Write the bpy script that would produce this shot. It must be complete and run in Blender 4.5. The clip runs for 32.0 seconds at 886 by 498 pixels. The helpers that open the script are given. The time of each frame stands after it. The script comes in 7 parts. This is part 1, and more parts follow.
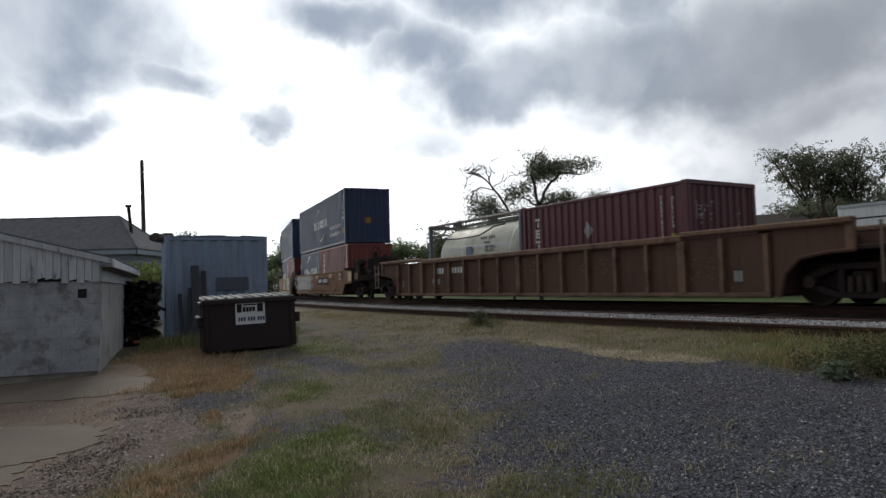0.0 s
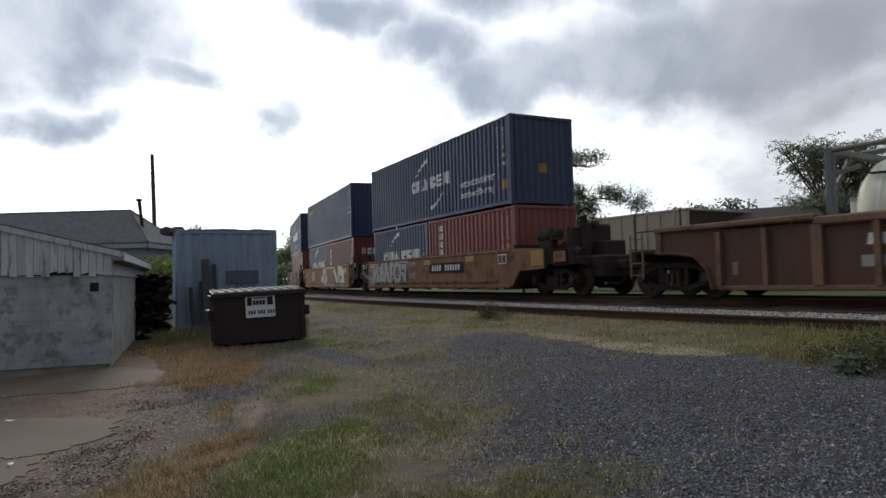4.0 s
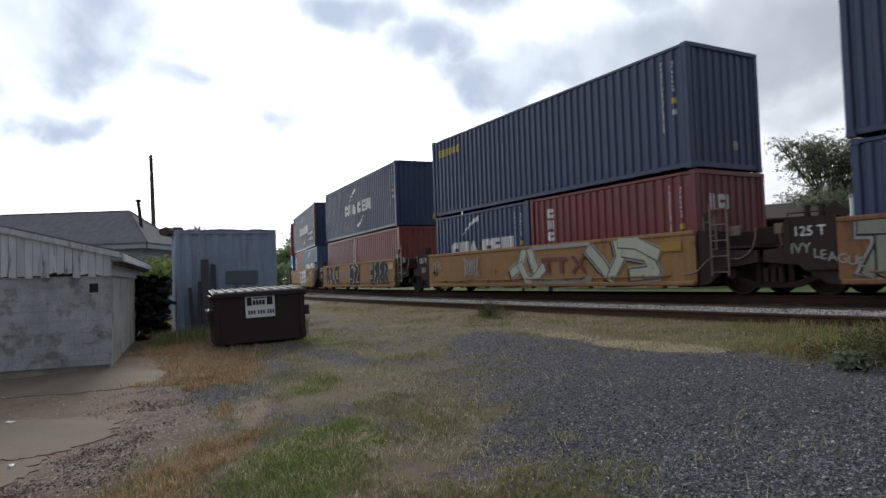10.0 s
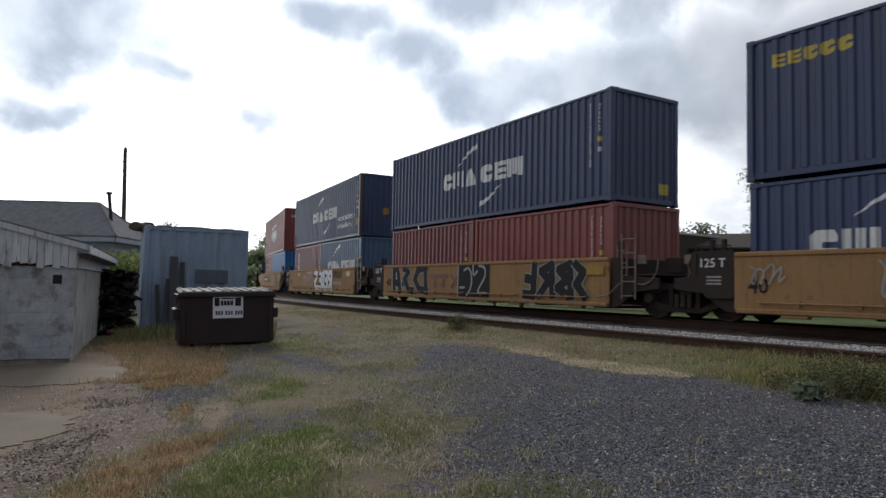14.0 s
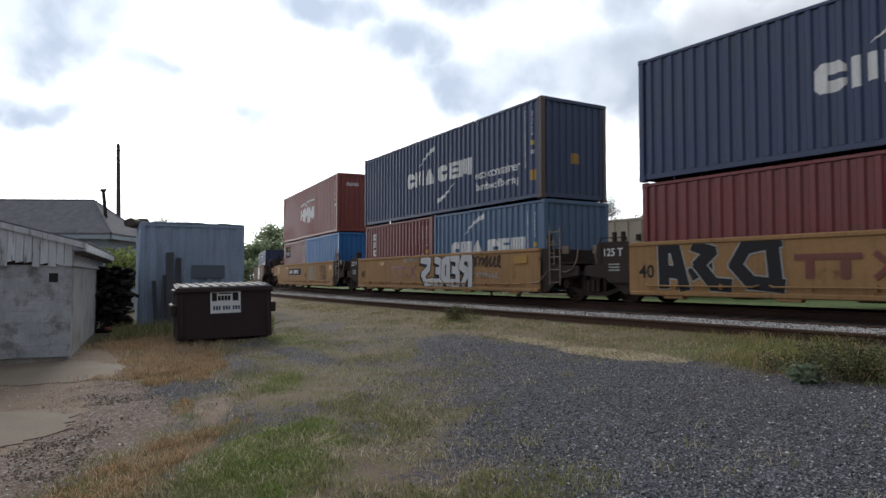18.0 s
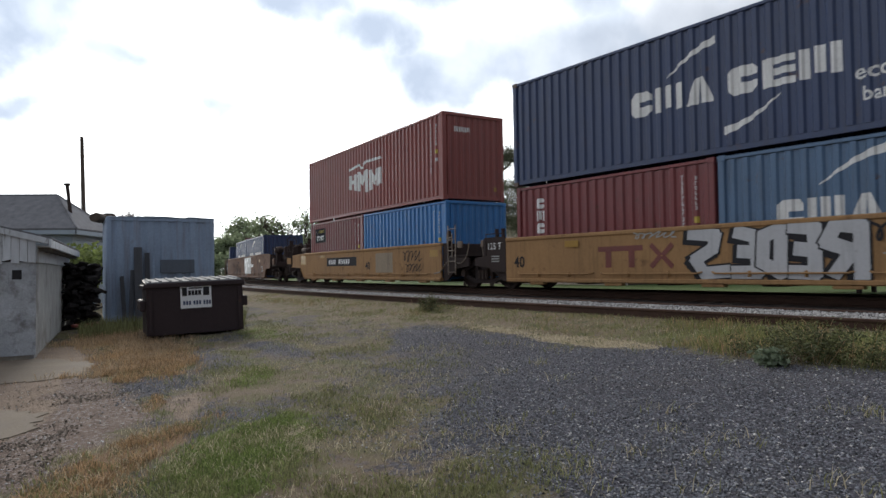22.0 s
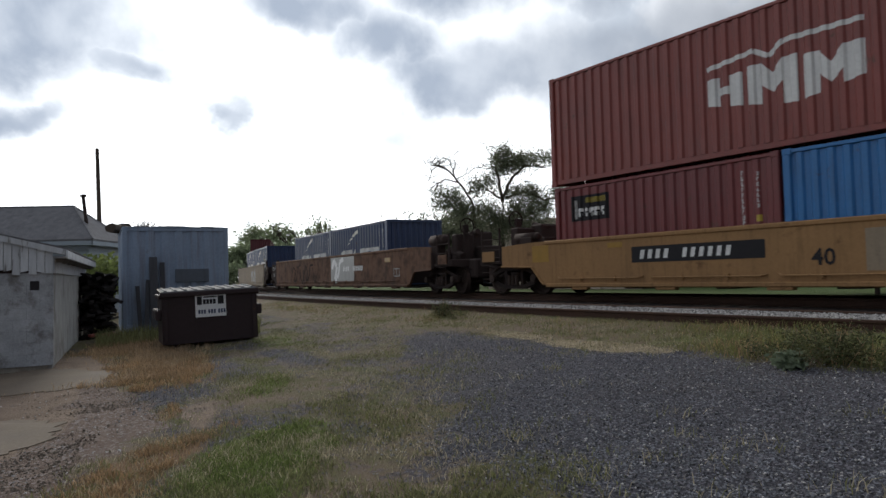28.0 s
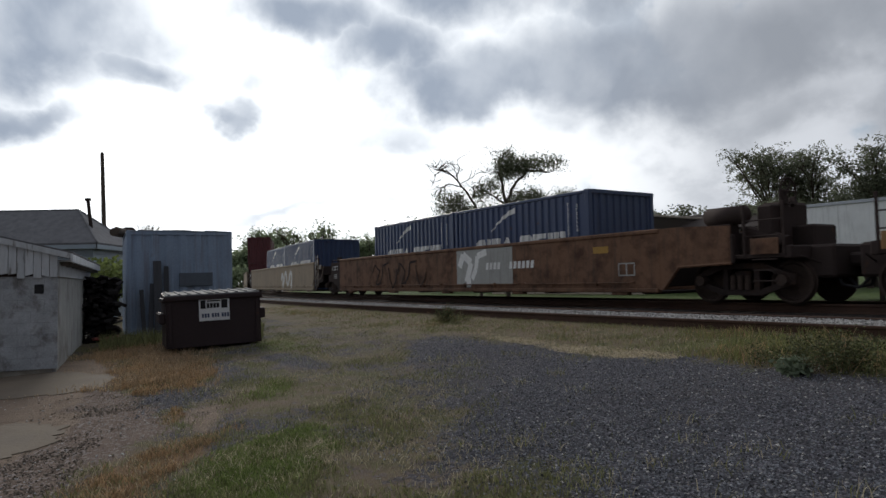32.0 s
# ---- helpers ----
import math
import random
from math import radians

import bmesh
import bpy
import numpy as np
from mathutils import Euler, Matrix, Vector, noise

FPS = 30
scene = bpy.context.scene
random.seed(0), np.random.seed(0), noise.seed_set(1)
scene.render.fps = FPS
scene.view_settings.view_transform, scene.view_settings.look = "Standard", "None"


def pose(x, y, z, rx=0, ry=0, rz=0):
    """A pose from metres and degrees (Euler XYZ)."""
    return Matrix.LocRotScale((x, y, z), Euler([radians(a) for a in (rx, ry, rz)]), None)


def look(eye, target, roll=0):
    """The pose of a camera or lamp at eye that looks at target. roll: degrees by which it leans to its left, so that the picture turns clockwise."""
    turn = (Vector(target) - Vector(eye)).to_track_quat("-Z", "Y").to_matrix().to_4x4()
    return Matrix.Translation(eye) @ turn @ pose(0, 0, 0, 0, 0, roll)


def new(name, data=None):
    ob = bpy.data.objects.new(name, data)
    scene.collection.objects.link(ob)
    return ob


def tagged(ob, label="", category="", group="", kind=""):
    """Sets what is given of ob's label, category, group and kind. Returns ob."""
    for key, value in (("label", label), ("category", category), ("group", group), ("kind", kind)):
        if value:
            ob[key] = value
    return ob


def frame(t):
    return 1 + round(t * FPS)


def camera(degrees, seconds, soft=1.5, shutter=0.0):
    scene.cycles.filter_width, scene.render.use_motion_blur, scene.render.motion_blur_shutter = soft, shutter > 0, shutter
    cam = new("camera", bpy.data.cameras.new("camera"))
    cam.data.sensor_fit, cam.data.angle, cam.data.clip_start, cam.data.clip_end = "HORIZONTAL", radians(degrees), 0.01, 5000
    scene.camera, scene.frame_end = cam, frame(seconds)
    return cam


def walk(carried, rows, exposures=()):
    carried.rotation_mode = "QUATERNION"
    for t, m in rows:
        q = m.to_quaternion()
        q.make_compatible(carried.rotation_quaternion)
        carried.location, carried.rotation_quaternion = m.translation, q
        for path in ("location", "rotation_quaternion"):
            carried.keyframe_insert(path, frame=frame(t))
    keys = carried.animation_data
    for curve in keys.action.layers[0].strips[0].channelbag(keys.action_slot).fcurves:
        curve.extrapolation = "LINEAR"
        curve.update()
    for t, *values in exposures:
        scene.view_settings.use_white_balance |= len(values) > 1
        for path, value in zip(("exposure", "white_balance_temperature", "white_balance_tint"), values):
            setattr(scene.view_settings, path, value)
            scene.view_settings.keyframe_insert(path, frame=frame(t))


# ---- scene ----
def aim(yaw, pitch, roll):
    """A view from the standing place: yaw from the track's -x direction towards the track, degrees."""
    a, b = radians(yaw), radians(pitch)
    eye = Vector((0, 0, 1.5))
    return look(eye, eye + Vector((-math.cos(a) * math.cos(b), math.sin(a) * math.cos(b), math.sin(b))), roll)


VIEWS = [
    (0, 33.80, 3.01, -1.48), (0.5, 33.76, 2.98, -1.50), (1, 33.53, 2.87, -1.57), (1.5, 33.41, 2.78, -1.74), (2, 33.25, 2.67, -1.85), (2.5, 33.12, 2.53, -1.61),
    (3, 33.04, 2.48, -1.44), (3.5, 32.99, 2.45, -1.51), (5.5, 33.08, 2.49, -1.61), (6, 33.07, 2.49, -1.41), (6.5, 33.03, 2.43, -1.36), (7, 33.02, 2.40, -1.42),
    (7.5, 32.98, 2.38, -1.61), (8, 32.98, 2.39, -1.62), (8.5, 32.93, 2.34, -1.49), (9, 32.94, 2.33, -1.42), (9.5, 33.00, 2.36, -1.65), (10, 33.05, 2.35, -1.88),
    (10.5, 33.15, 2.30, -1.74), (11, 33.20, 2.16, -1.84), (11.5, 33.23, 2.16, -2.21), (12, 33.33, 2.52, 0.36), (12.5, 33.50, 2.83, 0.19), (13, 34.42, 2.93, 0.40),
    (13.5, 34.93, 3.54, 0.88), (14, 35.30, 3.30, 1.23), (14.5, 35.66, 2.98, 1.34), (16.5, 35.80, 2.43, 0.32), (17, 35.76, 2.40, 0.13), (17.5, 35.65, 2.47, 0.12),
    (18, 35.61, 2.50, 0.08), (18.5, 35.32, 2.54, 0.26), (19, 35.78, 2.41, -0.23), (19.5, 36.87, 2.19, -0.38), (20, 37.33, 2.02, -0.61), (20.5, 37.66, 1.87, -0.73),
    (21, 37.83, 1.81, -0.74), (21.5, 37.93, 1.71, -0.68), (22, 37.93, 1.71, -0.77), (22.5, 37.87, 1.69, -0.86), (23, 37.79, 1.67, -0.96), (23.5, 37.75, 1.77, -0.87),
    (24, 37.66, 1.83, -0.86), (24.5, 37.59, 1.85, -0.91), (25, 37.47, 1.91, -1.17), (25.5, 37.35, 1.94, -1.26), (27.5, 36.94, 2.26, -1.28), (28, 36.86, 2.25, -1.45),
    (28.5, 36.84, 2.30, -1.49), (29, 36.77, 2.36, -1.58), (29.5, 36.69, 2.44, -1.44), (30, 36.62, 2.45, -1.34), (30.5, 36.63, 2.51, -1.36), (31, 36.62, 2.57, -1.44),
    (31.5, 36.57, 2.66, -1.32), (32, 36.57, 2.65, -1.28),
]

cam = camera(66.93, 32.0, soft=1.5, shutter=0.4)
walk(cam, [(t, aim(a, b, c)) for t, a, b, c in VIEWS],
     exposures=[(0, -0.36), (3, -0.24), (6, 0.0), (9, 0.22), (12, 0.2), (14, 0.15), (17, 0.3), (19, 0.37), (23, 0.43), (25, 0.26), (28, -0.08), (30, -0.28), (32, -0.38)])

# ---------------------------------------------------------------- sky and sun
SUN_AZ, SUN_EL = 14.0, 27.0          # azimuth from -x towards +y, elevation


def sky():
    w = bpy.data.worlds.new("sky")
    scene.world = w
    w.use_nodes = True
    nt = w.node_tree
    nt.nodes.clear()
    N, K = nt.nodes.new, nt.links.new

    def val(x, sock):
        if isinstance(x, (int, float)):
            sock.default_value = x
        else:
            K(x, sock)

    def M(op, a, b=0.0, c=None, clamp=False):
        n = N("ShaderNodeMath")
        n.operation, n.use_clamp = op, clamp
        val(a, n.inputs[0]), val(b, n.inputs[1])
        if c is not None:
            val(c, n.inputs[2])
        return n.outputs[0]

    def mixc(f, a, b):
        n = N("ShaderNodeMix")
        n.data_type = "RGBA"
        val(f, n.inputs[0])
        for x, s in ((a, n.inputs[6]), (b, n.inputs[7])):
            if isinstance(x, tuple):
                s.default_value = (*x, 1)
            else:
                K(x, s)
        return n.outputs[2]

    def smooth(x, lo, hi):
        n = N("ShaderNodeMapRange")
        n.interpolation_type = "SMOOTHSTEP"
        K(x, n.inputs[0])
        n.inputs[1].default_value, n.inputs[2].default_value = lo, hi
        return n.outputs[0]

    co = N("ShaderNodeTexCoord").outputs["Generated"]
    sep = N("ShaderNodeSeparateXYZ")
    K(co, sep.inputs[0])
    X, Y, Z = sep.outputs
    az = M("ARCTAN2", Y, M("MULTIPLY", X, -1))
    az = M("MULTIPLY", az, 57.2958)
    flat = M("SQRT", M("ADD", M("MULTIPLY", X, X), M("MULTIPLY", Y, Y)))
    el = M("DIVIDE", Z, M("MAXIMUM", flat, 0.02))
    # cloud coordinates: degrees across, stretched flat near the horizon
    comb = N("ShaderNodeCombineXYZ")
    K(M("MULTIPLY", az, 0.055), comb.inputs[0])
    K(M("MULTIPLY", M("LOGARITHM", M("ADD", M("MAXIMUM", el, 0.0), 0.12), 2.718), 1.25), comb.inputs[1])

    def noise(scale, detail, rough, seed=0.0, dist=0.0):
        n = N("ShaderNodeTexNoise")
        n.noise_dimensions = "4D"
        K(comb.outputs[0], n.inputs["Vector"])
        n.inputs["W"].default_value = seed
        n.inputs["Scale"].default_value, n.inputs["Detail"].default_value = scale, detail
        n.inputs["Roughness"].default_value, n.inputs["Distortion"].default_value = rough, dist
        return n.outputs[0]

    big, fine, warp = noise(1.1, 3, 0.5, 3.1), noise(2.3, 6, 0.52, 7.7, 0.2), noise(1.7, 5, 0.6, 1.3)
    waz = M("ADD", az, M("MULTIPLY", M("SUBTRACT", warp, 0.5), 15))
    wel = M("ADD", el, M("MULTIPLY", M("SUBTRACT", fine, 0.5), 0.17))
    # heavy grey cloud masses over the track: azimuth, slope, half sizes, weight
    masses = [(4.5, 0.345, 12.6, 0.115, 1.05), (12.0, 0.29, 6.6, 0.045, 0.95), (3.5, 0.212, 6.1, 0.0366, 0.85), (-8, 0.28, 12.2, 0.122, 1), (20.2, 0.228, 2.93, 0.0366, 0.9), (21.8, 0.275, 3.17, 0.0342, 0.6),
              (25.5, 0.4, 9.15, 0.0549, 1), (32.8, 0.352, 7.93, 0.0732, 1), (41, 0.3, 11.6, 0.0732, 1.1), (50, 0.31, 11.6, 0.083, 1.15), (59, 0.31, 11.6, 0.0915, 1.15), (67, 0.315, 9.76, 0.0854, 1),
              (33, 0.222, 4.27, 0.0427, 0.5), (24, 0.11, 6.71, 0.0171, 0.55), (32.5, 0.135, 4.88, 0.0171, 0.4), (65, 0.225, 8.54, 0.0366, 0.55), (46, 0.235, 7.32, 0.0342, 0.5), (78, 0.28, 9.76, 0.11, 1),
              (45, 0.5, 31.7, 0.122, 1), (8, 0.5, 14.6, 0.0976, 0.9)]
    total = None
    for a0, e0, ra, re, wt in masses:
        da = M("DIVIDE", M("SUBTRACT", waz, a0), ra)
        de = M("DIVIDE", M("SUBTRACT", wel, e0), re)
        g = M("MULTIPLY", M("EXPONENT", M("MULTIPLY", M("ADD", M("MULTIPLY", da, da), M("MULTIPLY", de, de)), -1.0)), wt)
        total = g if total is None else M("MAXIMUM", total, g)
    outside = M("MULTIPLY", smooth(M("ABSOLUTE", M("SUBTRACT", az, 33)), 45, 70), M("MULTIPLY", smooth(big, 0.42, 0.6), 0.8))
    aloft = M("MULTIPLY", smooth(el, 0.45, 0.9), M("MULTIPLY", smooth(big, 0.4, 0.6), 0.9))
    heavy = M("MAXIMUM", total, M("MAXIMUM", outside, aloft))
    dark = smooth(M("ADD", heavy, M("MULTIPLY", M("SUBTRACT", fine, 0.5), 0.7)), -0.02, 0.98)
    dark = M("MULTIPLY", dark, M("ADD", 0.80, M("MULTIPLY", smooth(noise(2.6, 5, 0.5, 33.0, 0.2), 0.3, 0.65), 0.24)), clamp=True)
    # thin blue gaps between the white cloud
    gap = M("MULTIPLY", smooth(M("ADD", noise(1.9, 5, 0.55, 12.4), M("MULTIPLY", M("SUBTRACT", fine, 0.5), 0.4)), 0.56, 0.68), smooth(az, 24, 46))

    nis = N("ShaderNodeTexSky")
    nis.sky_type, nis.sun_disc = "NISHITA", False
    nis.sun_elevation, nis.sun_rotation = radians(SUN_EL), radians(SUN_AZ - 90)
    scale = N("ShaderNodeVectorMath")
    scale.operation = "SCALE"
    K(nis.outputs[0], scale.inputs[0])
    scale.inputs["Scale"].default_value = 0.10
    blue = mixc(0.5, scale.outputs[0], (0.52, 0.68, 0.86))
    # white cloud, brighter towards the hidden sun
    sa, se = radians(SUN_AZ + 4), radians(SUN_EL - 12)
    sdir = (-math.cos(sa) * math.cos(se), math.sin(sa) * math.cos(se), math.sin(se))
    dot = N("ShaderNodeVectorMath")
    dot.operation = "DOT_PRODUCT"
    K(co, dot.inputs[0])
    dot.inputs[1].default_value = sdir
    near = smooth(dot.outputs["Value"], 0.70, 1.0)
    side = smooth(dot.outputs["Value"], -0.75, 0.35)
    white = mixc(near, mixc(side, (0.25, 0.27, 0.315), (0.86, 0.90, 0.97)), (2.0, 2.06, 2.1))
    grey = mixc(near, mixc(side, (0.15, 0.17, 0.205), (0.40, 0.435, 0.495)), (0.47, 0.55, 0.68))
    puff = M("MULTIPLY", smooth(noise(3.2, 6, 0.55, 21.5), 0.46, 0.66), M("SUBTRACT", 0.42, M("MULTIPLY", near, 0.3)))
    white = mixc(puff, white, grey)
    col = mixc(M("MULTIPLY", gap, M("SUBTRACT", 1.0, near)), white, blue)
    col = mixc(dark, col, grey)
    below = smooth(Z, -0.03, 0.0)
    col = mixc(below, (0.12, 0.12, 0.11), col)
    bg = N("ShaderNodeBackground")
    K(col, bg.inputs[0])
    bg.inputs[1].default_value = 1.0
    out = N("ShaderNodeOutputWorld")
    K(bg.outputs[0], out.inputs[0])


sky()
sun = new("sun", bpy.data.lights.new("sun", "SUN"))
sun.data.energy, sun.data.angle, sun.data.color = 1.7, radians(14), (1.0, 0.95, 0.86)
sa, se = radians(SUN_AZ), radians(SUN_EL)
sun.matrix_world = look((-math.cos(sa) * math.cos(se) * 50, math.sin(sa) * math.cos(se) * 50, math.sin(se) * 50), (0, 0, 0))


# ---------------------------------------------------------------- materials
def mat(name, col, rough=0.75, metal=0.0, var=0.18, scale=2.0, fine=35.0, bump=0.15, col2=None, patch=(0.55, 0.68), patch_scale=1.2,
        streak=0.0, streak_col=(0.05, 0.04, 0.035), rand=0.0, islands=0.0, spec=0.35, stretch=(1, 1, 1), world=False, thin=0.0):
    """A procedural surface: base colour, two scales of variation, patches of a second colour, vertical streaks, relief."""
    m = bpy.data.materials.new(name)
    m.use_nodes = True
    nt = m.node_tree
    N, K = nt.nodes.new, nt.links.new
    b = nt.nodes["Principled BSDF"]
    tc = N("ShaderNodeTexCoord")
    mp = N("ShaderNodeMapping")
    mp.inputs["Scale"].default_value = stretch
    src_co = N("ShaderNodeNewGeometry").outputs["Position"] if world else tc.outputs["Object"]
    K(src_co, mp.inputs[0])

    def noise(s, d, r=0.6, vec=mp.outputs[0]):
        n = N("ShaderNodeTexNoise")
        K(vec, n.inputs["Vector"])
        n.inputs["Scale"].default_value, n.inputs["Detail"].default_value, n.inputs["Roughness"].default_value = s, d, r
        return n.outputs[0]

    def mapr(x, a, c, lo, hi):
        n = N("ShaderNodeMapRange")
        K(x, n.inputs[0])
        for i, v in enumerate((a, c, lo, hi)):
            n.inputs[i + 1].default_value = v
        return n.outputs[0]

    def mix(f, a, c, mode="MIX"):
        n = N("ShaderNodeMix")
        n.data_type, n.blend_type = "RGBA", mode
        if isinstance(f, (int, float)):
            n.inputs[0].default_value = f
        else:
            K(f, n.inputs[0])
        for x, s in ((a, n.inputs[6]), (c, n.inputs[7])):
            if isinstance(x, tuple):
                s.default_value = (*x, 1)
            else:
                K(x, s)
        return n.outputs[2]

    n1, n2 = noise(scale, 5), noise(fine, 4)
    v = mapr(n1, 0.25, 0.75, 1 - var, 1 + var)
    w = mapr(n2, 0.25, 0.75, 1 - var * 0.7, 1 + var * 0.7)
    mul = N("ShaderNodeMath")
    mul.operation = "MULTIPLY"
    K(v, mul.inputs[0]), K(w, mul.inputs[1])
    fac = mul.outputs[0]
    if rand or islands:
        src = N("ShaderNodeObjectInfo").outputs["Random"] if rand else N("ShaderNodeNewGeometry").outputs["Random Per Island"]
        r = rand or islands
        m2 = N("ShaderNodeMath")
        m2.operation = "MULTIPLY"
        K(fac, m2.inputs[0]), K(mapr(src, 0, 1, 1 - r, 1 + r), m2.inputs[1])
        fac = m2.outputs[0]
    c = col
    if col2:
        c = mix(mapr(noise(patch_scale, 8, 0.65), patch[0], patch[1], 0, 1), col, col2)
    if streak:
        ms = N("ShaderNodeMapping")
        ms.inputs["Scale"].default_value = (9, 9, 0.7)
        K(src_co, ms.inputs[0])
        s = mapr(noise(1.0, 6, 0.65, ms.outputs[0]), 0.5, 0.75, 0, streak)
        c = mix(s, c, streak_col)
    g = N("ShaderNodeCombineColor")
    for i in range(3):
        K(fac, g.inputs[i])
    c = mix(1.0, c, g.outputs[0], "MULTIPLY")
    K(c, b.inputs["Base Color"])
    K(mapr(n1, 0.2, 0.8, max(rough - 0.12, 0.02), min(rough + 0.12, 1)), b.inputs["Roughness"])
    b.inputs["Metallic"].default_value = metal
    b.inputs["Specular IOR Level"].default_value = spec
    if bump:
        bp = N("ShaderNodeBump")
        bp.inputs["Strength"].default_value, bp.inputs["Distance"].default_value = bump, 0.01
        K(n2, bp.inputs["Height"])
        K(bp.outputs[0], b.inputs["Normal"])
    if thin:
        tr, mx = N("ShaderNodeBsdfTranslucent"), N("ShaderNodeMixShader")
        K(c, tr.inputs[0])
        mx.inputs[0].default_value = thin
        K(b.outputs[0], mx.inputs[1]), K(tr.outputs[0], mx.inputs[2])
        K(mx.outputs[0], nt.nodes["Material Output"].inputs[0])
    return m


def paint(name, col, rust=0.6, **k):
    """Weathered container or car paint with rust spots and streaks."""
    a = dict(rough=0.4, spec=0.5, col2=(0.10, 0.05, 0.03), patch=(0.66, 0.74), patch_scale=2.2, streak=0.35, var=0.14, scale=0.8, fine=20, bump=0.08)
    a.update(k)
    return mat(name, col, **a)


NAVY = paint("navy_paint", (0.034, 0.054, 0.122))
NAVY2 = paint("faded_navy_paint", (0.037, 0.060, 0.134))
TEAL = paint("pale_blue_paint", (0.082, 0.148, 0.245))
BRIGHT = paint("bright_blue_paint", (0.03, 0.17, 0.42))
RUSTRED = paint("rust_red_paint", (0.25, 0.062, 0.05))
OXIDE = paint("oxide_red_paint", (0.185, 0.038, 0.038))
MAROON = paint("maroon_paint", (0.125, 0.030, 0.036), streak=0.5)
YELLOW = paint("dirty_yellow_paint", (0.335, 0.192, 0.086), rough=0.78, spec=0.25, streak=0.45, streak_col=(0.09, 0.055, 0.03), patch=(0.6, 0.75))
DULLRED = paint("dull_red_brown_car_paint", (0.26, 0.135, 0.072), rough=0.78, spec=0.25, streak=0.5, col2=(0.10, 0.055, 0.035), patch=(0.5, 0.7))
RUSTPOST = paint("rust_brown_post_paint", (0.10, 0.065, 0.05), streak=0.4)
BROWNCAR = paint("rusted_brown_paint", (0.175, 0.095, 0.058), rough=0.78, spec=0.25, streak=0.6, col2=(0.07, 0.035, 0.022), patch=(0.45, 0.65))
TANCAR = paint("dull_tan_paint", (0.30, 0.24, 0.17), rough=0.78, spec=0.25, streak=0.5)
YPATCH = paint("clean_yellow_paint", (0.36, 0.20, 0.025), streak=0.2)
WHITE = paint("white_lettering_paint", (0.72, 0.72, 0.70), patch=(0.7, 0.8), streak=0.25)
CODEW = paint("white_code_paint", (0.55, 0.55, 0.54), streak=0.2, patch=(0.6, 0.72))
GRAFW = paint("pale_spray_paint", (0.33, 0.33, 0.31), streak=0.4)
PALESPRAY = paint("pale_cream_green_spray_paint", (0.46, 0.48, 0.38), streak=0.3)
PALEGREEN = paint("pale_grey_green_spray_paint", (0.25, 0.26, 0.21), streak=0.35)
SILVER = paint("silver_spray_paint", (0.46, 0.46, 0.47), streak=0.3, var=0.1)
GRAFK = paint("black_spray_paint", (0.028, 0.027, 0.03), rough=0.75, spec=0.2, streak=0.1)
GRAFR = paint("dark_red_lettering_paint", (0.16, 0.04, 0.03), streak=0.3)
GRAFY = paint("yellow_lettering_paint", (0.5, 0.38, 0.05), streak=0.3)
DARKSTEEL = mat("dark_greasy_steel", (0.040, 0.030, 0.028), 0.85, 0.0, var=0.35, col2=(0.05, 0.03, 0.02), spec=0.15)
BLACKSTEEL = paint("black_car_paint", (0.052, 0.039, 0.036), rough=0.85, spec=0.12, streak=0.4, streak_col=(0.045, 0.03, 0.022))
RUNG = paint("rusty_tan_step_paint", (0.16, 0.115, 0.08), streak=0.4)
RUBBERISH = mat("wheel_steel", (0.07, 0.05, 0.042), 0.75, 0.2, var=0.35, spec=0.2)
RAILRUST = mat("rusty_rail", (0.075, 0.042, 0.03), 0.85, 0.2, var=0.3)
TIE = mat("creosoted_tie_wood", (0.045, 0.035, 0.028), 0.9, var=0.35, stretch=(1, 0.15, 1), rand=0.3, bump=0.4)
TANKW = mat("cream_tank_shell", (0.64, 0.64, 0.53), 0.62, 0.0, col2=(0.40, 0.38, 0.30), patch=(0.5, 0.75), streak=0.25, streak_col=(0.25, 0.22, 0.16), var=0.1, spec=0.3)
TANKFRAME = paint("grey_tan_frame_paint", (0.15, 0.14, 0.12))
TANKPOST = paint("slate_blue_post_paint", (0.10, 0.12, 0.15))
RIBPANEL = paint("dirty_brown_side_paint", (0.125, 0.07, 0.05), rough=0.78, spec=0.25, streak=0.45, streak_col=(0.05, 0.035, 0.03), col2=(0.13, 0.08, 0.05), patch=(0.45, 0.7))
DUSTYRIB = paint("dusty_tan_brown_rib_paint", (0.22, 0.135, 0.088), rough=0.78, spec=0.25, streak=0.45, col2=(0.10, 0.06, 0.045), patch=(0.5, 0.7))
STAINLESS = mat("scuffed_steel_panel", (0.35, 0.37, 0.39), 0.4, 0.7)


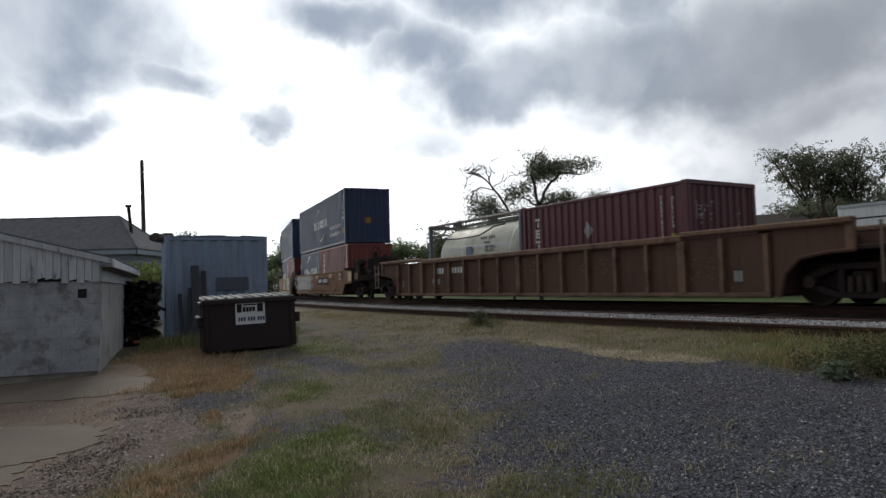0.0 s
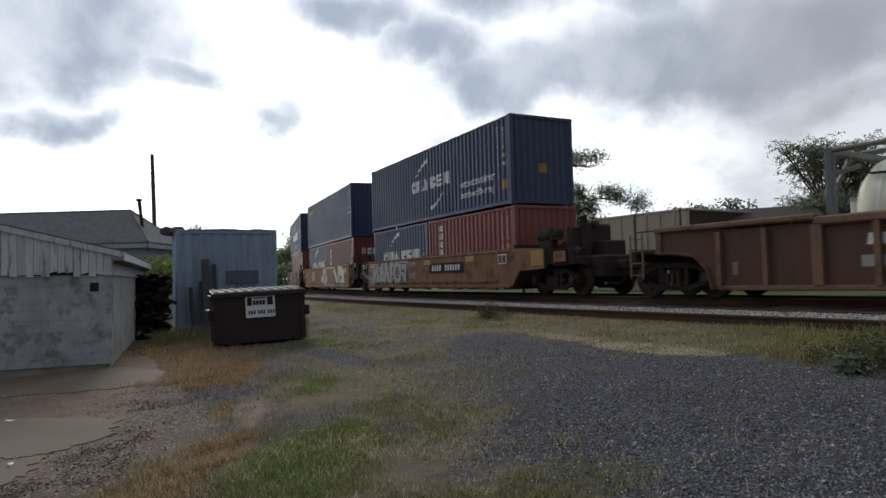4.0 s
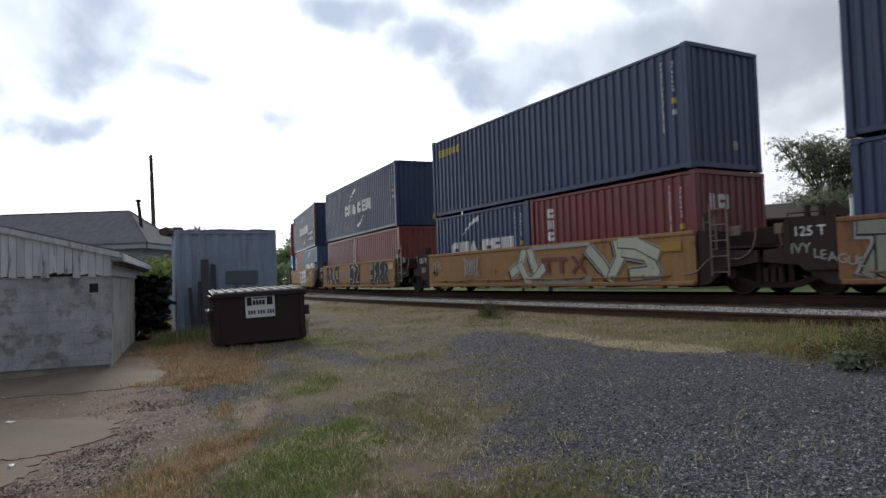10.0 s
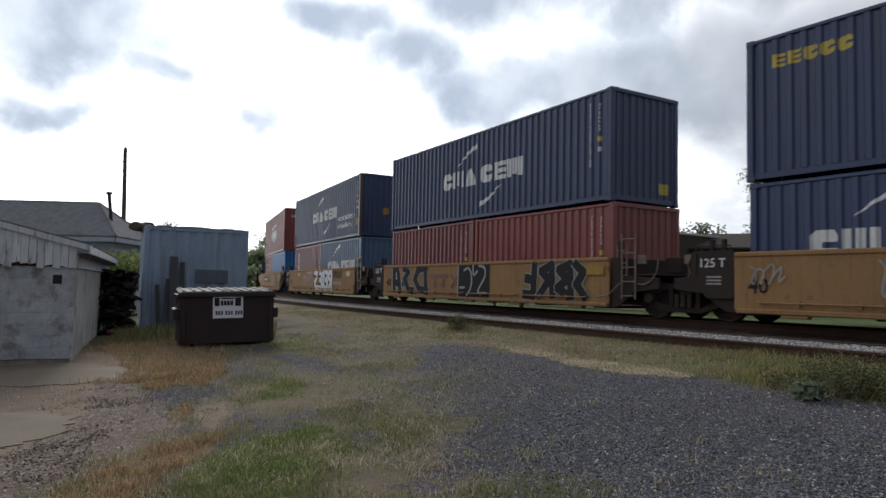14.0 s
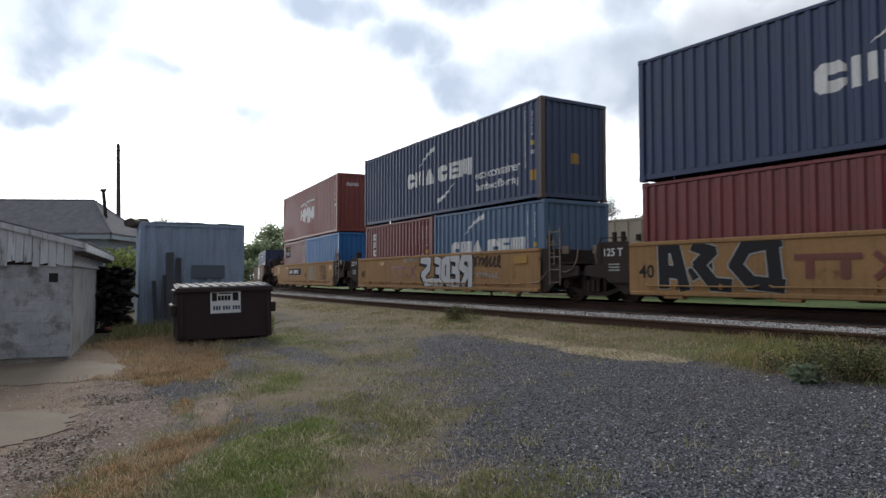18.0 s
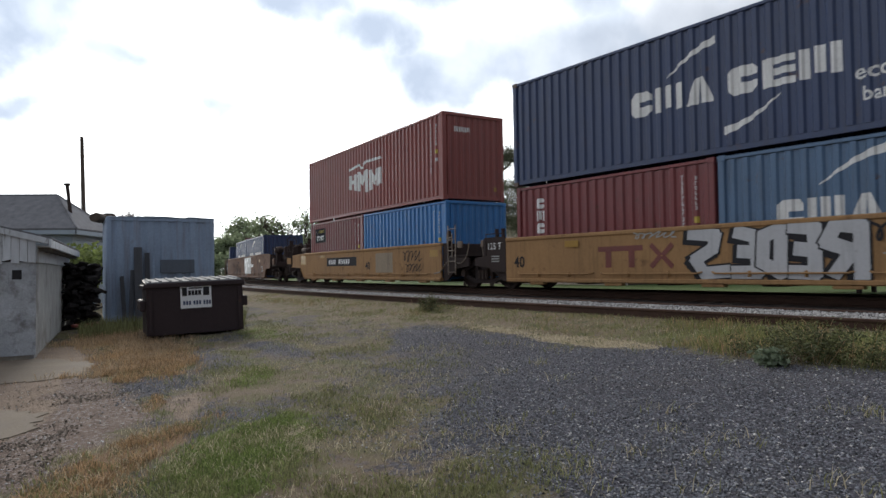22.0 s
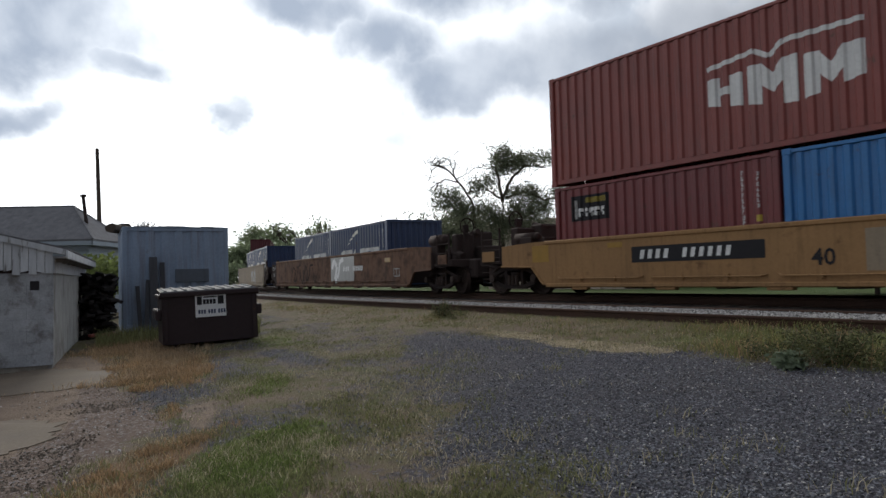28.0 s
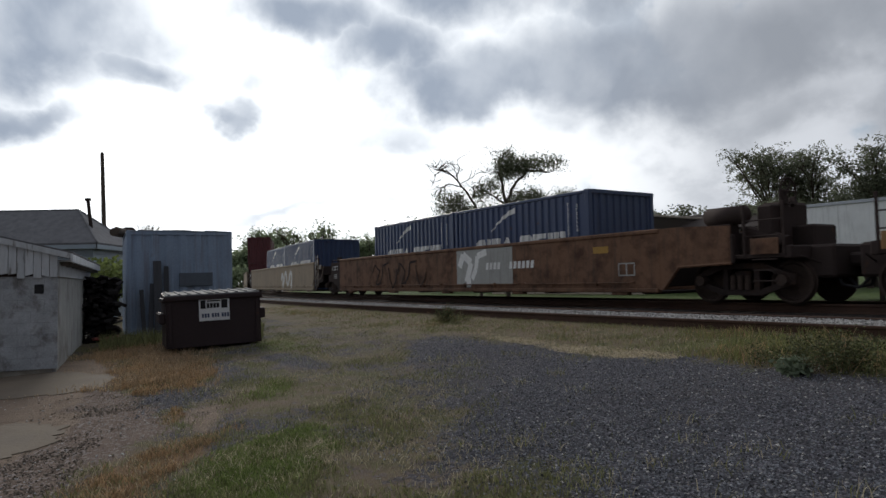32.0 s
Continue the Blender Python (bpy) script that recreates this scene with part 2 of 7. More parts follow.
# ---------------------------------------------------------------- mesh helpers
class Shape:
    """Collects vertices and faces of one mesh."""

    def __init__(self):
        self.v, self.f = [], []

    def add(self, verts, faces, m=None):
        n = len(self.v)
        self.v += [tuple(m @ Vector(p)) if m else tuple(p) for p in verts]
        self.f += [tuple(i + n for i in q) for q in faces]
        return self

    def box(self, c, s, b=0.008, m=None):
        """A chamfered box: centre, full sizes, chamfer."""
        h = [x / 2 for x in s]
        b = min(b, *(x * 0.45 for x in h))
        vs, idx = [], {}
        for sx in (-1, 1):
            for sy in (-1, 1):
                for sz in (-1, 1):
                    for k in range(3):
                        d = [h[0] - b, h[1] - b, h[2] - b]
                        d[k] = h[k]
                        idx[(sx, sy, sz, k)] = len(vs)
                        vs.append((c[0] + sx * d[0], c[1] + sy * d[1], c[2] + sz * d[2]))
        fs = []
        for k in range(3):
            for s1 in (-1, 1):
                def key(a, e):
                    q = [0, 0, 0]
                    q[k], q[(k + 1) % 3], q[(k + 2) % 3] = s1, a, e
                    return idx[(*q, k)]
                loop = [key(-1, -1), key(1, -1), key(1, 1), key(-1, 1)]
                fs.append(loop if s1 > 0 else loop[::-1])
                for s2 in (-1, 1):
                    j, l = (k + 1) % 3, (k + 2) % 3

                    def e2(t, kk):
                        q = [0, 0, 0]
                        q[k], q[j], q[l] = s1, s2, t
                        return idx[(*q, kk)]
                    loop = [e2(-1, k), e2(-1, j), e2(1, j), e2(1, k)]
                    fs.append(loop if s1 * s2 > 0 else loop[::-1])
        for sx in (-1, 1):
            for sy in (-1, 1):
                for sz in (-1, 1):
                    t = [idx[(sx, sy, sz, k)] for k in range(3)]
                    fs.append(t if sx * sy * sz > 0 else t[::-1])
        return self.add(vs, fs, m)

    def cyl(self, a, b, r, n=12, r2=None, cap=True):
        """A cylinder or cone from point a to point b."""
        a, b = Vector(a), Vector(b)
        r2 = r if r2 is None else r2
        q = (b - a).to_track_quat("Z", "Y")
        vs = []
        for p, rr in ((a, r), (b, r2)):
            vs += [p + q @ Vector((math.cos(i * math.tau / n) * rr, math.sin(i * math.tau / n) * rr, 0)) for i in range(n)]
        fs = [(i, (i + 1) % n, n + (i + 1) % n, n + i) for i in range(n)]
        if cap:
            fs += [tuple(range(n))[::-1], tuple(range(n, 2 * n))]
        return self.add(vs, fs)

    def tube(self, pts, r, n=6):
        for a, b in zip(pts, pts[1:]):
            self.cyl(a, b, r, n)
        return self

    def lathe(self, prof, axis="y", n=20, at=(0, 0, 0)):
        """Rings (offset along the axis, radius) turned round the axis."""
        vs = []
        for o, r in prof:
            for i in range(n):
                c, s = math.cos(i * math.tau / n) * r, math.sin(i * math.tau / n) * r
                p = {"y": (c, o, s), "x": (o, c, s), "z": (c, s, o)}[axis]
                vs.append((p[0] + at[0], p[1] + at[1], p[2] + at[2]))
        fs = []
        for j in range(len(prof) - 1):
            for i in range(n):
                k = (i + 1) % n
                fs.append((j * n + i, j * n + k, (j + 1) * n + k, (j + 1) * n + i))
        fs.append(tuple(range(n))[::-1])
        fs.append(tuple(range((len(prof) - 1) * n, len(prof) * n)))
        return self.add(vs, fs)

    def prism(self, outline, y0, y1):
        """An outline of (x, z) pushed out from y0 to y1."""
        n = len(outline)
        vs = [(x, y0, z) for x, z in outline] + [(x, y1, z) for x, z in outline]
        fs = [tuple(range(n)), tuple(range(n, 2 * n))[::-1]] + [(i, n + i, n + (i + 1) % n, (i + 1) % n) for i in range(n)]
        return self.add(vs, fs)


def mesh_of(name, shape, material, smooth=False):
    me = bpy.data.meshes.new(name)
    me.from_pydata(shape.v, [], shape.f)
    bm = bmesh.new()
    bm.from_mesh(me)
    bmesh.ops.recalc_face_normals(bm, faces=bm.faces)
    bm.to_mesh(me)
    bm.free()
    if smooth:
        me.polygons.foreach_set("use_smooth", [True] * len(me.polygons))
    me.materials.append(material)
    return me


def part(name, shape, material, parent, label="", smooth=False, m=None):
    """One mesh under a thing or under a part."""
    me = shape if isinstance(shape, bpy.types.Mesh) else mesh_of(name, shape, material, smooth)
    ob = new(name, me)
    ob.parent = parent
    if m is not None:
        ob.matrix_basis = m
    if label:
        tagged(ob, label)
    return ob


def thing(name, label, category, m=None, group="", kind=""):
    ob = new(name)
    ob.empty_display_size = 0.2
    if m is not None:
        ob.matrix_basis = m
    return tagged(ob, label, category, group, kind)


def solo(name, shape, material, label, category, m=None, smooth=False, group="", kind=""):
    """A thing that is one mesh."""
    ob = new(name, mesh_of(name, shape, material, smooth))
    if m is not None:
        ob.matrix_basis = m
    return tagged(ob, label, category, group, kind)


# ---------------------------------------------------------------- the lie of the land
RAIL = 0.9            # top of the main track's rail


def bend(x):
    """How far the tracks curve away from the straight line at x."""
    if x > 0:
        return 0.0
    q = max(x, -75.0)
    y = 2.186e-3 * q * q - 0.775e-5 * q ** 3
    return y + (x - q) * -0.459


LAND = [(-4000, -0.5), (-8, -0.5), (0, 0.0), (8.6, 0.60), (9.05, 0.64), (9.3, 0.68), (9.5, 0.765), (10.6, 0.775), (10.9, 0.72), (12.3, 0.71), (12.6, 0.73),
        (15.0, 0.73), (15.6, 0.68), (17.2, 0.42), (24, 0.40), (60, 0.5), (4000, 0.8)]


def lie(d):
    """Height of the ground at a distance d across the tracks (main track's middle at 13.78)."""
    for (a, p), (b, q) in zip(LAND, LAND[1:]):
        if d < b:
            return p + (q - p) * (d - a) / (b - a)
    return LAND[-1][1]


def ground_z(x, y):
    d = y - bend(x)
    z = lie(d)
    if d < 9:
        k = min(1.0, max(0.0, (9 - d) / 2))
        z += k * (0.05 * noise.noise((x * 0.35, y * 0.35, 0.0)) + 0.02 * noise.noise((x * 1.3, y * 1.3, 4.0)))
    return z


def soft(e0, e1, x):
    t = min(1.0, max(0.0, (x - e0) / (e1 - e0)))
    return t * t * (3 - 2 * t)


def blob(x, y, cx, cy, rx, ry, turn=0.0):
    """1 inside an ellipse on the ground, 0 outside, soft between, with an uneven rim."""
    c, s = math.cos(radians(turn)), math.sin(radians(turn))
    u, v = (x - cx) * c + (y - cy) * s, -(x - cx) * s + (y - cy) * c
    r = math.hypot(u / rx, v / ry) + 0.45 * noise.noise((x * 0.9, y * 0.9, cx)) + 0.38 * noise.noise((x * 2.7, y * 2.7, cy)) + 0.25 * noise.noise((x * 6.5, y * 6.5, cx))
    return 1 - soft(0.4, 1.35, r)


def celled(f):
    """Keeps the values of a slow map of the ground by cells of five centimetres."""
    memo = {}

    def g(x, y, *more):
        k = (round(x * 20), round(y * 20), *more)
        if k not in memo:
            memo[k] = f(x, y, *more)
        return memo[k]
    return g


def along(rows, x):
    """The height of a broken line of (x, y) at x."""
    for (a, p), (b, q) in zip(rows, rows[1:]):
        if x < b:
            return p + (q - p) * max(0.0, x - a) / (b - a)
    return rows[-1][1]


PALE_EDGE = [(-15, 2.4), (-11.4, 2.15), (-10.36, 1.66), (-9.4, 1.25), (-8.03, 1.1), (-7.38, 0.87), (-6.8, 0.4), (-6.3, -0.05), (-5.5, -0.6), (-4, -1.6), (0, -4)]
GRIT_EDGE = [(-15, 2.5), (-11.4, 2.25), (-10.36, 1.9), (-9.4, 1.8), (-7.5, 1.95), (-6.8, 1.75), (-6.5, 1.35), (-6.0, 1.0), (-5.5, 0.6), (-4.8, 0.1), (-4, -0.6), (0, -3.5)]


@celled
def lot_gravel(x, y):
    """The gravelled lot and its small patches."""
    d = y - bend(x)
    far = 1 - soft(6.2, 7.7, d - 0.05 * (x + 6) + 0.5 * noise.noise((x * 0.6, y * 0.6, 2)))
    side = 1 - soft(-1.0, 1.0, (-x - 3.2) * 0.50 - (y - 2.8) + 0.9 * noise.noise((x * 0.5, y * 0.5, 9)) + 0.7 * noise.noise((x * 1.7, y * 1.7, 3)))
    return max(far * side, 0.9 * blob(x, y, -8.7, 2.35, 1.25, 0.5, -25), 0.75 * blob(x, y, -9.9, 4.45, 1.5, 0.4, -8), 0.6 * blob(x, y, -5.3, 2.9, 0.5, 0.18, -20), 0.5 * blob(x, y, -12.8, 6.3, 1.6, 0.5, -20))


@celled
def slab_dirt(x, y):
    """Bare concrete and pale dirt by the old block building."""
    e = along(PALE_EDGE, x) - y + 0.22 * noise.noise((x * 0.9, y * 0.9, 5)) + 0.18 * noise.noise((x * 2.6, y * 2.6, 6))
    return max(soft(-0.2, 0.25, e) * (1 - soft(14.2, 15.2, -x)), 0.75 * blob(x, y, -7.0, 2.1, 0.7, 0.22, -20))


@celled
def grit_dirt(x, y):
    """Dark stony dirt round the pale ground."""
    e = along(GRIT_EDGE, x) - y + 0.3 * noise.noise((x * 0.9, y * 0.9, 15)) + 0.2 * noise.noise((x * 2.6, y * 2.6, 16))
    return soft(-0.25, 0.3, e) * (1 - soft(14.2, 15.2, -x))


@celled
def straw(x, y):
    """Pale trampled straw at the lot's edge."""
    return max(blob(x, y, -8.1, 7.36, 1.0, 0.22, -6), blob(x, y, -6.15, 7.16, 1.2, 0.26, -3), 0.5 * blob(x, y, -4.9, 2.4, 0.35, 0.12, -20))


@celled
def dry_grass(x, y):
    return max(blob(x, y, -11.4, 2.8, 2.4, 0.75, -12), blob(x, y, -5.6, 1.3, 1.25, 0.34, -48), 0.9 * blob(x, y, -7.35, 1.9, 0.4, 0.13, -20), 0.7 * blob(x, y, -10.6, 1.25, 0.2, 0.7, -25), 0.7 * blob(x, y, -15.5, 3.1, 2.5, 0.8, -15), 0.6 * blob(x, y, -4.3, 0.6, 1.0, 0.35, -35))


@celled
def lush_grass(x, y):
    return max(blob(x, y, -5.1, 2.0, 1.35, 0.5, -33), 0.7 * blob(x, y, -4.0, 1.2, 0.9, 0.4, -33), 0.55 * blob(x, y, -8.2, 3.4, 1.0, 0.3, -25), 0.5 * blob(x, y, -12.8, 5.4, 2.4, 0.5, -18), 0.8 * blob(x, y, -3.4, 8.2, 2.5, 0.9))


def ground_material():
    m = bpy.data.materials.new("open_ground")
    m.use_nodes = True
    nt = m.node_tree
    N, K = nt.nodes.new, nt.links.new
    b = nt.nodes["Principled BSDF"]
    tc = N("ShaderNodeTexCoord").outputs["Object"]

    def noise_(s, d=5, r=0.6):
        n = N("ShaderNodeTexNoise")
        K(tc, n.inputs["Vector"])
        n.inputs["Scale"].default_value, n.inputs["Detail"].default_value, n.inputs["Roughness"].default_value = s, d, r
        return n.outputs[0]

    def cells(s):
        n = N("ShaderNodeTexVoronoi")
        K(tc, n.inputs["Vector"])
        n.inputs["Scale"].default_value = s
        return n.outputs["Distance"], n.outputs["Color"]

    def mapr(x, a, c, lo=0.0, hi=1.0):
        n = N("ShaderNodeMapRange")
        K(x, n.inputs[0])
        for i, v in enumerate((a, c, lo, hi)):
            n.inputs[i + 1].default_value = v
        return n.outputs[0]

    def mix(f, a, c):
        n = N("ShaderNodeMix")
        n.data_type = "RGBA"
        K(f, n.inputs[0])
        for x, s in ((a, n.inputs[6]), (c, n.inputs[7])):
            if isinstance(x, tuple):
                s.default_value = (*x, 1)
            else:
                K(x, s)
        return n.outputs[2]

    def math_(op, a, c):
        n = N("ShaderNodeMath")
        n.operation, n.use_clamp = op, op == "MULTIPLY"
        if op == "MULTIPLY_ADD":
            n.inputs[2].default_value = -1.5 * 0.85
        for x, s in ((a, n.inputs[0]), (c, n.inputs[1])):
            if isinstance(x, (int, float)):
                s.default_value = x
            else:
                K(x, s)
        return n.outputs[0]

    def attr(name):
        n = N("ShaderNodeAttribute")
        n.attribute_name = name
        return n.outputs["Fac"]

    broad, mid, fine, grit = noise_(0.35), noise_(2.2, 7), noise_(14, 6), noise_(70, 4)
    rag = math_("ADD", mid, math_("MULTIPLY", fine, 0.7))            # ragged edge between kinds of ground

    def cover(name):
        return mapr(math_("ADD", attr(name), math_("MULTIPLY_ADD", rag, 1.5)), 0.36, 0.64)

    soil = mix(mapr(fine, 0.35, 0.65), (0.105, 0.08, 0.058), (0.185, 0.15, 0.11))
    thatch = mix(mapr(grit, 0.35, 0.65), (0.12, 0.10, 0.056), (0.25, 0.215, 0.14))
    grass = mix(mapr(mid, 0.35, 0.62), (0.080, 0.090, 0.04), thatch)
    col = mix(mapr(rag, 0.72, 1.05), grass, soil)
    dist, ccol = cells(38)
    sep = N("ShaderNodeSeparateColor")
    K(ccol, sep.inputs[0])
    stone = mix(mapr(sep.outputs[0], 0.0, 1.0), (0.055, 0.060, 0.072), (0.19, 0.20, 0.225))
    stone = mix(mapr(dist, 0.25, 0.6), stone, (0.045, 0.047, 0.054))
    stone = mix(mapr(broad, 0.5, 0.75, 0, 0.35), stone, (0.11, 0.10, 0.08))
    d2, c2 = cells(22)
    s2 = N("ShaderNodeSeparateColor")
    K(c2, s2.inputs[0])
    ballast = mix(mapr(s2.outputs[0], 0, 1), (0.13, 0.127, 0.122), (0.38, 0.37, 0.36))
    ballast = mix(mapr(d2, 0.3, 0.65), ballast, (0.07, 0.065, 0.06))
    # oil-stained ballast, darkened further to hold the shade under the train
    oily_shaded = mix(mapr(s2.outputs[0], 0, 1), (0.022, 0.02, 0.018), (0.06, 0.052, 0.045))
    dirt = mix(mapr(mid, 0.35, 0.65), (0.16, 0.128, 0.092), (0.235, 0.195, 0.145))
    dirt = mix(mapr(grit, 0.6, 0.74), dirt, (0.11, 0.09, 0.068))
    dirt = mix(mapr(rag, 0.95, 1.12), dirt, (0.12, 0.098, 0.078))
    dark_dirt = mix(mapr(fine, 0.35, 0.65), (0.105, 0.082, 0.063), (0.175, 0.142, 0.112))
    dark_dirt = mix(mapr(sep.outputs[0], 0.72, 0.9), dark_dirt, (0.24, 0.225, 0.205))
    pale = mix(mapr(fine, 0.3, 0.7), (0.30, 0.26, 0.18), (0.50, 0.45, 0.34))
    brown = mix(mapr(grit, 0.35, 0.65), (0.15, 0.10, 0.06), (0.24, 0.175, 0.10))
    lush = mix(mapr(grit, 0.35, 0.65), (0.085, 0.11, 0.036), (0.145, 0.165, 0.058))
    lawn = mix(mapr(mid, 0.35, 0.65), (0.05, 0.085, 0.025), (0.085, 0.12, 0.04))
    for name, c in (("lawn", lawn), ("gravel", stone), ("grit", dark_dirt), ("lush", lush), ("dry", brown), ("slab", dirt), ("straw", pale), ("ballast", ballast), ("oily_shaded", oily_shaded)):
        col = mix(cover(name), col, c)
    # the clay in the soil tints all of it a little red
    clay = N("ShaderNodeMix")
    clay.data_type, clay.blend_type = "RGBA", "MULTIPLY"
    clay.inputs[0].default_value = 1.0
    K(col, clay.inputs[6])
    clay.inputs[7].default_value = (1.04, 0.96, 1.0, 1)
    K(clay.outputs[2], b.inputs["Base Color"])
    b.inputs["Roughness"].default_value = 0.95
    b.inputs["Specular IOR Level"].default_value = 0.15
    bp = N("ShaderNodeBump")
    bp.inputs["Strength"].default_value, bp.inputs["Distance"].default_value = 0.8, 0.03
    K(math_("ADD", math_("MULTIPLY", dist, -0.6), math_("ADD", grit, fine)), bp.inputs["Height"])
    K(bp.outputs[0], b.inputs["Normal"])
    return m


def build_ground():
    def steps(stops):
        out = []
        for a, b_, n in stops:
            out += [a + (b_ - a) * i / n for i in range(n)]
        return out + [stops[-1][1]]
    xs = steps([(-2500, -400, 6), (-400, -100, 12), (-100, -30, 35), (-30, -18, 30), (-18, 0, 120), (0, 10, 12), (10, 60, 10), (60, 2500, 8)])
    ds = steps([(-2500, -100, 6), (-100, -10, 9), (-10, -1, 18), (-1, 9, 80), (9, 13, 30), (13, 18, 16), (18, 60, 20), (60, 300, 8), (300, 2500, 6)])
    vs, fs = [], []
    att = {k: [] for k in ("gravel", "slab", "straw", "dry", "lush", "ballast", "oily_shaded", "lawn", "grit")}
    for x in xs:
        o = bend(x)
        for d in ds:
            y = d + o
            near = -20 < x < 30 and -12 < d < 9.2
            vs.append((x, y, ground_z(x, y)))
            att["gravel"].append(max(lot_gravel(x, y) * (1 - soft(8, 25, x + 4 * noise.noise((x * 0.2, y * 0.2, 3.0)))), 0.40 + 0.5 * noise.noise((x * 0.75, y * 0.75, 31.0)) if d < 6.8 else 0.1) if near else 0.0)
            att["slab"].append(slab_dirt(x, y) if near and d < 4 else 0.0)
            att["grit"].append(grit_dirt(x, y) if near and d < 4 else 0.0)
            att["straw"].append(straw(x, y) if near else 0.0)
            att["dry"].append(dry_grass(x, y) if near else 0.0)
            att["lush"].append(lush_grass(x, y) if near else 0.0)
            att["ballast"].append(soft(9.15, 9.45, d) * (1 - soft(15.8, 17, d)))
            # band of oil stain and painted train shade along the main track
            att["oily_shaded"].append(soft(10.9, 11.2, d) * (1 - soft(14.6, 15.2, d)))
            att["lawn"].append(soft(16.5, 17.5, d))
    n = len(ds)
    for i in range(len(xs) - 1):
        for j in range(n - 1):
            a = i * n + j
            fs.append((a, a + n, a + n + 1, a + 1))
    me = bpy.data.meshes.new("ground")
    me.from_pydata(vs, [], fs)
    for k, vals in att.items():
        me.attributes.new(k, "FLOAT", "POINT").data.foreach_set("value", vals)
    me.polygons.foreach_set("use_smooth", [True] * len(me.polygons))
    me.materials.append(ground_material())
    tagged(new("ground", me), "gravel, dirt and rough grass ground beside the tracks", "ground", kind="structure")


build_ground()


# ---------------------------------------------------------------- tracks
def rail_shape(d, top, x0=-170.0, x1=40.0, foot=True):
    """A rail that follows the bend at distance d across."""
    prof = [(-0.068, -0.17), (0.068, -0.17), (0.068, -0.16), (0.012, -0.135), (0.012, -0.05), (0.037, -0.035), (0.037, -0.005), (0.03, 0.0), (-0.03, 0.0), (-0.037, -0.005),
            (-0.037, -0.035), (-0.012, -0.05), (-0.012, -0.135), (-0.068, -0.16)]
    s, n = Shape(), len(prof)
    xs = [x0 + (x1 - x0) * i / 105 for i in range(106)]
    for x in xs:
        for a, z in prof:
            s.v.append((x, d + bend(x) + a, top + z))
    for i in range(len(xs) - 1):
        for j in range(n):
            s.f.append((i * n + j, i * n + (j + 1) % n, (i + 1) * n + (j + 1) % n, (i + 1) * n + j))
    return s


def build_track(name, d, top, label, tie_top, ties):
    t = thing(name, label, "railway track", kind="structure")
    for side in (-0.755, 0.755):
        part("rail", rail_shape(d + side, top), RAILRUST, t)
    tie = mesh_of("tie", Shape().box((0, 0, -0.09), (0.22, 2.6, 0.18), 0.012), TIE)
    rng = random.Random(3)
    for i in range(ties):
        x = 6 - i * 0.5
        turn = math.degrees(math.atan2(bend(x + 0.5) - bend(x - 0.5), 1.0)) + rng.uniform(-1, 1)
        part("tie", tie, TIE, t, m=pose(x, d + bend(x) + rng.uniform(-0.04, 0.04), tie_top + rng.uniform(-0.012, 0.008), 0, 0, turn))
    return t


build_track("main_track", 13.78, RAIL, "rusty steel rails on dark wooden ties in ballast", RAIL - 0.168, 110)
build_track("siding_track", 10.0, 0.812, "old siding with rusty rails sunk in pale ballast", 0.70, 0)


# ---------------------------------------------------------------- shipping containers
def corrugation(x, pitch=0.278, depth=0.046):
    """Depth of the pressed side panel at x: outer flat, slope, inner flat, slope."""
    t = (x / pitch) % 1.0
    if t < 0.36:
        return 0.0
    if t < 0.5:
        return depth * (t - 0.36) / 0.14
    if t < 0.86:
        return depth
    return depth * (1 - (t - 0.86) / 0.14)


def breaks(x0, x1, pitch=0.278):
    k, out = math.floor(x0 / pitch), [x0]
    while k * pitch < x1:
        out += [(k + q) * pitch for q in (0.0, 0.36, 0.5, 0.86) if x0 + 1e-6 < (k + q) * pitch < x1 - 1e-6]
        k += 1
    return out + [x1]


def clip(poly, x0, x1):
    """A convex outline of (x, z) cut down to x0..x1."""
    for s, lim in ((1, x0), (-1, x1)):
        out = []
        for (ax, az), (bx, bz) in zip(poly, poly[1:] + poly[:1]):
            ina, inb = s * (ax - lim) >= 0, s * (bx - lim) >= 0
            if ina:
                out.append((ax, az))
            if ina != inb:
                t = (lim - ax) / (bx - ax)
                out.append((lim, az + (bz - az) * t))
        poly = out
        if len(poly) < 3:
            return []
    return poly


def panel(length, z0, z1, y, out=-1, pitch=0.278, depth=0.046):
    """A corrugated sheet along x with thickness."""
    xs = breaks(-length / 2, length / 2, pitch)
    s = Shape()
    for x in xs:
        d = y - out * corrugation(x, pitch, depth)
        s.v += [(x, d, z0), (x, d, z1), (x, d - out * 0.004, z1), (x, d - out * 0.004, z0)]
    for i in range(len(xs) - 1):
        for j in range(4):
            s.f.append((i * 4 + j, i * 4 + (j + 1) % 4, i * 4 + 4 + (j + 1) % 4, i * 4 + 4 + j))
    return s


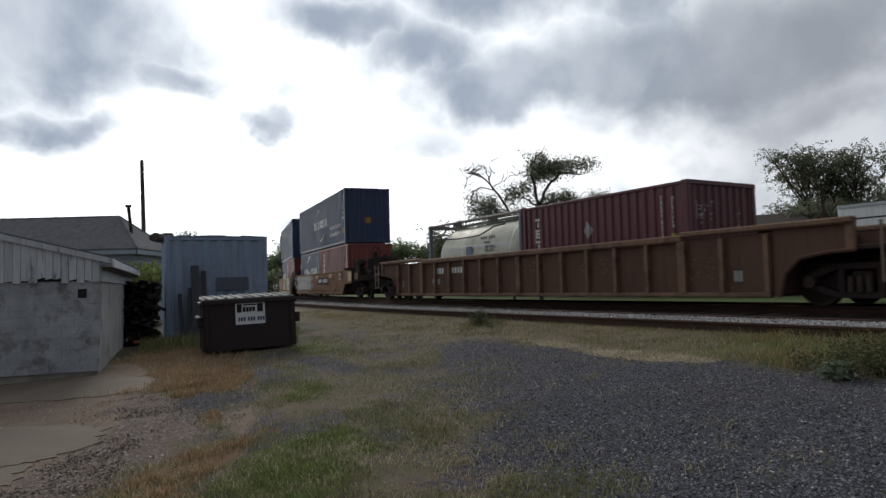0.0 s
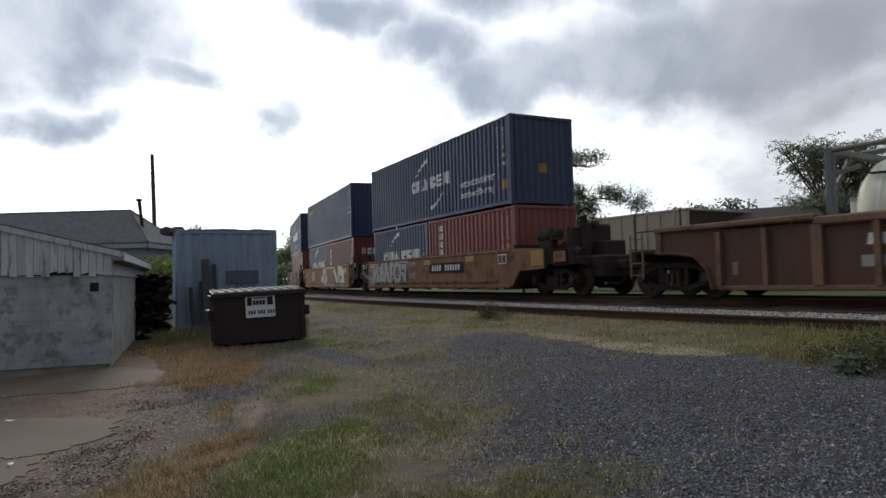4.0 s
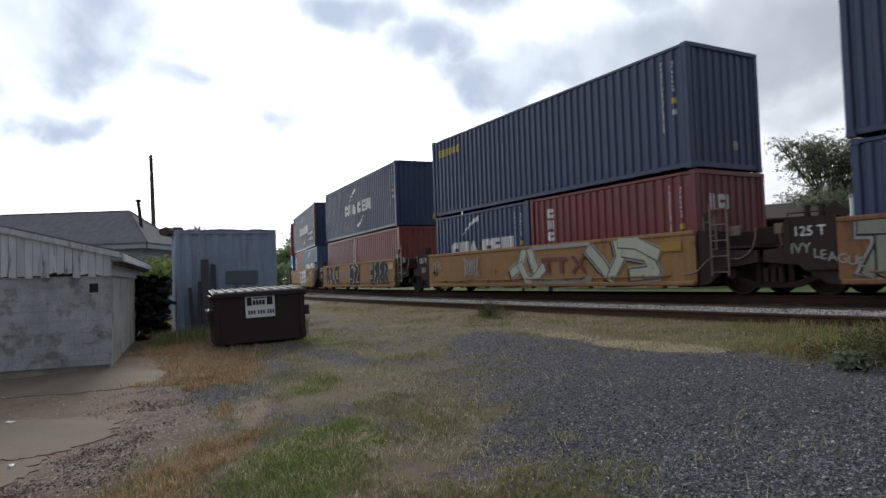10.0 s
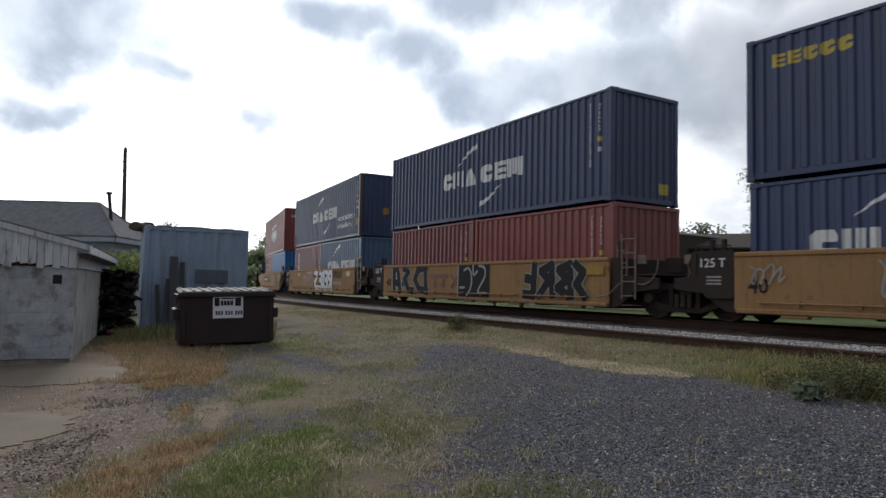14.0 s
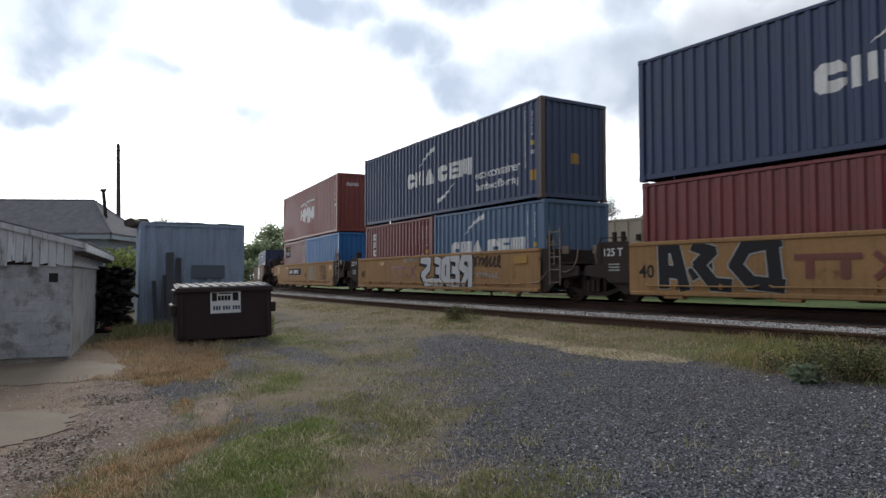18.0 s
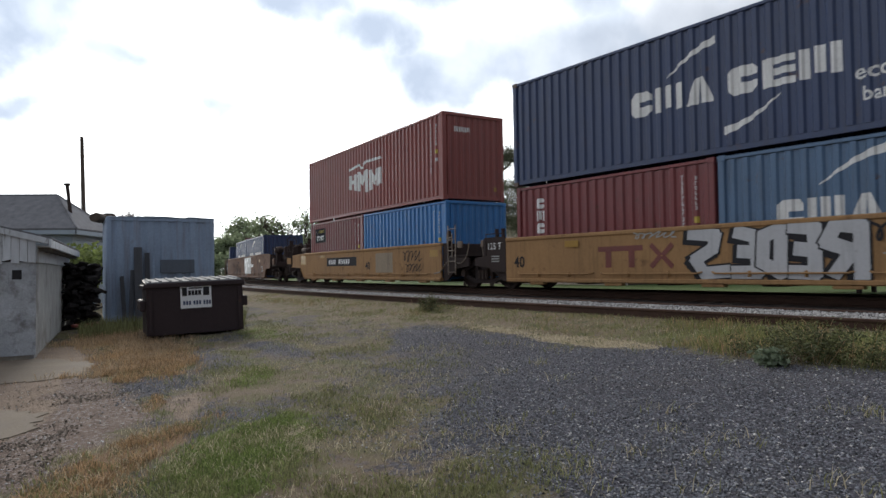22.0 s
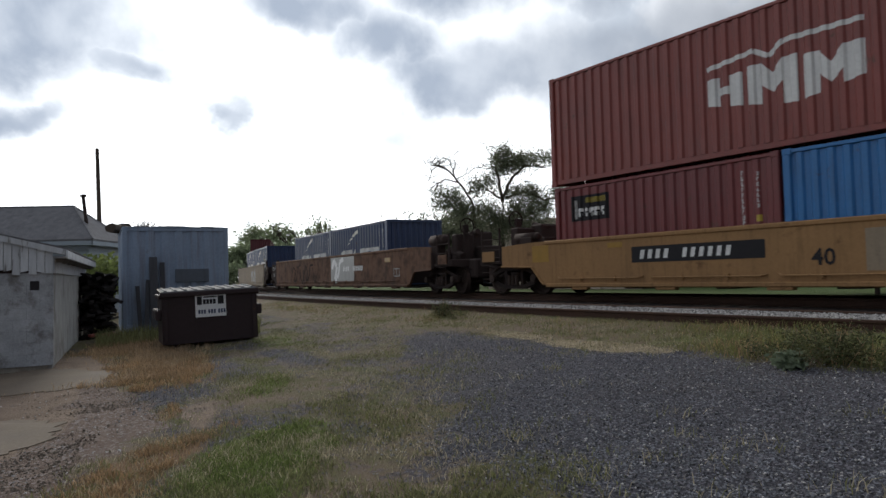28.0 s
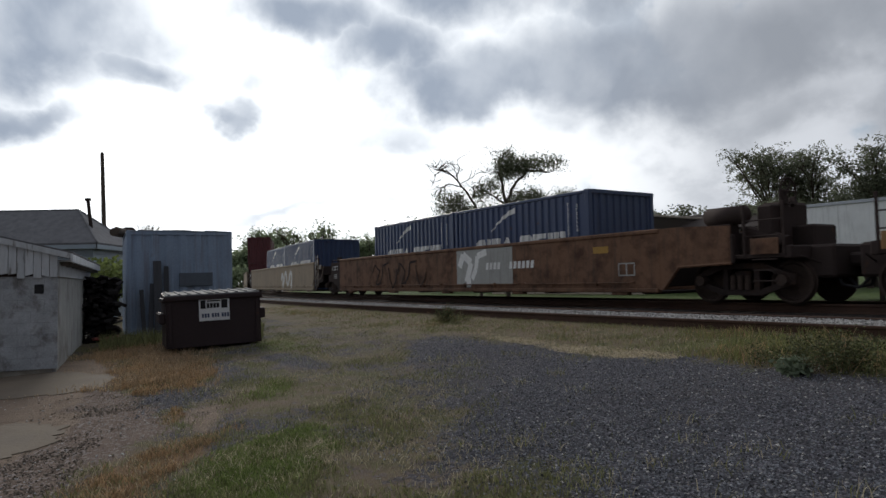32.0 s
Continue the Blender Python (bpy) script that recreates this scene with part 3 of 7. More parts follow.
def decal(polys, y, flat=False, pitch=0.278, depth=0.046, proud=0.004, out=-1):
    """Painted shapes that follow the pressed panel: convex outlines of (x, z)."""
    s = Shape()
    for k, poly in enumerate(polys):
        lift, seen = proud + (k % 40) * 4e-5, {}
        x0, x1 = min(p[0] for p in poly), max(p[0] for p in poly)
        cuts = [x0, x1] if flat else breaks(x0, x1, pitch)
        for a, b in zip(cuts, cuts[1:]):
            q = clip(list(poly), a, b)
            if q:
                ids = []
                for x, z in q:
                    e = 1e-5 if abs(x - a) < 1e-6 else -1e-5 if abs(x - b) < 1e-6 else 0
                    key = (round(x, 4), round(z, 4))
                    if key not in seen:
                        seen[key] = len(s.v)
                        s.v.append((x, y + out * lift - out * (0 if flat else corrugation(x + e, pitch, depth)), z))
                    if seen[key] not in ids:
                        ids.append(seen[key])
                if len(ids) > 2:
                    s.f.append(tuple(ids))
    return s


def rect(x, z, w, h, lean=0.0):
    return [(x, z), (x + w, z), (x + w + lean, z + h), (x + lean, z + h)]


def stroke(pts, w0, w1):
    """A tapering stroke through points as convex quads."""
    out, n = [], len(pts) - 1
    for i, ((ax, az), (bx, bz)) in enumerate(zip(pts, pts[1:])):
        l = math.hypot(bx - ax, bz - az)
        nx, nz = -(bz - az) / l, (bx - ax) / l
        a, b = (w0 + (w1 - w0) * i / n) / 2, (w0 + (w1 - w0) * (i + 1) / n) / 2
        out.append([(ax - nx * a, az - nz * a), (bx - nx * b, bz - nz * b), (bx + nx * b, bz + nz * b), (ax + nx * a, az + nz * a)])
    return out


def glyph(kind, x, z, w, h, k=0.3):
    """A plain shape in a letter's place: ring, arch, wedge, bar or block."""
    t = k * min(w, h * 0.8)
    c = 0.18 * min(w, h)
    if kind == "o":            # a block with a slot
        return [[(x + c, z), (x + w - c, z), (x + w, z + c), (x + w, z + h * 0.4), (x, z + h * 0.4), (x, z + c)], [(x, z + h * 0.6), (x + w, z + h * 0.6), (x + w, z + h - c), (x + w - c, z + h), (x + c, z + h), (x, z + h - c)], rect(x, z + h * 0.4, w * 0.45, h * 0.2)]
    if kind == "n":            # three upright bars
        b = w * 0.24
        return [rect(x, z, b, h), rect(x + (w - b) / 2, z + h * 0.12, b, h * 0.88), rect(x + w - b, z, b, h)]
    if kind == "v":            # a wedge
        return [[(x, z), (x + w * 0.44, z), (x + w * 0.5, z + h), (x + w * 0.36, z + h)], [(x + w * 0.56, z), (x + w, z), (x + w * 0.64, z + h), (x + w * 0.5, z + h)]]
    if kind == "t":            # two stacked bars
        return [rect(x, z + h * 0.7, w, h * 0.3), rect(x + w * 0.3, z, w * 0.4, h * 0.58)]
    if kind == "e":            # a block with two slots
        return [rect(x, z + h * 0.76, w, h * 0.24), rect(x, z + h * 0.38, w, h * 0.24), rect(x, z, w, h * 0.24), rect(x, z + h * 0.24, w * 0.35, h * 0.14), rect(x, z + h * 0.62, w * 0.35, h * 0.14)]
    return [rect(x, z, w, h)]


def word_blocks(x, z, h, spec, gap):
    """A brand word as plain shapes of its size: (kind, width) in turn."""
    out = []
    for kind, w in spec:
        if kind != " ":
            out.append(glyph(kind, x, z, w, h))
        x += w + gap
    return out


LINE = (("o", 0.5), ("n", 0.62), ("v", 0.58), (" ", 0.14), ("o", 0.54), ("e", 0.56), ("n", 0.64))


def line_word(x, z, h, width):
    total = sum(w for _, w in LINE) + 6 * 0.07
    k = width / total
    return word_blocks(x, z, h, [(a, w * k) for a, w in LINE], 0.07 * k)


def wave(x, z, s, flip=1):
    """The curved pennant above and below the brand word: a thin tail that swells towards its blunt end."""
    rows = []
    for i in range(13):
        t = i / 12
        rows.append((x + 1.22 * s * flip * t, z + 0.55 * s * flip * (1 - (1 - t) ** 1.7), s * (0.02 + 0.16 * t ** 0.8) / 2))
    out = []
    for (ax, az, aw), (bx, bz, bw) in zip(rows, rows[1:]):
        out.append([(ax, az - aw), (bx, bz - bw), (bx, bz + bw), (ax, az + aw)] if bx > ax else [(bx, bz - bw), (ax, az - aw), (ax, az + aw), (bx, bz + bw)])
    return [out]


def code_column(x, z, n, h=0.08, w=0.05, gap=0.03):
    """A column of small illegible marks, each a few short bars."""
    r, out = random.Random(n), []
    for i in range(n):
        y, k = z - i * (h + gap), r.randrange(4)
        out += [rect(x, y, w * (0.45 if k == 1 else 1.0), h * 0.34), rect(x + (w * 0.55 if k == 2 else 0), y + h * 0.34, w * 0.45, h * 0.36), rect(x, y + h * 0.7, w * (1.0 if k else 0.6), h * 0.3)]
    return out


def build_container(name, label, length, height, paint_, marks, group="", end_marks=(), post=None):
    """A freight container, middle of its floor at the origin, near side towards -y."""
    W = 2.438
    c = thing(name, label, "shipping container", group=group)
    L2, W2 = length / 2, W / 2
    inner = length - 0.3
    part("side_panel", panel(inner, 0.16, height - 0.1, -W2 + 0.012), paint_, c)
    part("side_panel", panel(inner, 0.16, height - 0.1, W2 - 0.012, 1), paint_, c)
    endm = mesh_of("end_panel", panel(W - 0.3, 0.16, height - 0.1, 0, -1, 0.25, 0.04), paint_)
    part("end_panel", endm, paint_, c, m=pose(L2 - 0.03, 0, 0, 0, 0, 90))
    door = Shape()
    for s in (-1, 1):
        door.box((-L2 + 0.05, s * 0.56, height / 2), (0.05, 1.08, height - 0.3), 0.01)
    part("door", door, paint_, c)
    for s in (-0.9, -0.3, 0.3, 0.9):
        part("locking_bar", Shape().cyl((-L2 + 0.0, s, 0.2), (-L2 + 0.0, s, height - 0.15), 0.018, 8), DARKSTEEL, c)
    roof = Shape()
    xs = breaks(-inner / 2, inner / 2, 0.5)
    for x in xs:
        z = height - 0.02 - corrugation(x, 0.5, 0.02)
        roof.v += [(x, -W2 + 0.03, z), (x, W2 - 0.03, z), (x, W2 - 0.03, z - 0.01), (x, -W2 + 0.03, z - 0.01)]
    for i in range(len(xs) - 1):
        for j in range(4):
            roof.f.append((i * 4 + j, i * 4 + (j + 1) % 4, i * 4 + 4 + (j + 1) % 4, i * 4 + 4 + j))
    part("roof", roof, paint_, c)
    for sx in (-1, 1):
        for sy in (-1, 1):
            part("corner_post", Shape().box((sx * (L2 - 0.075), sy * (W2 - 0.075), height / 2), (0.15, 0.15, height - 0.2), 0.02), post if post and sx > 0 else paint_, c)
            for z in (0.06, height - 0.06):
                part("corner_casting", Shape().box((sx * (L2 - 0.085), sy * (W2 - 0.08), z), (0.178, 0.162, 0.118), 0.012), post or paint_, c)
    for sy in (-1, 1):
        part("bottom_rail", Shape().box((0, sy * (W2 - 0.06), 0.105), (length - 0.3, 0.05, 0.12), 0.006), paint_, c)
        part("top_rail", Shape().box((0, sy * (W2 - 0.04), height - 0.055), (length - 0.3, 0.06, 0.07), 0.008), paint_, c)
    for sx in (-1, 1):
        part("end_rail", Shape().box((sx * (L2 - 0.07), 0, 0.105), (0.08, W - 0.3, 0.12), 0.006), paint_, c)
        part("end_header", Shape().box((sx * (L2 - 0.04), 0, height - 0.05), (0.08, W - 0.3, 0.1), 0.006), paint_, c)
    for mname, polys, material, mlabel in marks:
        for glyphs in (polys if isinstance(polys[0][0], list) else [[q] for q in polys] if mname == "brand_mark" else [polys]):
            tagged(part(mname, decal(glyphs, -W2 + 0.012), material, c, mlabel), kind="stuff" if mname == "code_column" else "")
    for mname, polys, material, mlabel in end_marks:
        for glyphs in (polys if isinstance(polys[0][0], list) else [[q] for q in polys] if mname == "brand_mark" else [polys]):
            part(mname, decal(glyphs, 0, False, 0.25, 0.04), material, c, mlabel, m=pose(L2 - 0.03, 0, 0, 0, 0, 90))
    return c


# ---------------------------------------------------------------- the train
# Every car and container has its place u along the train; the train stands at travel(t) + u.
TRAIN = []            # (thing, u, height above the rail, half length between its guide points)
WHEELS = []           # (wheelset, its pose on the truck)


def travel(t):
    w = (t - 16) / 16
    return 3.27885 * t - 8.1373 * w ** 2 - 0.6806 * w ** 3 + 2.0698 * w ** 4


def on_track(x, z, half=6.0):
    a, b = bend(x - half), bend(x + half)
    return pose(x, 13.78 + (a + b) / 2, RAIL + z, 0, 0, math.degrees(math.atan2(b - a, 2 * half)))


def rides(ob, u, z, half=6.0):
    TRAIN.append((ob, u, z, half))
    ob.matrix_basis = on_track(travel(0) + u, z, half)
    return ob


BOTTOM, TOP = 0.225, 2.838        # floors of the lower and the upper containers above the rail


def line_marks(big):
    """The white shipping-line mark: a word of plain shapes between two pennants."""
    word = line_word(-2.09, 1.14, 0.56, 4.54) if big else line_word(-1.54, 1.24, 0.46, 3.36)
    return [("brand_block", word, WHITE, "white plain shape of the brand word"), ("brand_wave", wave(-1.1, 1.86, 0.95), WHITE, "white curved pennant mark"), ("brand_wave", wave(1.35, 1.0, 0.95, -1), WHITE, "white curved pennant mark")]


def eco_words(c):
    lettering("eco_text", "eco container", 0.40, 2.63, 0.93, -1.207, WHITE, c, "white words eco container", width=2.48)
    lettering("flooring_text", "bamboo flooring", 0.35, 2.76, 0.55, -1.207, WHITE, c, "white words bamboo flooring", width=2.25)


def lettering(name, text, size, x, z, y, material, parent, label="", conform=True, width=0.0):
    """Readable words in the built-in font, laid on a near side."""
    cu = bpy.data.curves.new(name, "FONT")
    cu.body, cu.size = text, size
    cu.resolution_u = 2
    cu.offset = size * 0.014
    ob = bpy.data.objects.new(name, cu)
    me = bpy.data.meshes.new_from_object(ob)
    bpy.data.objects.remove(ob)
    bpy.data.curves.remove(cu)
    span = max(v.co.x for v in me.vertices)
    wide = width / span if width else 1.0
    polys = [[(x + me.vertices[i].co.x * wide, z + me.vertices[i].co.y) for i in p.vertices] for p in me.polygons]
    bpy.data.meshes.remove(me)
    return tagged(part(name, decal(polys, y, not conform), material, parent, label), kind="stuff")


def small_marks(L, h, yellow=False):
    m = [("code_column", code_column(L / 2 - 0.46, h - 0.42, 7, 0.075, 0.045, 0.03) + code_column(L / 2 - 0.78, h - 0.38, 15, 0.09, 0.05, 0.022), CODEW, "white column of illegible code marks"),
         ("code_plate", [rect(L / 2 - 0.49, h - 1.32, 0.1, 0.13)], GRAFY, "small yellow plate"), ("code_plate", [rect(L / 2 - 0.48, h - 1.58, 0.09, 0.12)], CODEW, "small white plate")]
    if yellow:
        m.append(("height_sign", [rect(L / 2 - 0.58, h - 2.33, 0.3, 0.3)], YPATCH, "yellow height warning sign"))
    return m


def forty(name, label, paint_, marks, u_front, yellow=False, end=(), post=None):
    L, h = 12.192, 2.87
    c = build_container(name, label, L, h, paint_, small_marks(L, h, yellow) + list(marks), "containers on the train", end, post)
    return rides(c, u_front - L / 2, TOP)


def twenty(name, label, paint_, marks, u_front, end=(), h=2.591):
    L = 6.058
    c = build_container(name, label, L, h, paint_, small_marks(L, h) + list(marks), "containers on the train", end)
    return rides(c, u_front - L / 2, BOTTOM)


def side_word(n, h=0.24, w=0.28, z=2.1, x=-2.12, kinds="onone"):
    """A brand word standing upright in plain shapes."""
    return [("brand_block", [glyph(kinds[i % len(kinds)], x, z - i * (h + 0.06), w, h, 0.34) for i in range(n)], WHITE, "white plain shape of the upright brand word")]


def low_brand(x=-1.85, width=3.95):
    """Large brand word low on a short container, with its pennant."""
    return [("brand_block", line_word(x, 1.02, 0.56, width), WHITE, "white plain shape of the brand word"), ("brand_wave", wave(x + 0.78, 1.8, 0.95), WHITE, "white curved pennant mark")]


def patch(x, z, w=0.3, h=0.3, material=None, name="label_plate"):
    return [(name, [rect(x, z, w, h)], material or YPATCH, "yellow painted patch")]


def load_train():
    # car A: a short maroon container before a tank container
    twenty("shipping_container", "short maroon container with peeling white marks, low in the well", MAROON,
           side_word(3, 0.26, 0.16, 1.95, -2.42, "tet") + [("hazard_placard", [[(-0.42, 1.7), (-0.24, 1.94), (-0.06, 1.7), (-0.24, 1.46)]], GRAFW, "worn white diamond placard"), ("brand_mark", dots(-2.4, 1.0, 0.25, 0.3, 8, 12), WHITE, "peeling white marks")], -3.84,
           end=[("brand_mark", dots(-0.85, 1.6, 0.5, 0.5, 11, 22) + dots(0.5, 1.3, 0.16, 0.6, 12, 12) + [rect(-0.9, 1.7, 0.07, 0.42)], GRAFW, "peeling white marks")])
    # unit B
    b = forty("shipping_container", "navy blue forty-foot container with white brand word and pennant", NAVY, line_marks(False), -25.57, True, patch(-0.1, 1.05))
    eco_words(b)
    twenty("shipping_container", "short rust-red container with upright white brand word", RUSTRED, side_word(6), -25.57)
    twenty("shipping_container", "short navy container with large white brand word", NAVY2, low_brand(), -31.66)
    # unit C
    forty("shipping_container", "plain navy forty-foot container with small yellow brand word", NAVY, [("brand_block", word_blocks(-5.55, 2.2, 0.26, (("e", 0.26), ("e", 0.26), ("o", 0.26), ("o", 0.26), ("o", 0.26)), 0.045), GRAFY, "yellow plain shape of the brand word")], -40.98,
          end=patch(0.25, 0.5, 0.2, 0.2, GRAFW))
    twenty("shipping_container", "short oxide-red container with upright white brand word", OXIDE, side_word(3, 0.27, 0.24, 1.95, -2.23, 'ono'), -40.98, end=[("brand_block", word_blocks(-0.75, 1.72, 0.34, (("n", 0.22), ("o", 0.24), ("b", 0.1)), 0.07), WHITE, "white plain shape of the brand word")])
    twenty("shipping_container", "short navy container with large white brand word", NAVY2, low_brand(), -47.07)
    # unit D
    forty("shipping_container", "navy blue forty-foot container with white brand word and pennant", NAVY, line_marks(True), -56.67, end=patch(0.5, 0.3, 0.4, 0.28, GRAFY))
    twenty("shipping_container", "short rust-red container with faded marks", RUSTRED, [], -56.67)
    twenty("shipping_container", "short rust-red container with faded marks", OXIDE, [], -62.76)
    # unit E
    e = forty("shipping_container", "navy blue forty-foot container with white brand word and pennant", NAVY, line_marks(True), -72.17, True, patch(-0.1, 1.05), RUSTPOST)
    eco_words(e)
    twenty("shipping_container", "short faded pale blue container with large white brand word", TEAL, low_brand(), -72.17)
    twenty("shipping_container", "short oxide-red container with upright white brand word", OXIDE, side_word(3, 0.27, 0.24, 1.95, -2.23, 'ono'), -78.26)
    # unit F
    foot = lambda x: 1.13 - 0.17 * (x + 1.48) if x < 0.35 else 0.82 + 0.2 * (x - 0.35)
    col = lambda x0, x1, z1=1.68: [(x0, foot(x0)), (x1, foot(x1)), (x1, z1), (x0, z1)]
    bold = [[col(-1.48, -1.2)], [col(-0.98, -0.7)], [rect(-1.2, 1.3, 0.22, 0.16)], [col(-0.6, -0.3, 1.74), [(-0.3, 1.74), (-0.3, 1.3), (-0.08, 1.12), (-0.08, 1.5)], [(-0.08, 1.5), (-0.08, 1.12), (0.12, 1.3), (0.12, 1.74)], col(0.12, 0.4, 1.74)],
            [col(0.5, 0.78), [(0.78, 1.68), (0.78, 1.25), (0.98, 1.05), (0.98, 1.42)], [(0.98, 1.42), (0.98, 1.05), (1.2, 1.25), (1.2, 1.68)], col(1.2, 1.55)],
            stroke([(-1.48, 1.9), (-0.45, 2.02), (-0.15, 1.84), (0.15, 2.06), (1.55, 2.04)], 0.1, 0.1)]
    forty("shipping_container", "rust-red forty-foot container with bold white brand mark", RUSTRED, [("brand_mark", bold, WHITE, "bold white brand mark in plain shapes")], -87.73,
          end=[("brand_mark", glyph("n", -0.75, 2.25, 0.17, 0.17) + glyph("n", -0.55, 2.25, 0.2, 0.17) + glyph("n", -0.32, 2.25, 0.2, 0.17), WHITE, "small white brand mark")] + patch(0.8, 0.35, 0.14, 0.14))
    twenty("shipping_container", "short bright blue container", BRIGHT, [], -87.73)
    twenty("shipping_container", "short maroon container with a small brand plate", OXIDE,
           [("brand_plate", [rect(-2.44, 1.66, 1.22, 0.64)], GRAFK, "small dark brand plate"), ("brand_flag", [rect(-1.95, 2.1, 0.66, 0.13)], GRAFY, "yellow beam on the brand plate"),
            ("brand_word", [[rect(-2.38, 1.72, 0.13, 0.48)]] + word_blocks(-2.2, 1.76, 0.22, (("o", 0.14),) * 5, 0.04), WHITE, "white word bars")], -93.82)
    # unit G, H
    for u in (-109.33, -115.42, -129.1, -135.2):
        twenty("shipping_container", "short navy container with large white brand word", NAVY2, low_brand(), u)
    # the stack behind
    twenty("shipping_container", "short maroon container at the rear", MAROON, [], -168.0)
    L = 12.192
    rides(build_container("shipping_container", "maroon forty-foot container on top of a stack", L, 2.87, MAROON, [], "containers on the train"), -168.0 - L / 2, TOP)


def tank_container():
    """A twenty-foot frame with a lying tank."""
    t = thing("tank_container", "cream tank container in a grey-tan steel frame", "tank container", group="containers on the train")
    L2, W2, h = 3.029, 1.219, 2.591
    prof = [(-2.85, 0.05), (-2.82, 0.45), (-2.7, 0.8), (-2.5, 1.0), (-2.25, 1.09), (2.25, 1.09), (2.5, 1.0), (2.7, 0.8), (2.82, 0.45), (2.85, 0.05)]
    part("tank", Shape().lathe(prof, "x", 32, (0, 0, 1.36)), TANKW, t, smooth=True)
    for sx in (-1, 1):
        for sy in (-1, 1):
            part("corner_post", Shape().box((sx * (L2 - 0.07), sy * (W2 - 0.07), h / 2), (0.14, 0.14, h), 0.015), TANKPOST, t)
            part("end_brace", Shape().cyl((sx * (L2 - 0.07), sy * (W2 - 0.1), h - 0.5), (sx * (L2 - 0.35), sy * 0.65, h - 0.35), 0.04, 8), TANKFRAME, t)
            part("end_brace", Shape().cyl((sx * (L2 - 0.07), sy * (W2 - 0.1), h - 0.9), (sx * (L2 - 0.1), sy * 0.5, h - 0.15), 0.04, 8), TANKFRAME, t)
        part("end_beam", Shape().box((sx * (L2 - 0.07), 0, h - 0.08), (0.12, 2.2, 0.14), 0.012), TANKFRAME, t)
        part("end_beam", Shape().box((sx * (L2 - 0.07), 0, 0.1), (0.14, 2.2, 0.16), 0.012), TANKFRAME, t)
    for sy in (-1, 1):
        part("top_rail", Shape().cyl((-L2 + 0.1, sy * (W2 - 0.06), h - 0.06), (L2 - 0.1, sy * (W2 - 0.06), h - 0.06), 0.05, 8), TANKFRAME, t)
        part("bottom_rail", Shape().box((0, sy * (W2 - 0.06), 0.12), (5.8, 0.1, 0.18), 0.012), TANKFRAME, t)
        for x in (-1.2, 1.1):
            part("rail_bracket", Shape().box((x, sy * 0.98, h - 0.14), (0.22, 0.28, 0.2), 0.02), TANKFRAME, t)
    part("walkway", Shape().box((0, -0.2, h - 0.06), (5.5, 0.5, 0.04), 0.01), STAINLESS, t)
    for x in (-2.2, -0.75, 0.75, 2.2):
        part("band", Shape().lathe([(x - 0.02, 1.09), (x - 0.02, 1.098), (x + 0.02, 1.098), (x + 0.02, 1.09)], "x", 32, (0, 0, 1.36)), WHITE, t, smooth=True)
    part("hose", Shape().tube([(-2.4, -0.9, 2.05), (-1.2, -0.98, 1.98), (0.2, -0.96, 2.0), (0.9, -0.8, 2.25), (1.4, -0.7, 2.3)], 0.025), GRAFK, t)
    part("code_column", decal([rect(0.55 + i * 0.1, 1.83, 0.065, 0.09) for i in range(9) if i not in (4,)] + [rect(0.75 + i * 0.09, 1.69, 0.06, 0.07) for i in range(4)] + [rect(0.75 + (i % 2) * 0.34, 1.58 - i // 2 * 0.05, 0.3 - 0.05 * (i % 3), 0.02) for i in range(8)], -1.105, True), GRAFK, t, "black bars in place of the tank number")
    part("plate", decal([rect(-0.45, 1.3, 0.42, 0.34)], -1.105, True), TEAL, t, "pale blue plate on the tank")
    part("reflector_strip", Shape().box((0.0, -1.075, 1.62), (3.6, 0.012, 0.1), 0.003), WHITE, t, "pale strip along the tank")
    return rides(t, -9.9 - 3.03, BOTTOM)


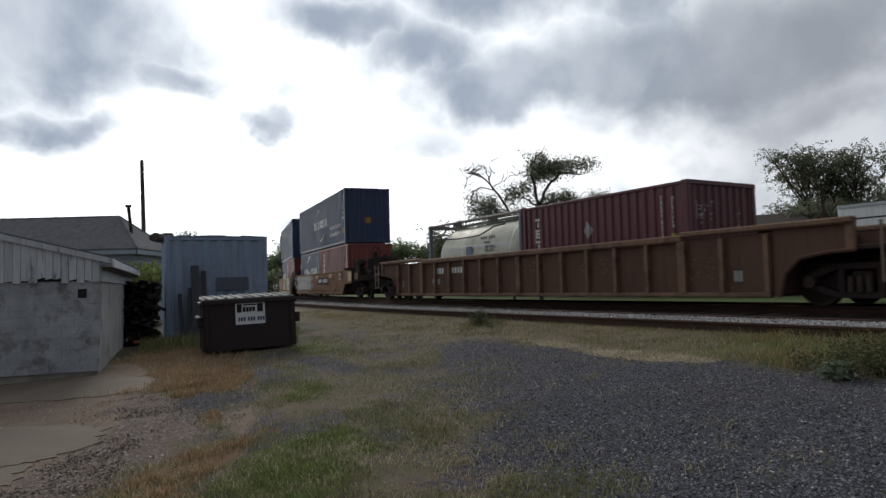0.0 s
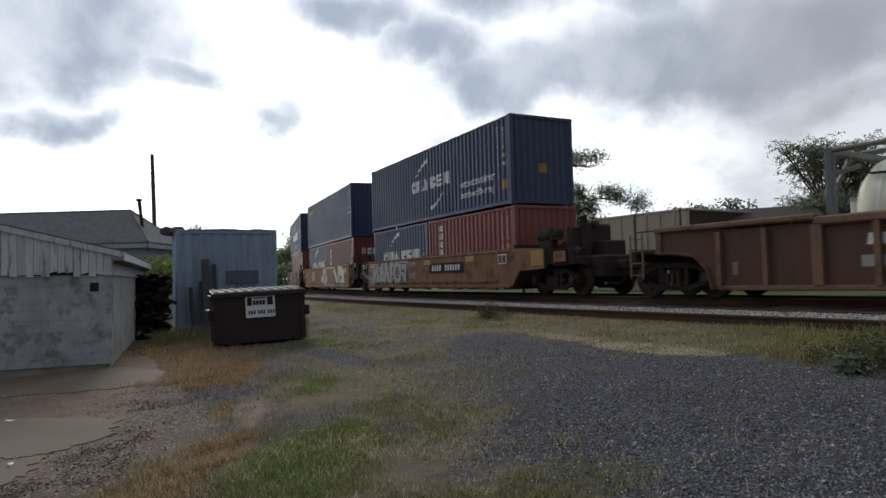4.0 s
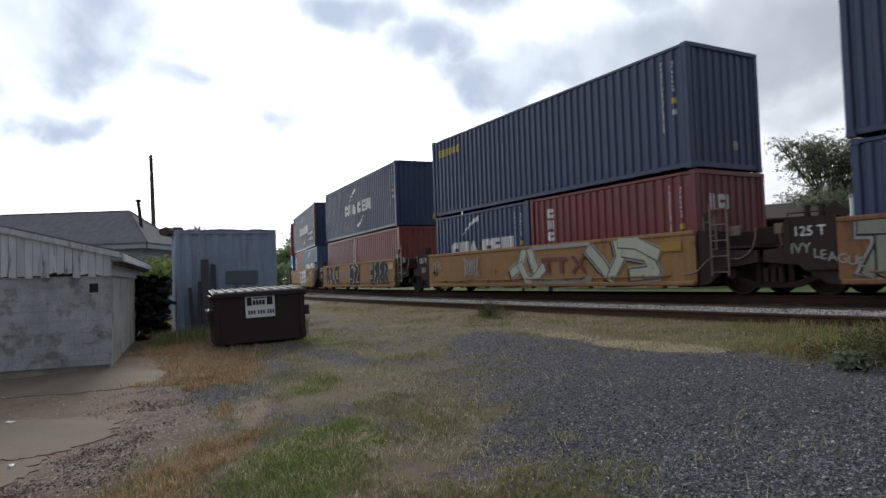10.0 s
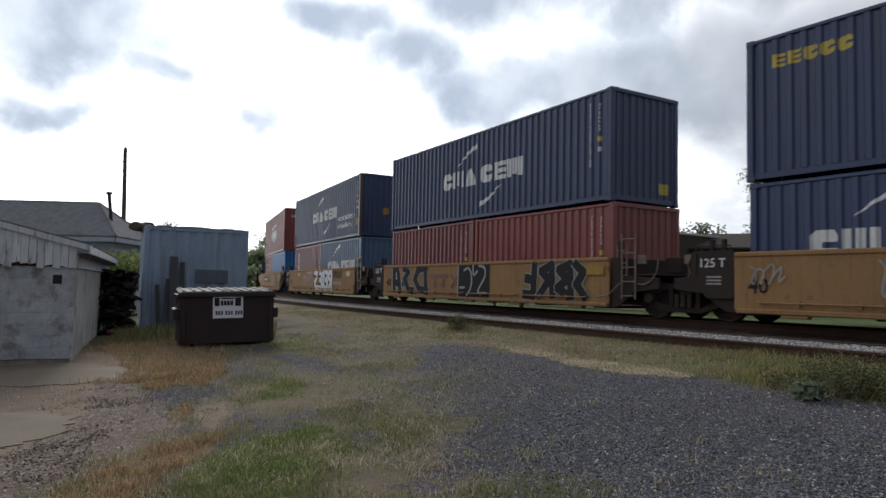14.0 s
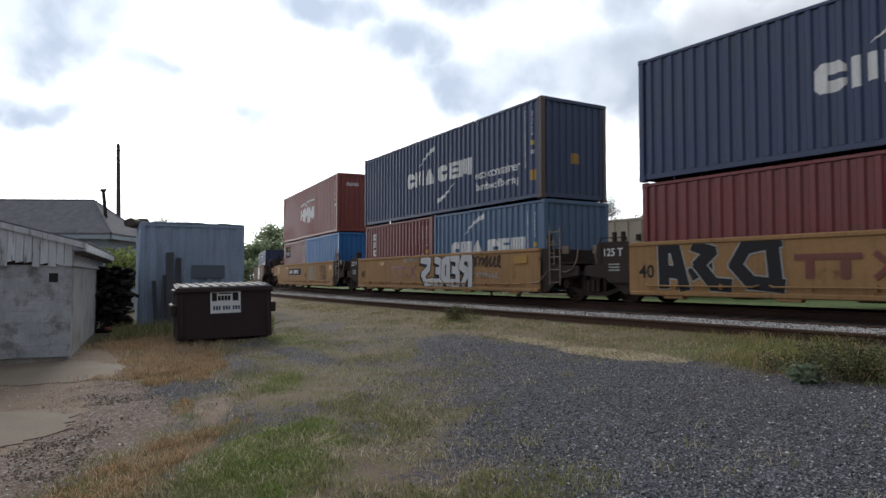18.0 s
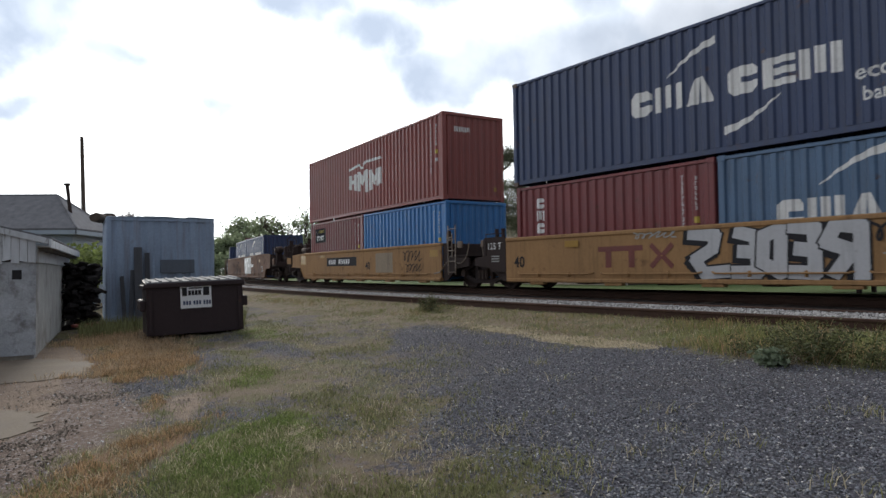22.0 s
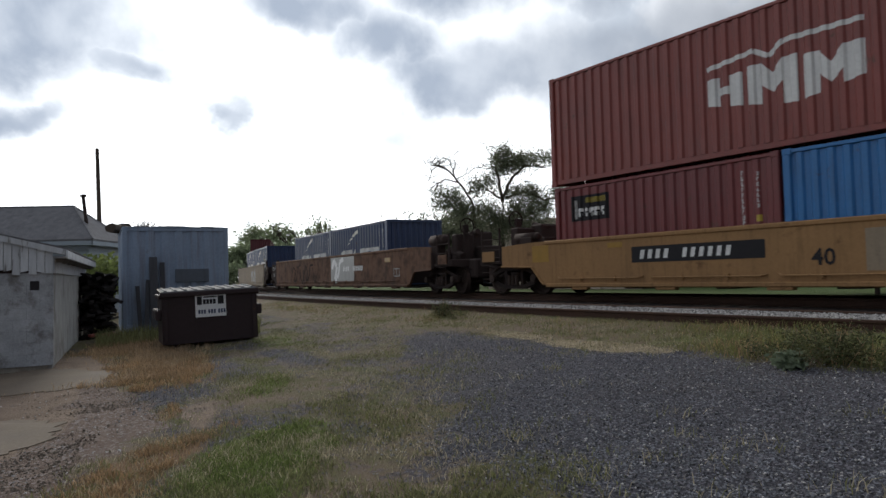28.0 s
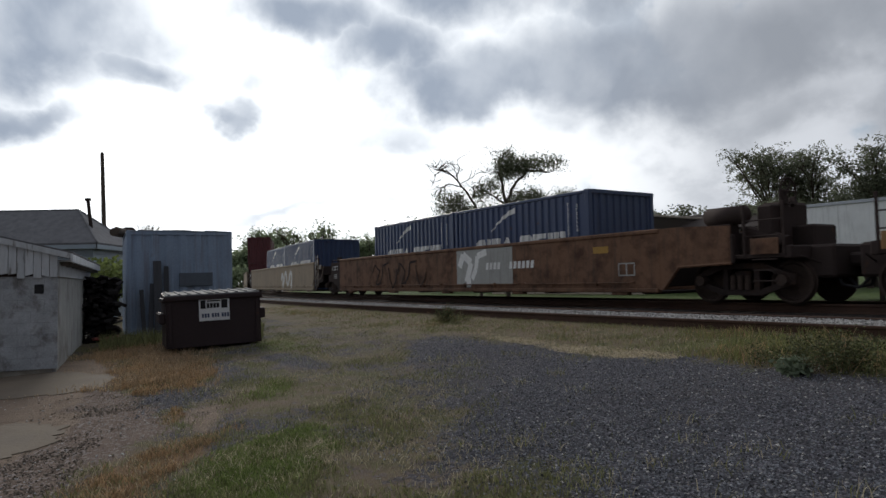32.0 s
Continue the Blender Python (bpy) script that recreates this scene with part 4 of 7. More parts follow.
def build_truck(parent, x, name="truck"):
    """A two-axle truck under a car."""
    t = part(name, Shape().box((0, 0, 0.52), (0.36, 2.0, 0.26), 0.03), DARKSTEEL, parent, "greasy dark steel truck", m=pose(x, 0, 0))
    for s in (-1, 1):
        f = Shape()
        for k, bar in enumerate(([(-1.08, 0.5), (-0.45, 0.74)], [(-0.5, 0.74), (0.5, 0.74)], [(0.45, 0.74), (1.08, 0.5)], [(-1.02, 0.42), (-0.4, 0.22)], [(-0.45, 0.22), (0.45, 0.22)], [(0.4, 0.22), (1.02, 0.42)], [(-0.34, 0.2), (-0.34, 0.76)], [(0.34, 0.2), (0.34, 0.76)])):
            q = stroke(bar, 0.11, 0.11)[0]
            f.prism(q, s * 0.98 - 0.06 - k * 0.001, s * 0.98 + 0.06 + k * 0.001)
        for ax in (-0.95, 0.95):
            f.box((ax, s * 0.98, 0.47), (0.3, 0.14, 0.24), 0.03)
        part("side_frame", f, DARKSTEEL, t)
        for ax in (-0.89, 0.89):
            part("bearing_cap", Shape().cyl((ax, s * 1.02, 0.46), (ax, s * 1.14, 0.46), 0.11, 12), RUBBERISH, t)
        for k in (-0.16, 0.0, 0.16):
            part("spring", Shape().cyl((k, s * 1.06, 0.28), (k, s * 1.06, 0.56), 0.06, 8), RUBBERISH, t)
    ws = Shape()
    for s in (-1, 1):
        y = s * 0.74
        ws.lathe([(y - s * 0.09, 0.10), (y - s * 0.08, 0.43), (y - s * 0.05, 0.445), (y - s * 0.045, 0.42), (y + s * 0.05, 0.415), (y + s * 0.055, 0.36), (y + s * 0.0, 0.33), (y, 0.17), (y + s * 0.05, 0.12), (y + s * 0.06, 0.05)], "y", 28)
        for k in range(3):
            a = k * math.tau / 3
            ws.box((math.cos(a) * 0.24, y + s * 0.012, math.sin(a) * 0.24), (0.07, 0.02, 0.07), 0.005)
    ws.cyl((0, -0.95, 0), (0, 0.95, 0), 0.075, 12)
    me = mesh_of("wheelset", ws, RUBBERISH)
    for ax in (-0.89, 0.89):
        w = part("wheelset", me, RUBBERISH, t, m=pose(ax, 0, 0.42))
        WHEELS.append((w, ax))
    return t


def scrawl(x, z, w, h, n, seed, thick=0.34):
    """Sprayed letter-like strokes: gives lists of strokes as point rows with their width."""
    r = random.Random(seed)
    step, rows = w / n, []
    for i in range(n):
        a, b = x + i * step + 0.1 * step, x + (i + 1) * step - 0.05 * step
        lo, hi = z + r.uniform(0.02, 0.12) * h, z + h - r.uniform(0.02, 0.14) * h
        m, q = (lo + hi) / 2, r.uniform(-0.1, 0.1) * h
        # loose swooping strokes, no letters
        pts = [[(a, m + q), (a + 0.25 * step, hi), (a + 0.6 * step, hi - 0.12 * h), (b, m + 0.1 * h), (a + 0.7 * step, m - 0.05 * h), (a + 0.45 * step, lo), (b, lo + 0.08 * h)],
               [(a - 0.1 * step, lo + 0.1 * h), (a + 0.2 * step, m), (a + 0.3 * step, hi - 0.05 * h), (b + 0.15 * step, hi)],
               [(a, hi - 0.1 * h), (a + 0.1 * step, lo + 0.25 * h), (a + 0.45 * step, lo), (b, lo + 0.3 * h), (b + 0.1 * step, hi - 0.25 * h)]][i % 3:i % 3 + 1]
        pts = [[(px + r.uniform(-.07, .07) * step, pz + r.uniform(-.06, .06) * h) for px, pz in row] for row in pts]
        rows += [(p, step * thick * r.uniform(0.85, 1.2)) for p in pts]
    return rows


def side_stroke(rows, k, dx=0.0):
    out = []
    for pts, w in rows:
        out += stroke([(p + dx, q) for p, q in pts], w * k, w * k)
    return out


def side_art(car, y, items):
    for i, (name, polys, material, label) in enumerate(items):
        for group in [[q] for q in polys] if name == "number_bar" else [polys]:
            tagged(part(name, decal(group, y, True, proud=0.003 + 0.0014 * i), material, car, label), kind="stuff" if "graffiti" in name else "")


def ladder(car, x, z0, z1, y, n=4, w=0.42):
    for s in (-1, 1):
        part("ladder_rail", Shape().box((x + s * w / 2, y, (z0 + z1) / 2), (0.05, 0.02, z1 - z0), 0.004), RUNG, car)
    for i in range(n):
        z = z0 + 0.08 + (z1 - z0 - 0.2) * i / (n - 1)
        part("ladder_rung", Shape().cyl((x - w / 2, y, z), (x + w / 2, y, z), 0.015, 6), RUNG, car)


def joint_end(car, x, s, plated, sprayed=False):
    """The end of a unit over a shared truck: s is +1 for its front. plated: the tall dark end box."""
    part("end_bulkhead", Shape().box((x + s * 0.06, 0, 0.88), (0.12, 2.5, 1.05), 0.015), BLACKSTEEL, car)
    o = [(x, 0.22), (x, 1.42), (x + s * 0.25, 1.4), (x + s * 0.3, 0.98), (x + s * 1.45, 0.92), (x + s * 1.45, 0.68), (x + s * 0.75, 0.6), (x + s * 0.25, 0.25)]
    for sy in (-1, 1):
        part("end_bracket", Shape().prism(o, sy * 1.32 - 0.03, sy * 1.32 + 0.03), BLACKSTEEL, car)
    part("centre_beam", Shape().box((x + s * 0.85, 0, 0.78), (1.6, 0.6, 0.26), 0.03), BLACKSTEEL, car)
    part("end_deck", Shape().box((x + s * 0.65, 0, 1.0), (1.2, 2.5, 0.05), 0.008), BLACKSTEEL, car)
    if plated:
        cut = [(x + s * 0.02, 0.5), (x + s * 0.02, 1.46), (x + s * 0.1, 1.48), (x + s * 0.92, 1.48), (x + s * 0.99, 1.42), (x + s * 0.99, 0.92), (x + s * 0.62, 0.5)]
        part("end_plate", Shape().prism(cut, -1.42, -1.38), BLACKSTEEL, car, "dark end plate with white capacity marks")
        part("end_plate", Shape().prism(cut, 1.38, 1.42), BLACKSTEEL, car)
        part("plate_rib", Shape().box((x + s * 0.86, -1.43, 1.2), (0.04, 0.02, 0.5), 0.005), BLACKSTEEL, car)
        part("end_bracket_plate", Shape().box((x + s * 1.12, -1.3, 1.32), (0.2, 0.06, 0.2), 0.012), RUNG, car, "small tan bracket plate")
        part("hose", Shape().tube([(x + s * 1.02, -1.34, 1.42), (x + s * 1.1, -1.36, 1.2), (x + s * 1.05, -1.36, 1.0), (x + s * 1.2, -1.3, 0.86)], 0.016), RUNG, car, "thin tan cable")
        lettering("capacity_words", "125 T", 0.26, x + s * 0.5 - 0.3, 1.14, -1.422, WHITE, car, "white capacity marks", False)
        if sprayed:
            lettering("sprayed_word", "IVY", 0.27, x + s * 0.5 - 0.36, 0.82, -1.424, GRAFW, car, "pale sprayed word", False)
            for k, (ch, cx, cz) in enumerate(zip("LEAGUE", (0.08, 0.2, 0.34, 0.5, 0.68, 0.84), (0.72, 0.69, 0.65, 0.61, 0.57, 0.53))):
                lettering("sprayed_letter", ch, 0.25, x + s * 0.5 + cx, cz, -1.45, GRAFW, car, "pale sprayed letter", False)
        else:
            part("mark_column", decal([rect(x + s * 0.5 - 0.12, 0.92 - i * 0.07, 0.34, 0.035) for i in range(3)], -1.422, True), GRAFW, car, "small illegible white lines")
        part("grab_rail", Shape().tube([(x + s * 0.1, -1.38, 1.46), (x + s * 0.1, -1.38, 1.58), (x + s * 0.9, -1.38, 1.58), (x + s * 0.9, -1.38, 1.46)], 0.014), BLACKSTEEL, car)
        for k in (0.35, 0.62):
            part("guide_post", Shape().box((x + s * k, -1.2, 1.6), (0.09, 0.09, 0.25), 0.01), BLACKSTEEL, car)
    else:
        ladder(car, x + s * 0.62, 0.42, 1.95, -1.42, 5)
        ladder(car, x + s * 0.3, 0.9, 1.7, -1.3, 3, 0.3)
        part("hose", Shape().tube([(x + s * 0.85, -1.36, 0.78), (x + s * 1.05, -1.38, 0.76), (x + s * 1.25, -1.38, 0.84), (x + s * 1.38, -1.36, 1.0), (x + s * 1.42, -1.34, 1.2), (x + s * 1.4, -1.3, 1.38)], 0.016), RUNG, car, "thin tan air hose")
        part("end_bracket_plate", Shape().box((x + s * 0.95, -1.33, 1.34), (0.26, 0.05, 0.2), 0.012), RUNG, car, "small tan bracket plate")
        part("swing_rail", Shape().tube([(x - s * 0.3, -1.5, 0.46), (x + s * 0.05, -1.5, 0.5), (x + s * 0.42, -1.5, 0.78), (x + s * 0.5, -1.44, 0.84)], 0.02), RUNG, car)
        part("valve_box", Shape().box((x + s * 0.75, 0.2, 1.25), (0.5, 0.5, 0.4), 0.03), BLACKSTEEL, car)
        part("guide_post", Shape().box((x + s * 0.2, -1.25, 1.6), (0.12, 0.12, 0.4), 0.015), BLACKSTEEL, car)


def outer_end(car, x, s, body, zt=1.42, patch_at=1.38):
    """The coupled end of a car over its own truck."""
    o = [(x - s * 0.1, zt), (x - s * 0.1, 0.28), (x + s * 0.1, 0.28), (x + s * 0.5, 0.74), (x + s * 1.72, 0.78), (x + s * 1.72, zt - 0.06), (x + s * 0.5, zt)]
    for sy in (-1, 1):
        part("end_side", Shape().prism(o, sy * 1.4 - 0.02, sy * 1.4 + 0.02), body, car)
        part("end_patch", Shape().box((x + s * patch_at, sy * 1.425, 1.1), (0.62, 0.01, 0.44), 0.003), YPATCH if body is not BROWNCAR else body, car, "yellow reflective patch")
        part("fender", Shape().tube([(x + s * 0.08, sy * 1.43, 0.3), (x + s * 0.5, sy * 1.43, 0.76), (x + s * 1.74, sy * 1.43, 0.8)], 0.03), body, car)
        part("end_corner", Shape().box((x + s * 1.74, sy * 1.37, 1.08), (0.05, 0.1, 0.56), 0.01), BLACKSTEEL, car)
    part("end_bulkhead", Shape().box((x + s * 0.1, 0, 0.95), (0.12, 2.7, 1.2), 0.02), BLACKSTEEL, car)
    part("platform", Shape().box((x + s * 1.6, 0, 0.92), (2.4, 2.6, 0.08), 0.012), BLACKSTEEL, car)
    part("centre_beam", Shape().box((x + s * 1.7, 0, 0.74), (2.8, 0.6, 0.3), 0.03), BLACKSTEEL, car)
    part("draft_box", Shape().box((x + s * 2.85, 0.1, 0.8), (0.9, 1.5, 0.62), 0.05), BLACKSTEEL, car)
    part("coupler", Shape().box((x + s * 3.35, 0, 0.82), (0.75, 0.3, 0.26), 0.06).box((x + s * 3.7, -0.06 * s, 0.82), (0.3, 0.36, 0.3), 0.08), DARKSTEEL, car)
    tz, tr = (1.78, 0.19) if s > 0 else (1.62, 0.12)
    tank = Shape().cyl((x + s * 0.85, -0.85, tz), (x + s * 1.7, -0.85, tz), tr, 18)
    tank.cyl((x + s * 0.79, -0.85, tz), (x + s * 0.85, -0.85, tz), tr * 0.6, 18, tr).cyl((x + s * 1.7, -0.85, tz), (x + s * 1.76, -0.85, tz), tr, 18, tr * 0.6)
    part("air_tank", tank, BLACKSTEEL, car, smooth=True)
    part("tank_cradle", Shape().box((x + s * 1.2, -0.85, 1.28), (0.5, 0.3, 0.66), 0.02).box((x + s * 1.25, -0.4, 1.2), (0.9, 0.6, 0.5), 0.03), BLACKSTEEL, car)
    gear = Shape().box((x + s * 2.0, -0.35, 1.45), (0.34, 0.7, 1.0), 0.04).cyl((x + s * 1.6, -0.6, 1.45), (x + s * 2.4, -0.6, 1.2), 0.12, 10)
    gear.box((x + s * 1.75, 0.4, 1.5), (0.5, 0.9, 1.1), 0.05).cyl((x + s * 1.5, 0.2, 1.9), (x + s * 2.1, 0.2, 2.05), 0.1, 10).box((x + s * 2.3, 0.5, 1.25), (0.5, 0.8, 0.6), 0.04)
    part("brake_gear", gear, BLACKSTEEL, car)
    hw = Shape()
    cx, cy, cz, cr = x + s * 2.3, -0.35, 2.2, 0.26
    for i in range(18):
        a, b = i * math.tau / 18, (i + 1) * math.tau / 18
        hw.cyl((cx, cy + math.cos(a) * cr, cz + math.sin(a) * cr), (cx, cy + math.cos(b) * cr, cz + math.sin(b) * cr), 0.02, 6)
    for i in range(3):
        a = i * math.pi / 3
        hw.cyl((cx, cy - math.cos(a) * cr, cz - math.sin(a) * cr), (cx, cy + math.cos(a) * cr, cz + math.sin(a) * cr), 0.013, 6)
    part("hand_brake_wheel", hw, BLACKSTEEL, car)
    part("brake_post", Shape().box((x + s * 2.2, -0.35, 1.6), (0.1, 0.2, 1.3), 0.02), BLACKSTEEL, car)
    for k in (1.95, 2.75):
        part("hand_post", Shape().box((x + s * k, -1.3, 1.42), (0.05, 0.05, 1.0), 0.008), BLACKSTEEL, car)
    part("hand_rail", Shape().cyl((x + s * 1.95, -1.3, 1.6), (x + s * 2.75, -1.3, 1.6), 0.016, 6), BLACKSTEEL, car)
    part("hand_rail", Shape().cyl((x + s * 1.95, -1.3, 1.3), (x + s * 2.75, -1.3, 1.3), 0.016, 6), BLACKSTEEL, car)
    part("step_panel", Shape().box((x + s * 2.4, -1.37, 1.1), (0.56, 0.03, 0.3), 0.006), body, car)
    for k in range(3):
        part("step_rung", Shape().cyl((x + s * 2.15, -1.38, 0.85 - k * 0.2), (x + s * 2.65, -1.38, 0.85 - k * 0.2), 0.014, 6), BLACKSTEEL, car)
    part("end_sill", Shape().box((x + s * 2.8, 0, 0.98), (0.16, 2.6, 0.24), 0.02), BLACKSTEEL, car)
    part("air_hose", Shape().tube([(x + s * 2.95, -0.35, 0.85), (x + s * 3.15, -0.35, 0.6), (x + s * 3.25, -0.32, 0.35), (x + s * 3.5, -0.25, 0.3), (x + s * 3.7, -0.2, 0.5)], 0.028), GRAFK, car)
    part("cut_lever", Shape().tube([(x + s * 3.0, -1.2, 0.9), (x + s * 3.05, -0.6, 0.75), (x + s * 3.3, -0.2, 0.95)], 0.015), BLACKSTEEL, car)
    build_truck(car, x + s * 1.67)


def well_unit(label, uc, front, rear, body, art=(), L=12.5, zt=1.42, trucks=(None, None)):
    """One unit of a double-stack well car; uc: its middle along the train. front, rear: joint, plated or coupled."""
    car = thing("well_car", label, "railway well car", group="train cars")
    h = L / 2
    for sy in (-1, 1):
        sill = part("side_sill", Shape().box((0, sy * 1.40, (zt + 0.3) / 2), (L, 0.05, zt - 0.3), 0.012), body, car)
        part("top_chord", Shape().box((0, sy * 1.395, zt - 0.04), (L - 0.02, 0.12, 0.1), 0.02), body, car)
        part("bottom_chord", Shape().box((0, sy * 1.385, 0.27), (L - 0.1, 0.16, 0.10), 0.02), body, car)
        for i in range(4):
            x0 = -h + 0.5 + i * (L - 1.0) / 4
            x1 = x0 + (L - 1.0) / 4 - 0.22
            part("foot_rail", Shape().tube([(x0, sy * 1.43, 0.47), (x0 + 0.09, sy * 1.49, 0.44), (x1 - 0.09, sy * 1.49, 0.44), (x1, sy * 1.43, 0.47)], 0.021), body, car)
            for k in (0.3, 0.7):
                part("rail_bracket", Shape().box((x0 + (x1 - x0) * k, sy * 1.455, 0.43), (0.05, 0.07, 0.12), 0.01), body, car)
        for i in range(5):
            part("jack_pad", Shape().box((-h + 1.2 + i * (L - 2.4) / 4, sy * 1.36, 0.2), (0.5, 0.16, 0.08), 0.012), body, car)
    for i in range(6):
        part("floor_beam", Shape().box((-h + 0.4 + i * (L - 0.8) / 5, 0, 0.215), (0.4, 2.7, 0.06), 0.01), DARKSTEEL, car)
    for end, s in ((front, 1), (rear, -1)):
        if end == "coupled":
            outer_end(car, s * h, s, body, zt, 1.38 if s > 0 else 0.15)
        else:
            joint_end(car, s * h, s, end in ("plated", "sprayed"), end == "sprayed")
            if s < 0:
                build_truck(car, -h - 1.42)
    side_art(car, -1.427, art)
    return rides(car, uc, 0.0)


def dots(x, z, w, h, seed, n):
    r = random.Random(seed)
    return [rect(x + r.uniform(0, w), z + r.uniform(0, h), r.uniform(.03, .08), r.uniform(.02, .05)) for _ in range(n)]


def plate_number(x, z, n=6, h=0.2, gap=0.06, w=0.13):
    return [rect(x + i * (w + gap), z, w, h, 0.03) for i in range(n)]


def number_art(x, wd=2.7):
    return [("number_panel", [rect(x, 0.78, wd, 0.36)], GRAFK, "dark number panel"),
            ("number_bar", [rect(x + 0.22 + i * 0.21, 0.86, 0.11, 0.2, 0.04) for i in range(4)] + [rect(x + 1.32 + i * 0.2, 0.86, 0.1, 0.2, 0.04) for i in range(6)], WHITE, "white bar in place of a figure")]


def owner_mark(x, z=0.62, s=1.0):
    """The dark red owner's mark as plain shapes."""
    chevron = lambda k, f: stroke([(x + (k - 0.3 * f) * s, z), (x + k * s, z + 0.29 * s), (x + (k - 0.3 * f) * s, z + 0.58 * s)], 0.13 * s, 0.13 * s)
    bars = [[rect(x, z + 0.44 * s, 1.5 * s, 0.14 * s)], [rect(x + 0.26 * s, z, 0.2 * s, 0.44 * s)], [rect(x + 1.04 * s, z, 0.2 * s, 0.44 * s)], chevron(2.05, 1), chevron(2.1, -1)]
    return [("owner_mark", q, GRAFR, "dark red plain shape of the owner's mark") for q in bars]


def tag(x, z, w, h, n, seed, fill=None, edge=None, halo=None, thick=0.34):
    """A sprayed tag: a halo, dark edges and a pale body."""
    rows = scrawl(x, z, w, h, n, seed, thick)
    out = []
    if halo:
        out.append(("graffiti_halo", side_stroke(rows, 1.75), halo, "sprayed halo"))
    out.append(("graffiti_edge", side_stroke(rows, 1.4), edge or GRAFK, "sprayed edge lines"))
    out.append(("graffiti", side_stroke(rows, 1.0), fill or GRAFW, "sprayed letter-like strokes"))
    return out


def ribbon(pts, w):
    """A smooth even stroke with round joins, as convex outlines."""
    q = [pts[0]] + list(pts) + [pts[-1]]
    fine = []
    for p0, p1, p2, p3 in zip(q, q[1:], q[2:], q[3:]):
        for k in range(4):
            t = k / 4
            fine.append(tuple(0.5 * (2 * b + (c - a) * t + (2 * a - 5 * b + 4 * c - d) * t * t + (3 * b - a - 3 * c + d) * t ** 3) for a, b, c, d in zip(p0, p1, p2, p3)))
    fine.append(pts[-1])
    out = stroke(fine, w, w)
    for x, z in fine:
        out.append([(x + math.cos(i * math.tau / 8) * w / 2, z + math.sin(i * math.tau / 8) * w / 2) for i in range(8)])
    return [[(x, min(max(z, 0.33), 1.385)) for x, z in o] for o in out]


def slab_stroke(pts, w):
    """An angular stroke with square ends and filled joints, as convex outlines."""
    out = []
    for i, ((ax, az), (bx, bz)) in enumerate(zip(pts, pts[1:])):
        l = math.hypot(bx - ax, bz - az) or 1.0
        ux, uz = (bx - ax) / l * w * 0.3, (bz - az) / l * w * 0.3
        out += stroke([(ax - ux, az - uz), (bx + ux, bz + uz)], w, w)
    for x, z in pts[1:-1]:
        out.append([(x + math.cos(i * math.tau / 8) * w / 2, z + math.sin(i * math.tau / 8) * w / 2) for i in range(8)])
    return [[(x, min(max(z, 0.315), 1.40)) for x, z in o] for o in out]


def piece(x, z, w, h, forms, thick=0.24, line=0.035, fill=None, edge=None, halo=None, shade=None, flip=False):
    """A sprayed piece of fat angular forms. Each form is one or more strokes in a unit square; edges lie under each form."""
    if flip:                      # each form turned the other way round in its place
        forms = [[[(min(a for e in form for a, _ in e) + max(a for e in form for a, _ in e) - u, v) for u, v in q] for q in form] for form in forms]
    rows = [[[(x + u * w, z + v * h) for u, v in q] for q in form] for form in forms]
    out = []
    if shade:
        out.append(("graffiti_shade", [o for form in rows for q in form for o in slab_stroke([(a - 0.07, b - 0.05) for a, b in q], thick + line * 3)], shade, "sprayed shade"))
    if halo:
        out.append(("graffiti_halo", [o for form in rows for q in form for o in slab_stroke(q, thick + line * 4.5)], halo, "sprayed halo"))
    for form in rows:
        out.append(("graffiti_edge", [o for q in form for o in slab_stroke(q, thick + line * 2)], edge or GRAFK, "sprayed edge lines"))
        out.append(("graffiti", [o for q in form for o in slab_stroke(q, thick)], fill or GRAFW, "fat angular sprayed forms"))
    return out


def thin_lines(x, z, w, h, n, seed, k=0.035, material=None):
    """A thin looping scribble, no letters."""
    r, pts, m = random.Random(seed), [], n * 7
    for i in range(m + 1):
        a, q = i * math.tau / 7, 0.8 + 0.4 * noise.noise((i * 0.23, seed, 0.5))
        pts.append((x + w * i / m + 0.55 * w / n * math.sin(a) * q, z + h / 2 + h / 2 * math.cos(a * 0.93) * q * r.uniform(0.85, 1.0)))
    return [("graffiti_line", ribbon(pts, k), material or GRAFW, "thin sprayed scribble")]


RING = [(0.77 + 0.085 * math.cos(i * math.tau / 8), 0.5 + 0.36 * math.sin(i * math.tau / 8)) for i in range(9)]
GREEN_PIECE = [[[(0.02, 0.84), (0.14, 0.82), (0.04, 0.08)]], [[(0.1, 0.62), (0.1, 0.12), (0.17, 0.75)]], [[(0.19, 0.78), (0.23, 0.12), (0.29, 0.6)]], [[(0.37, 0.9), (0.30, 0.6), (0.31, 0.22), (0.38, 0.26)], [(0.31, 0.5), (0.39, 0.52)]],
               [[(0.42, 0.1), (0.47, 0.88), (0.53, 0.12)], [(0.45, 0.42), (0.53, 0.46)]], [[(0.58, 0.1), (0.60, 0.85), (0.68, 0.8)], [(0.6, 0.5), (0.66, 0.48)]], [RING], [[(0.88, 0.72), (0.98, 0.74), (0.96, 0.2), (0.9, 0.45)]]]
WILD_LEFT = [[[(0.02, 0.3), (0.3, 0.5), (0.42, 0.9)]], [[(0.3, 0.5), (0.5, 0.05), (0.62, 0.05)]], [[(0.62, 0.92), (0.72, 0.55), (0.85, 0.1)]], [[(0.74, 0.1), (1.0, 0.4)]]]
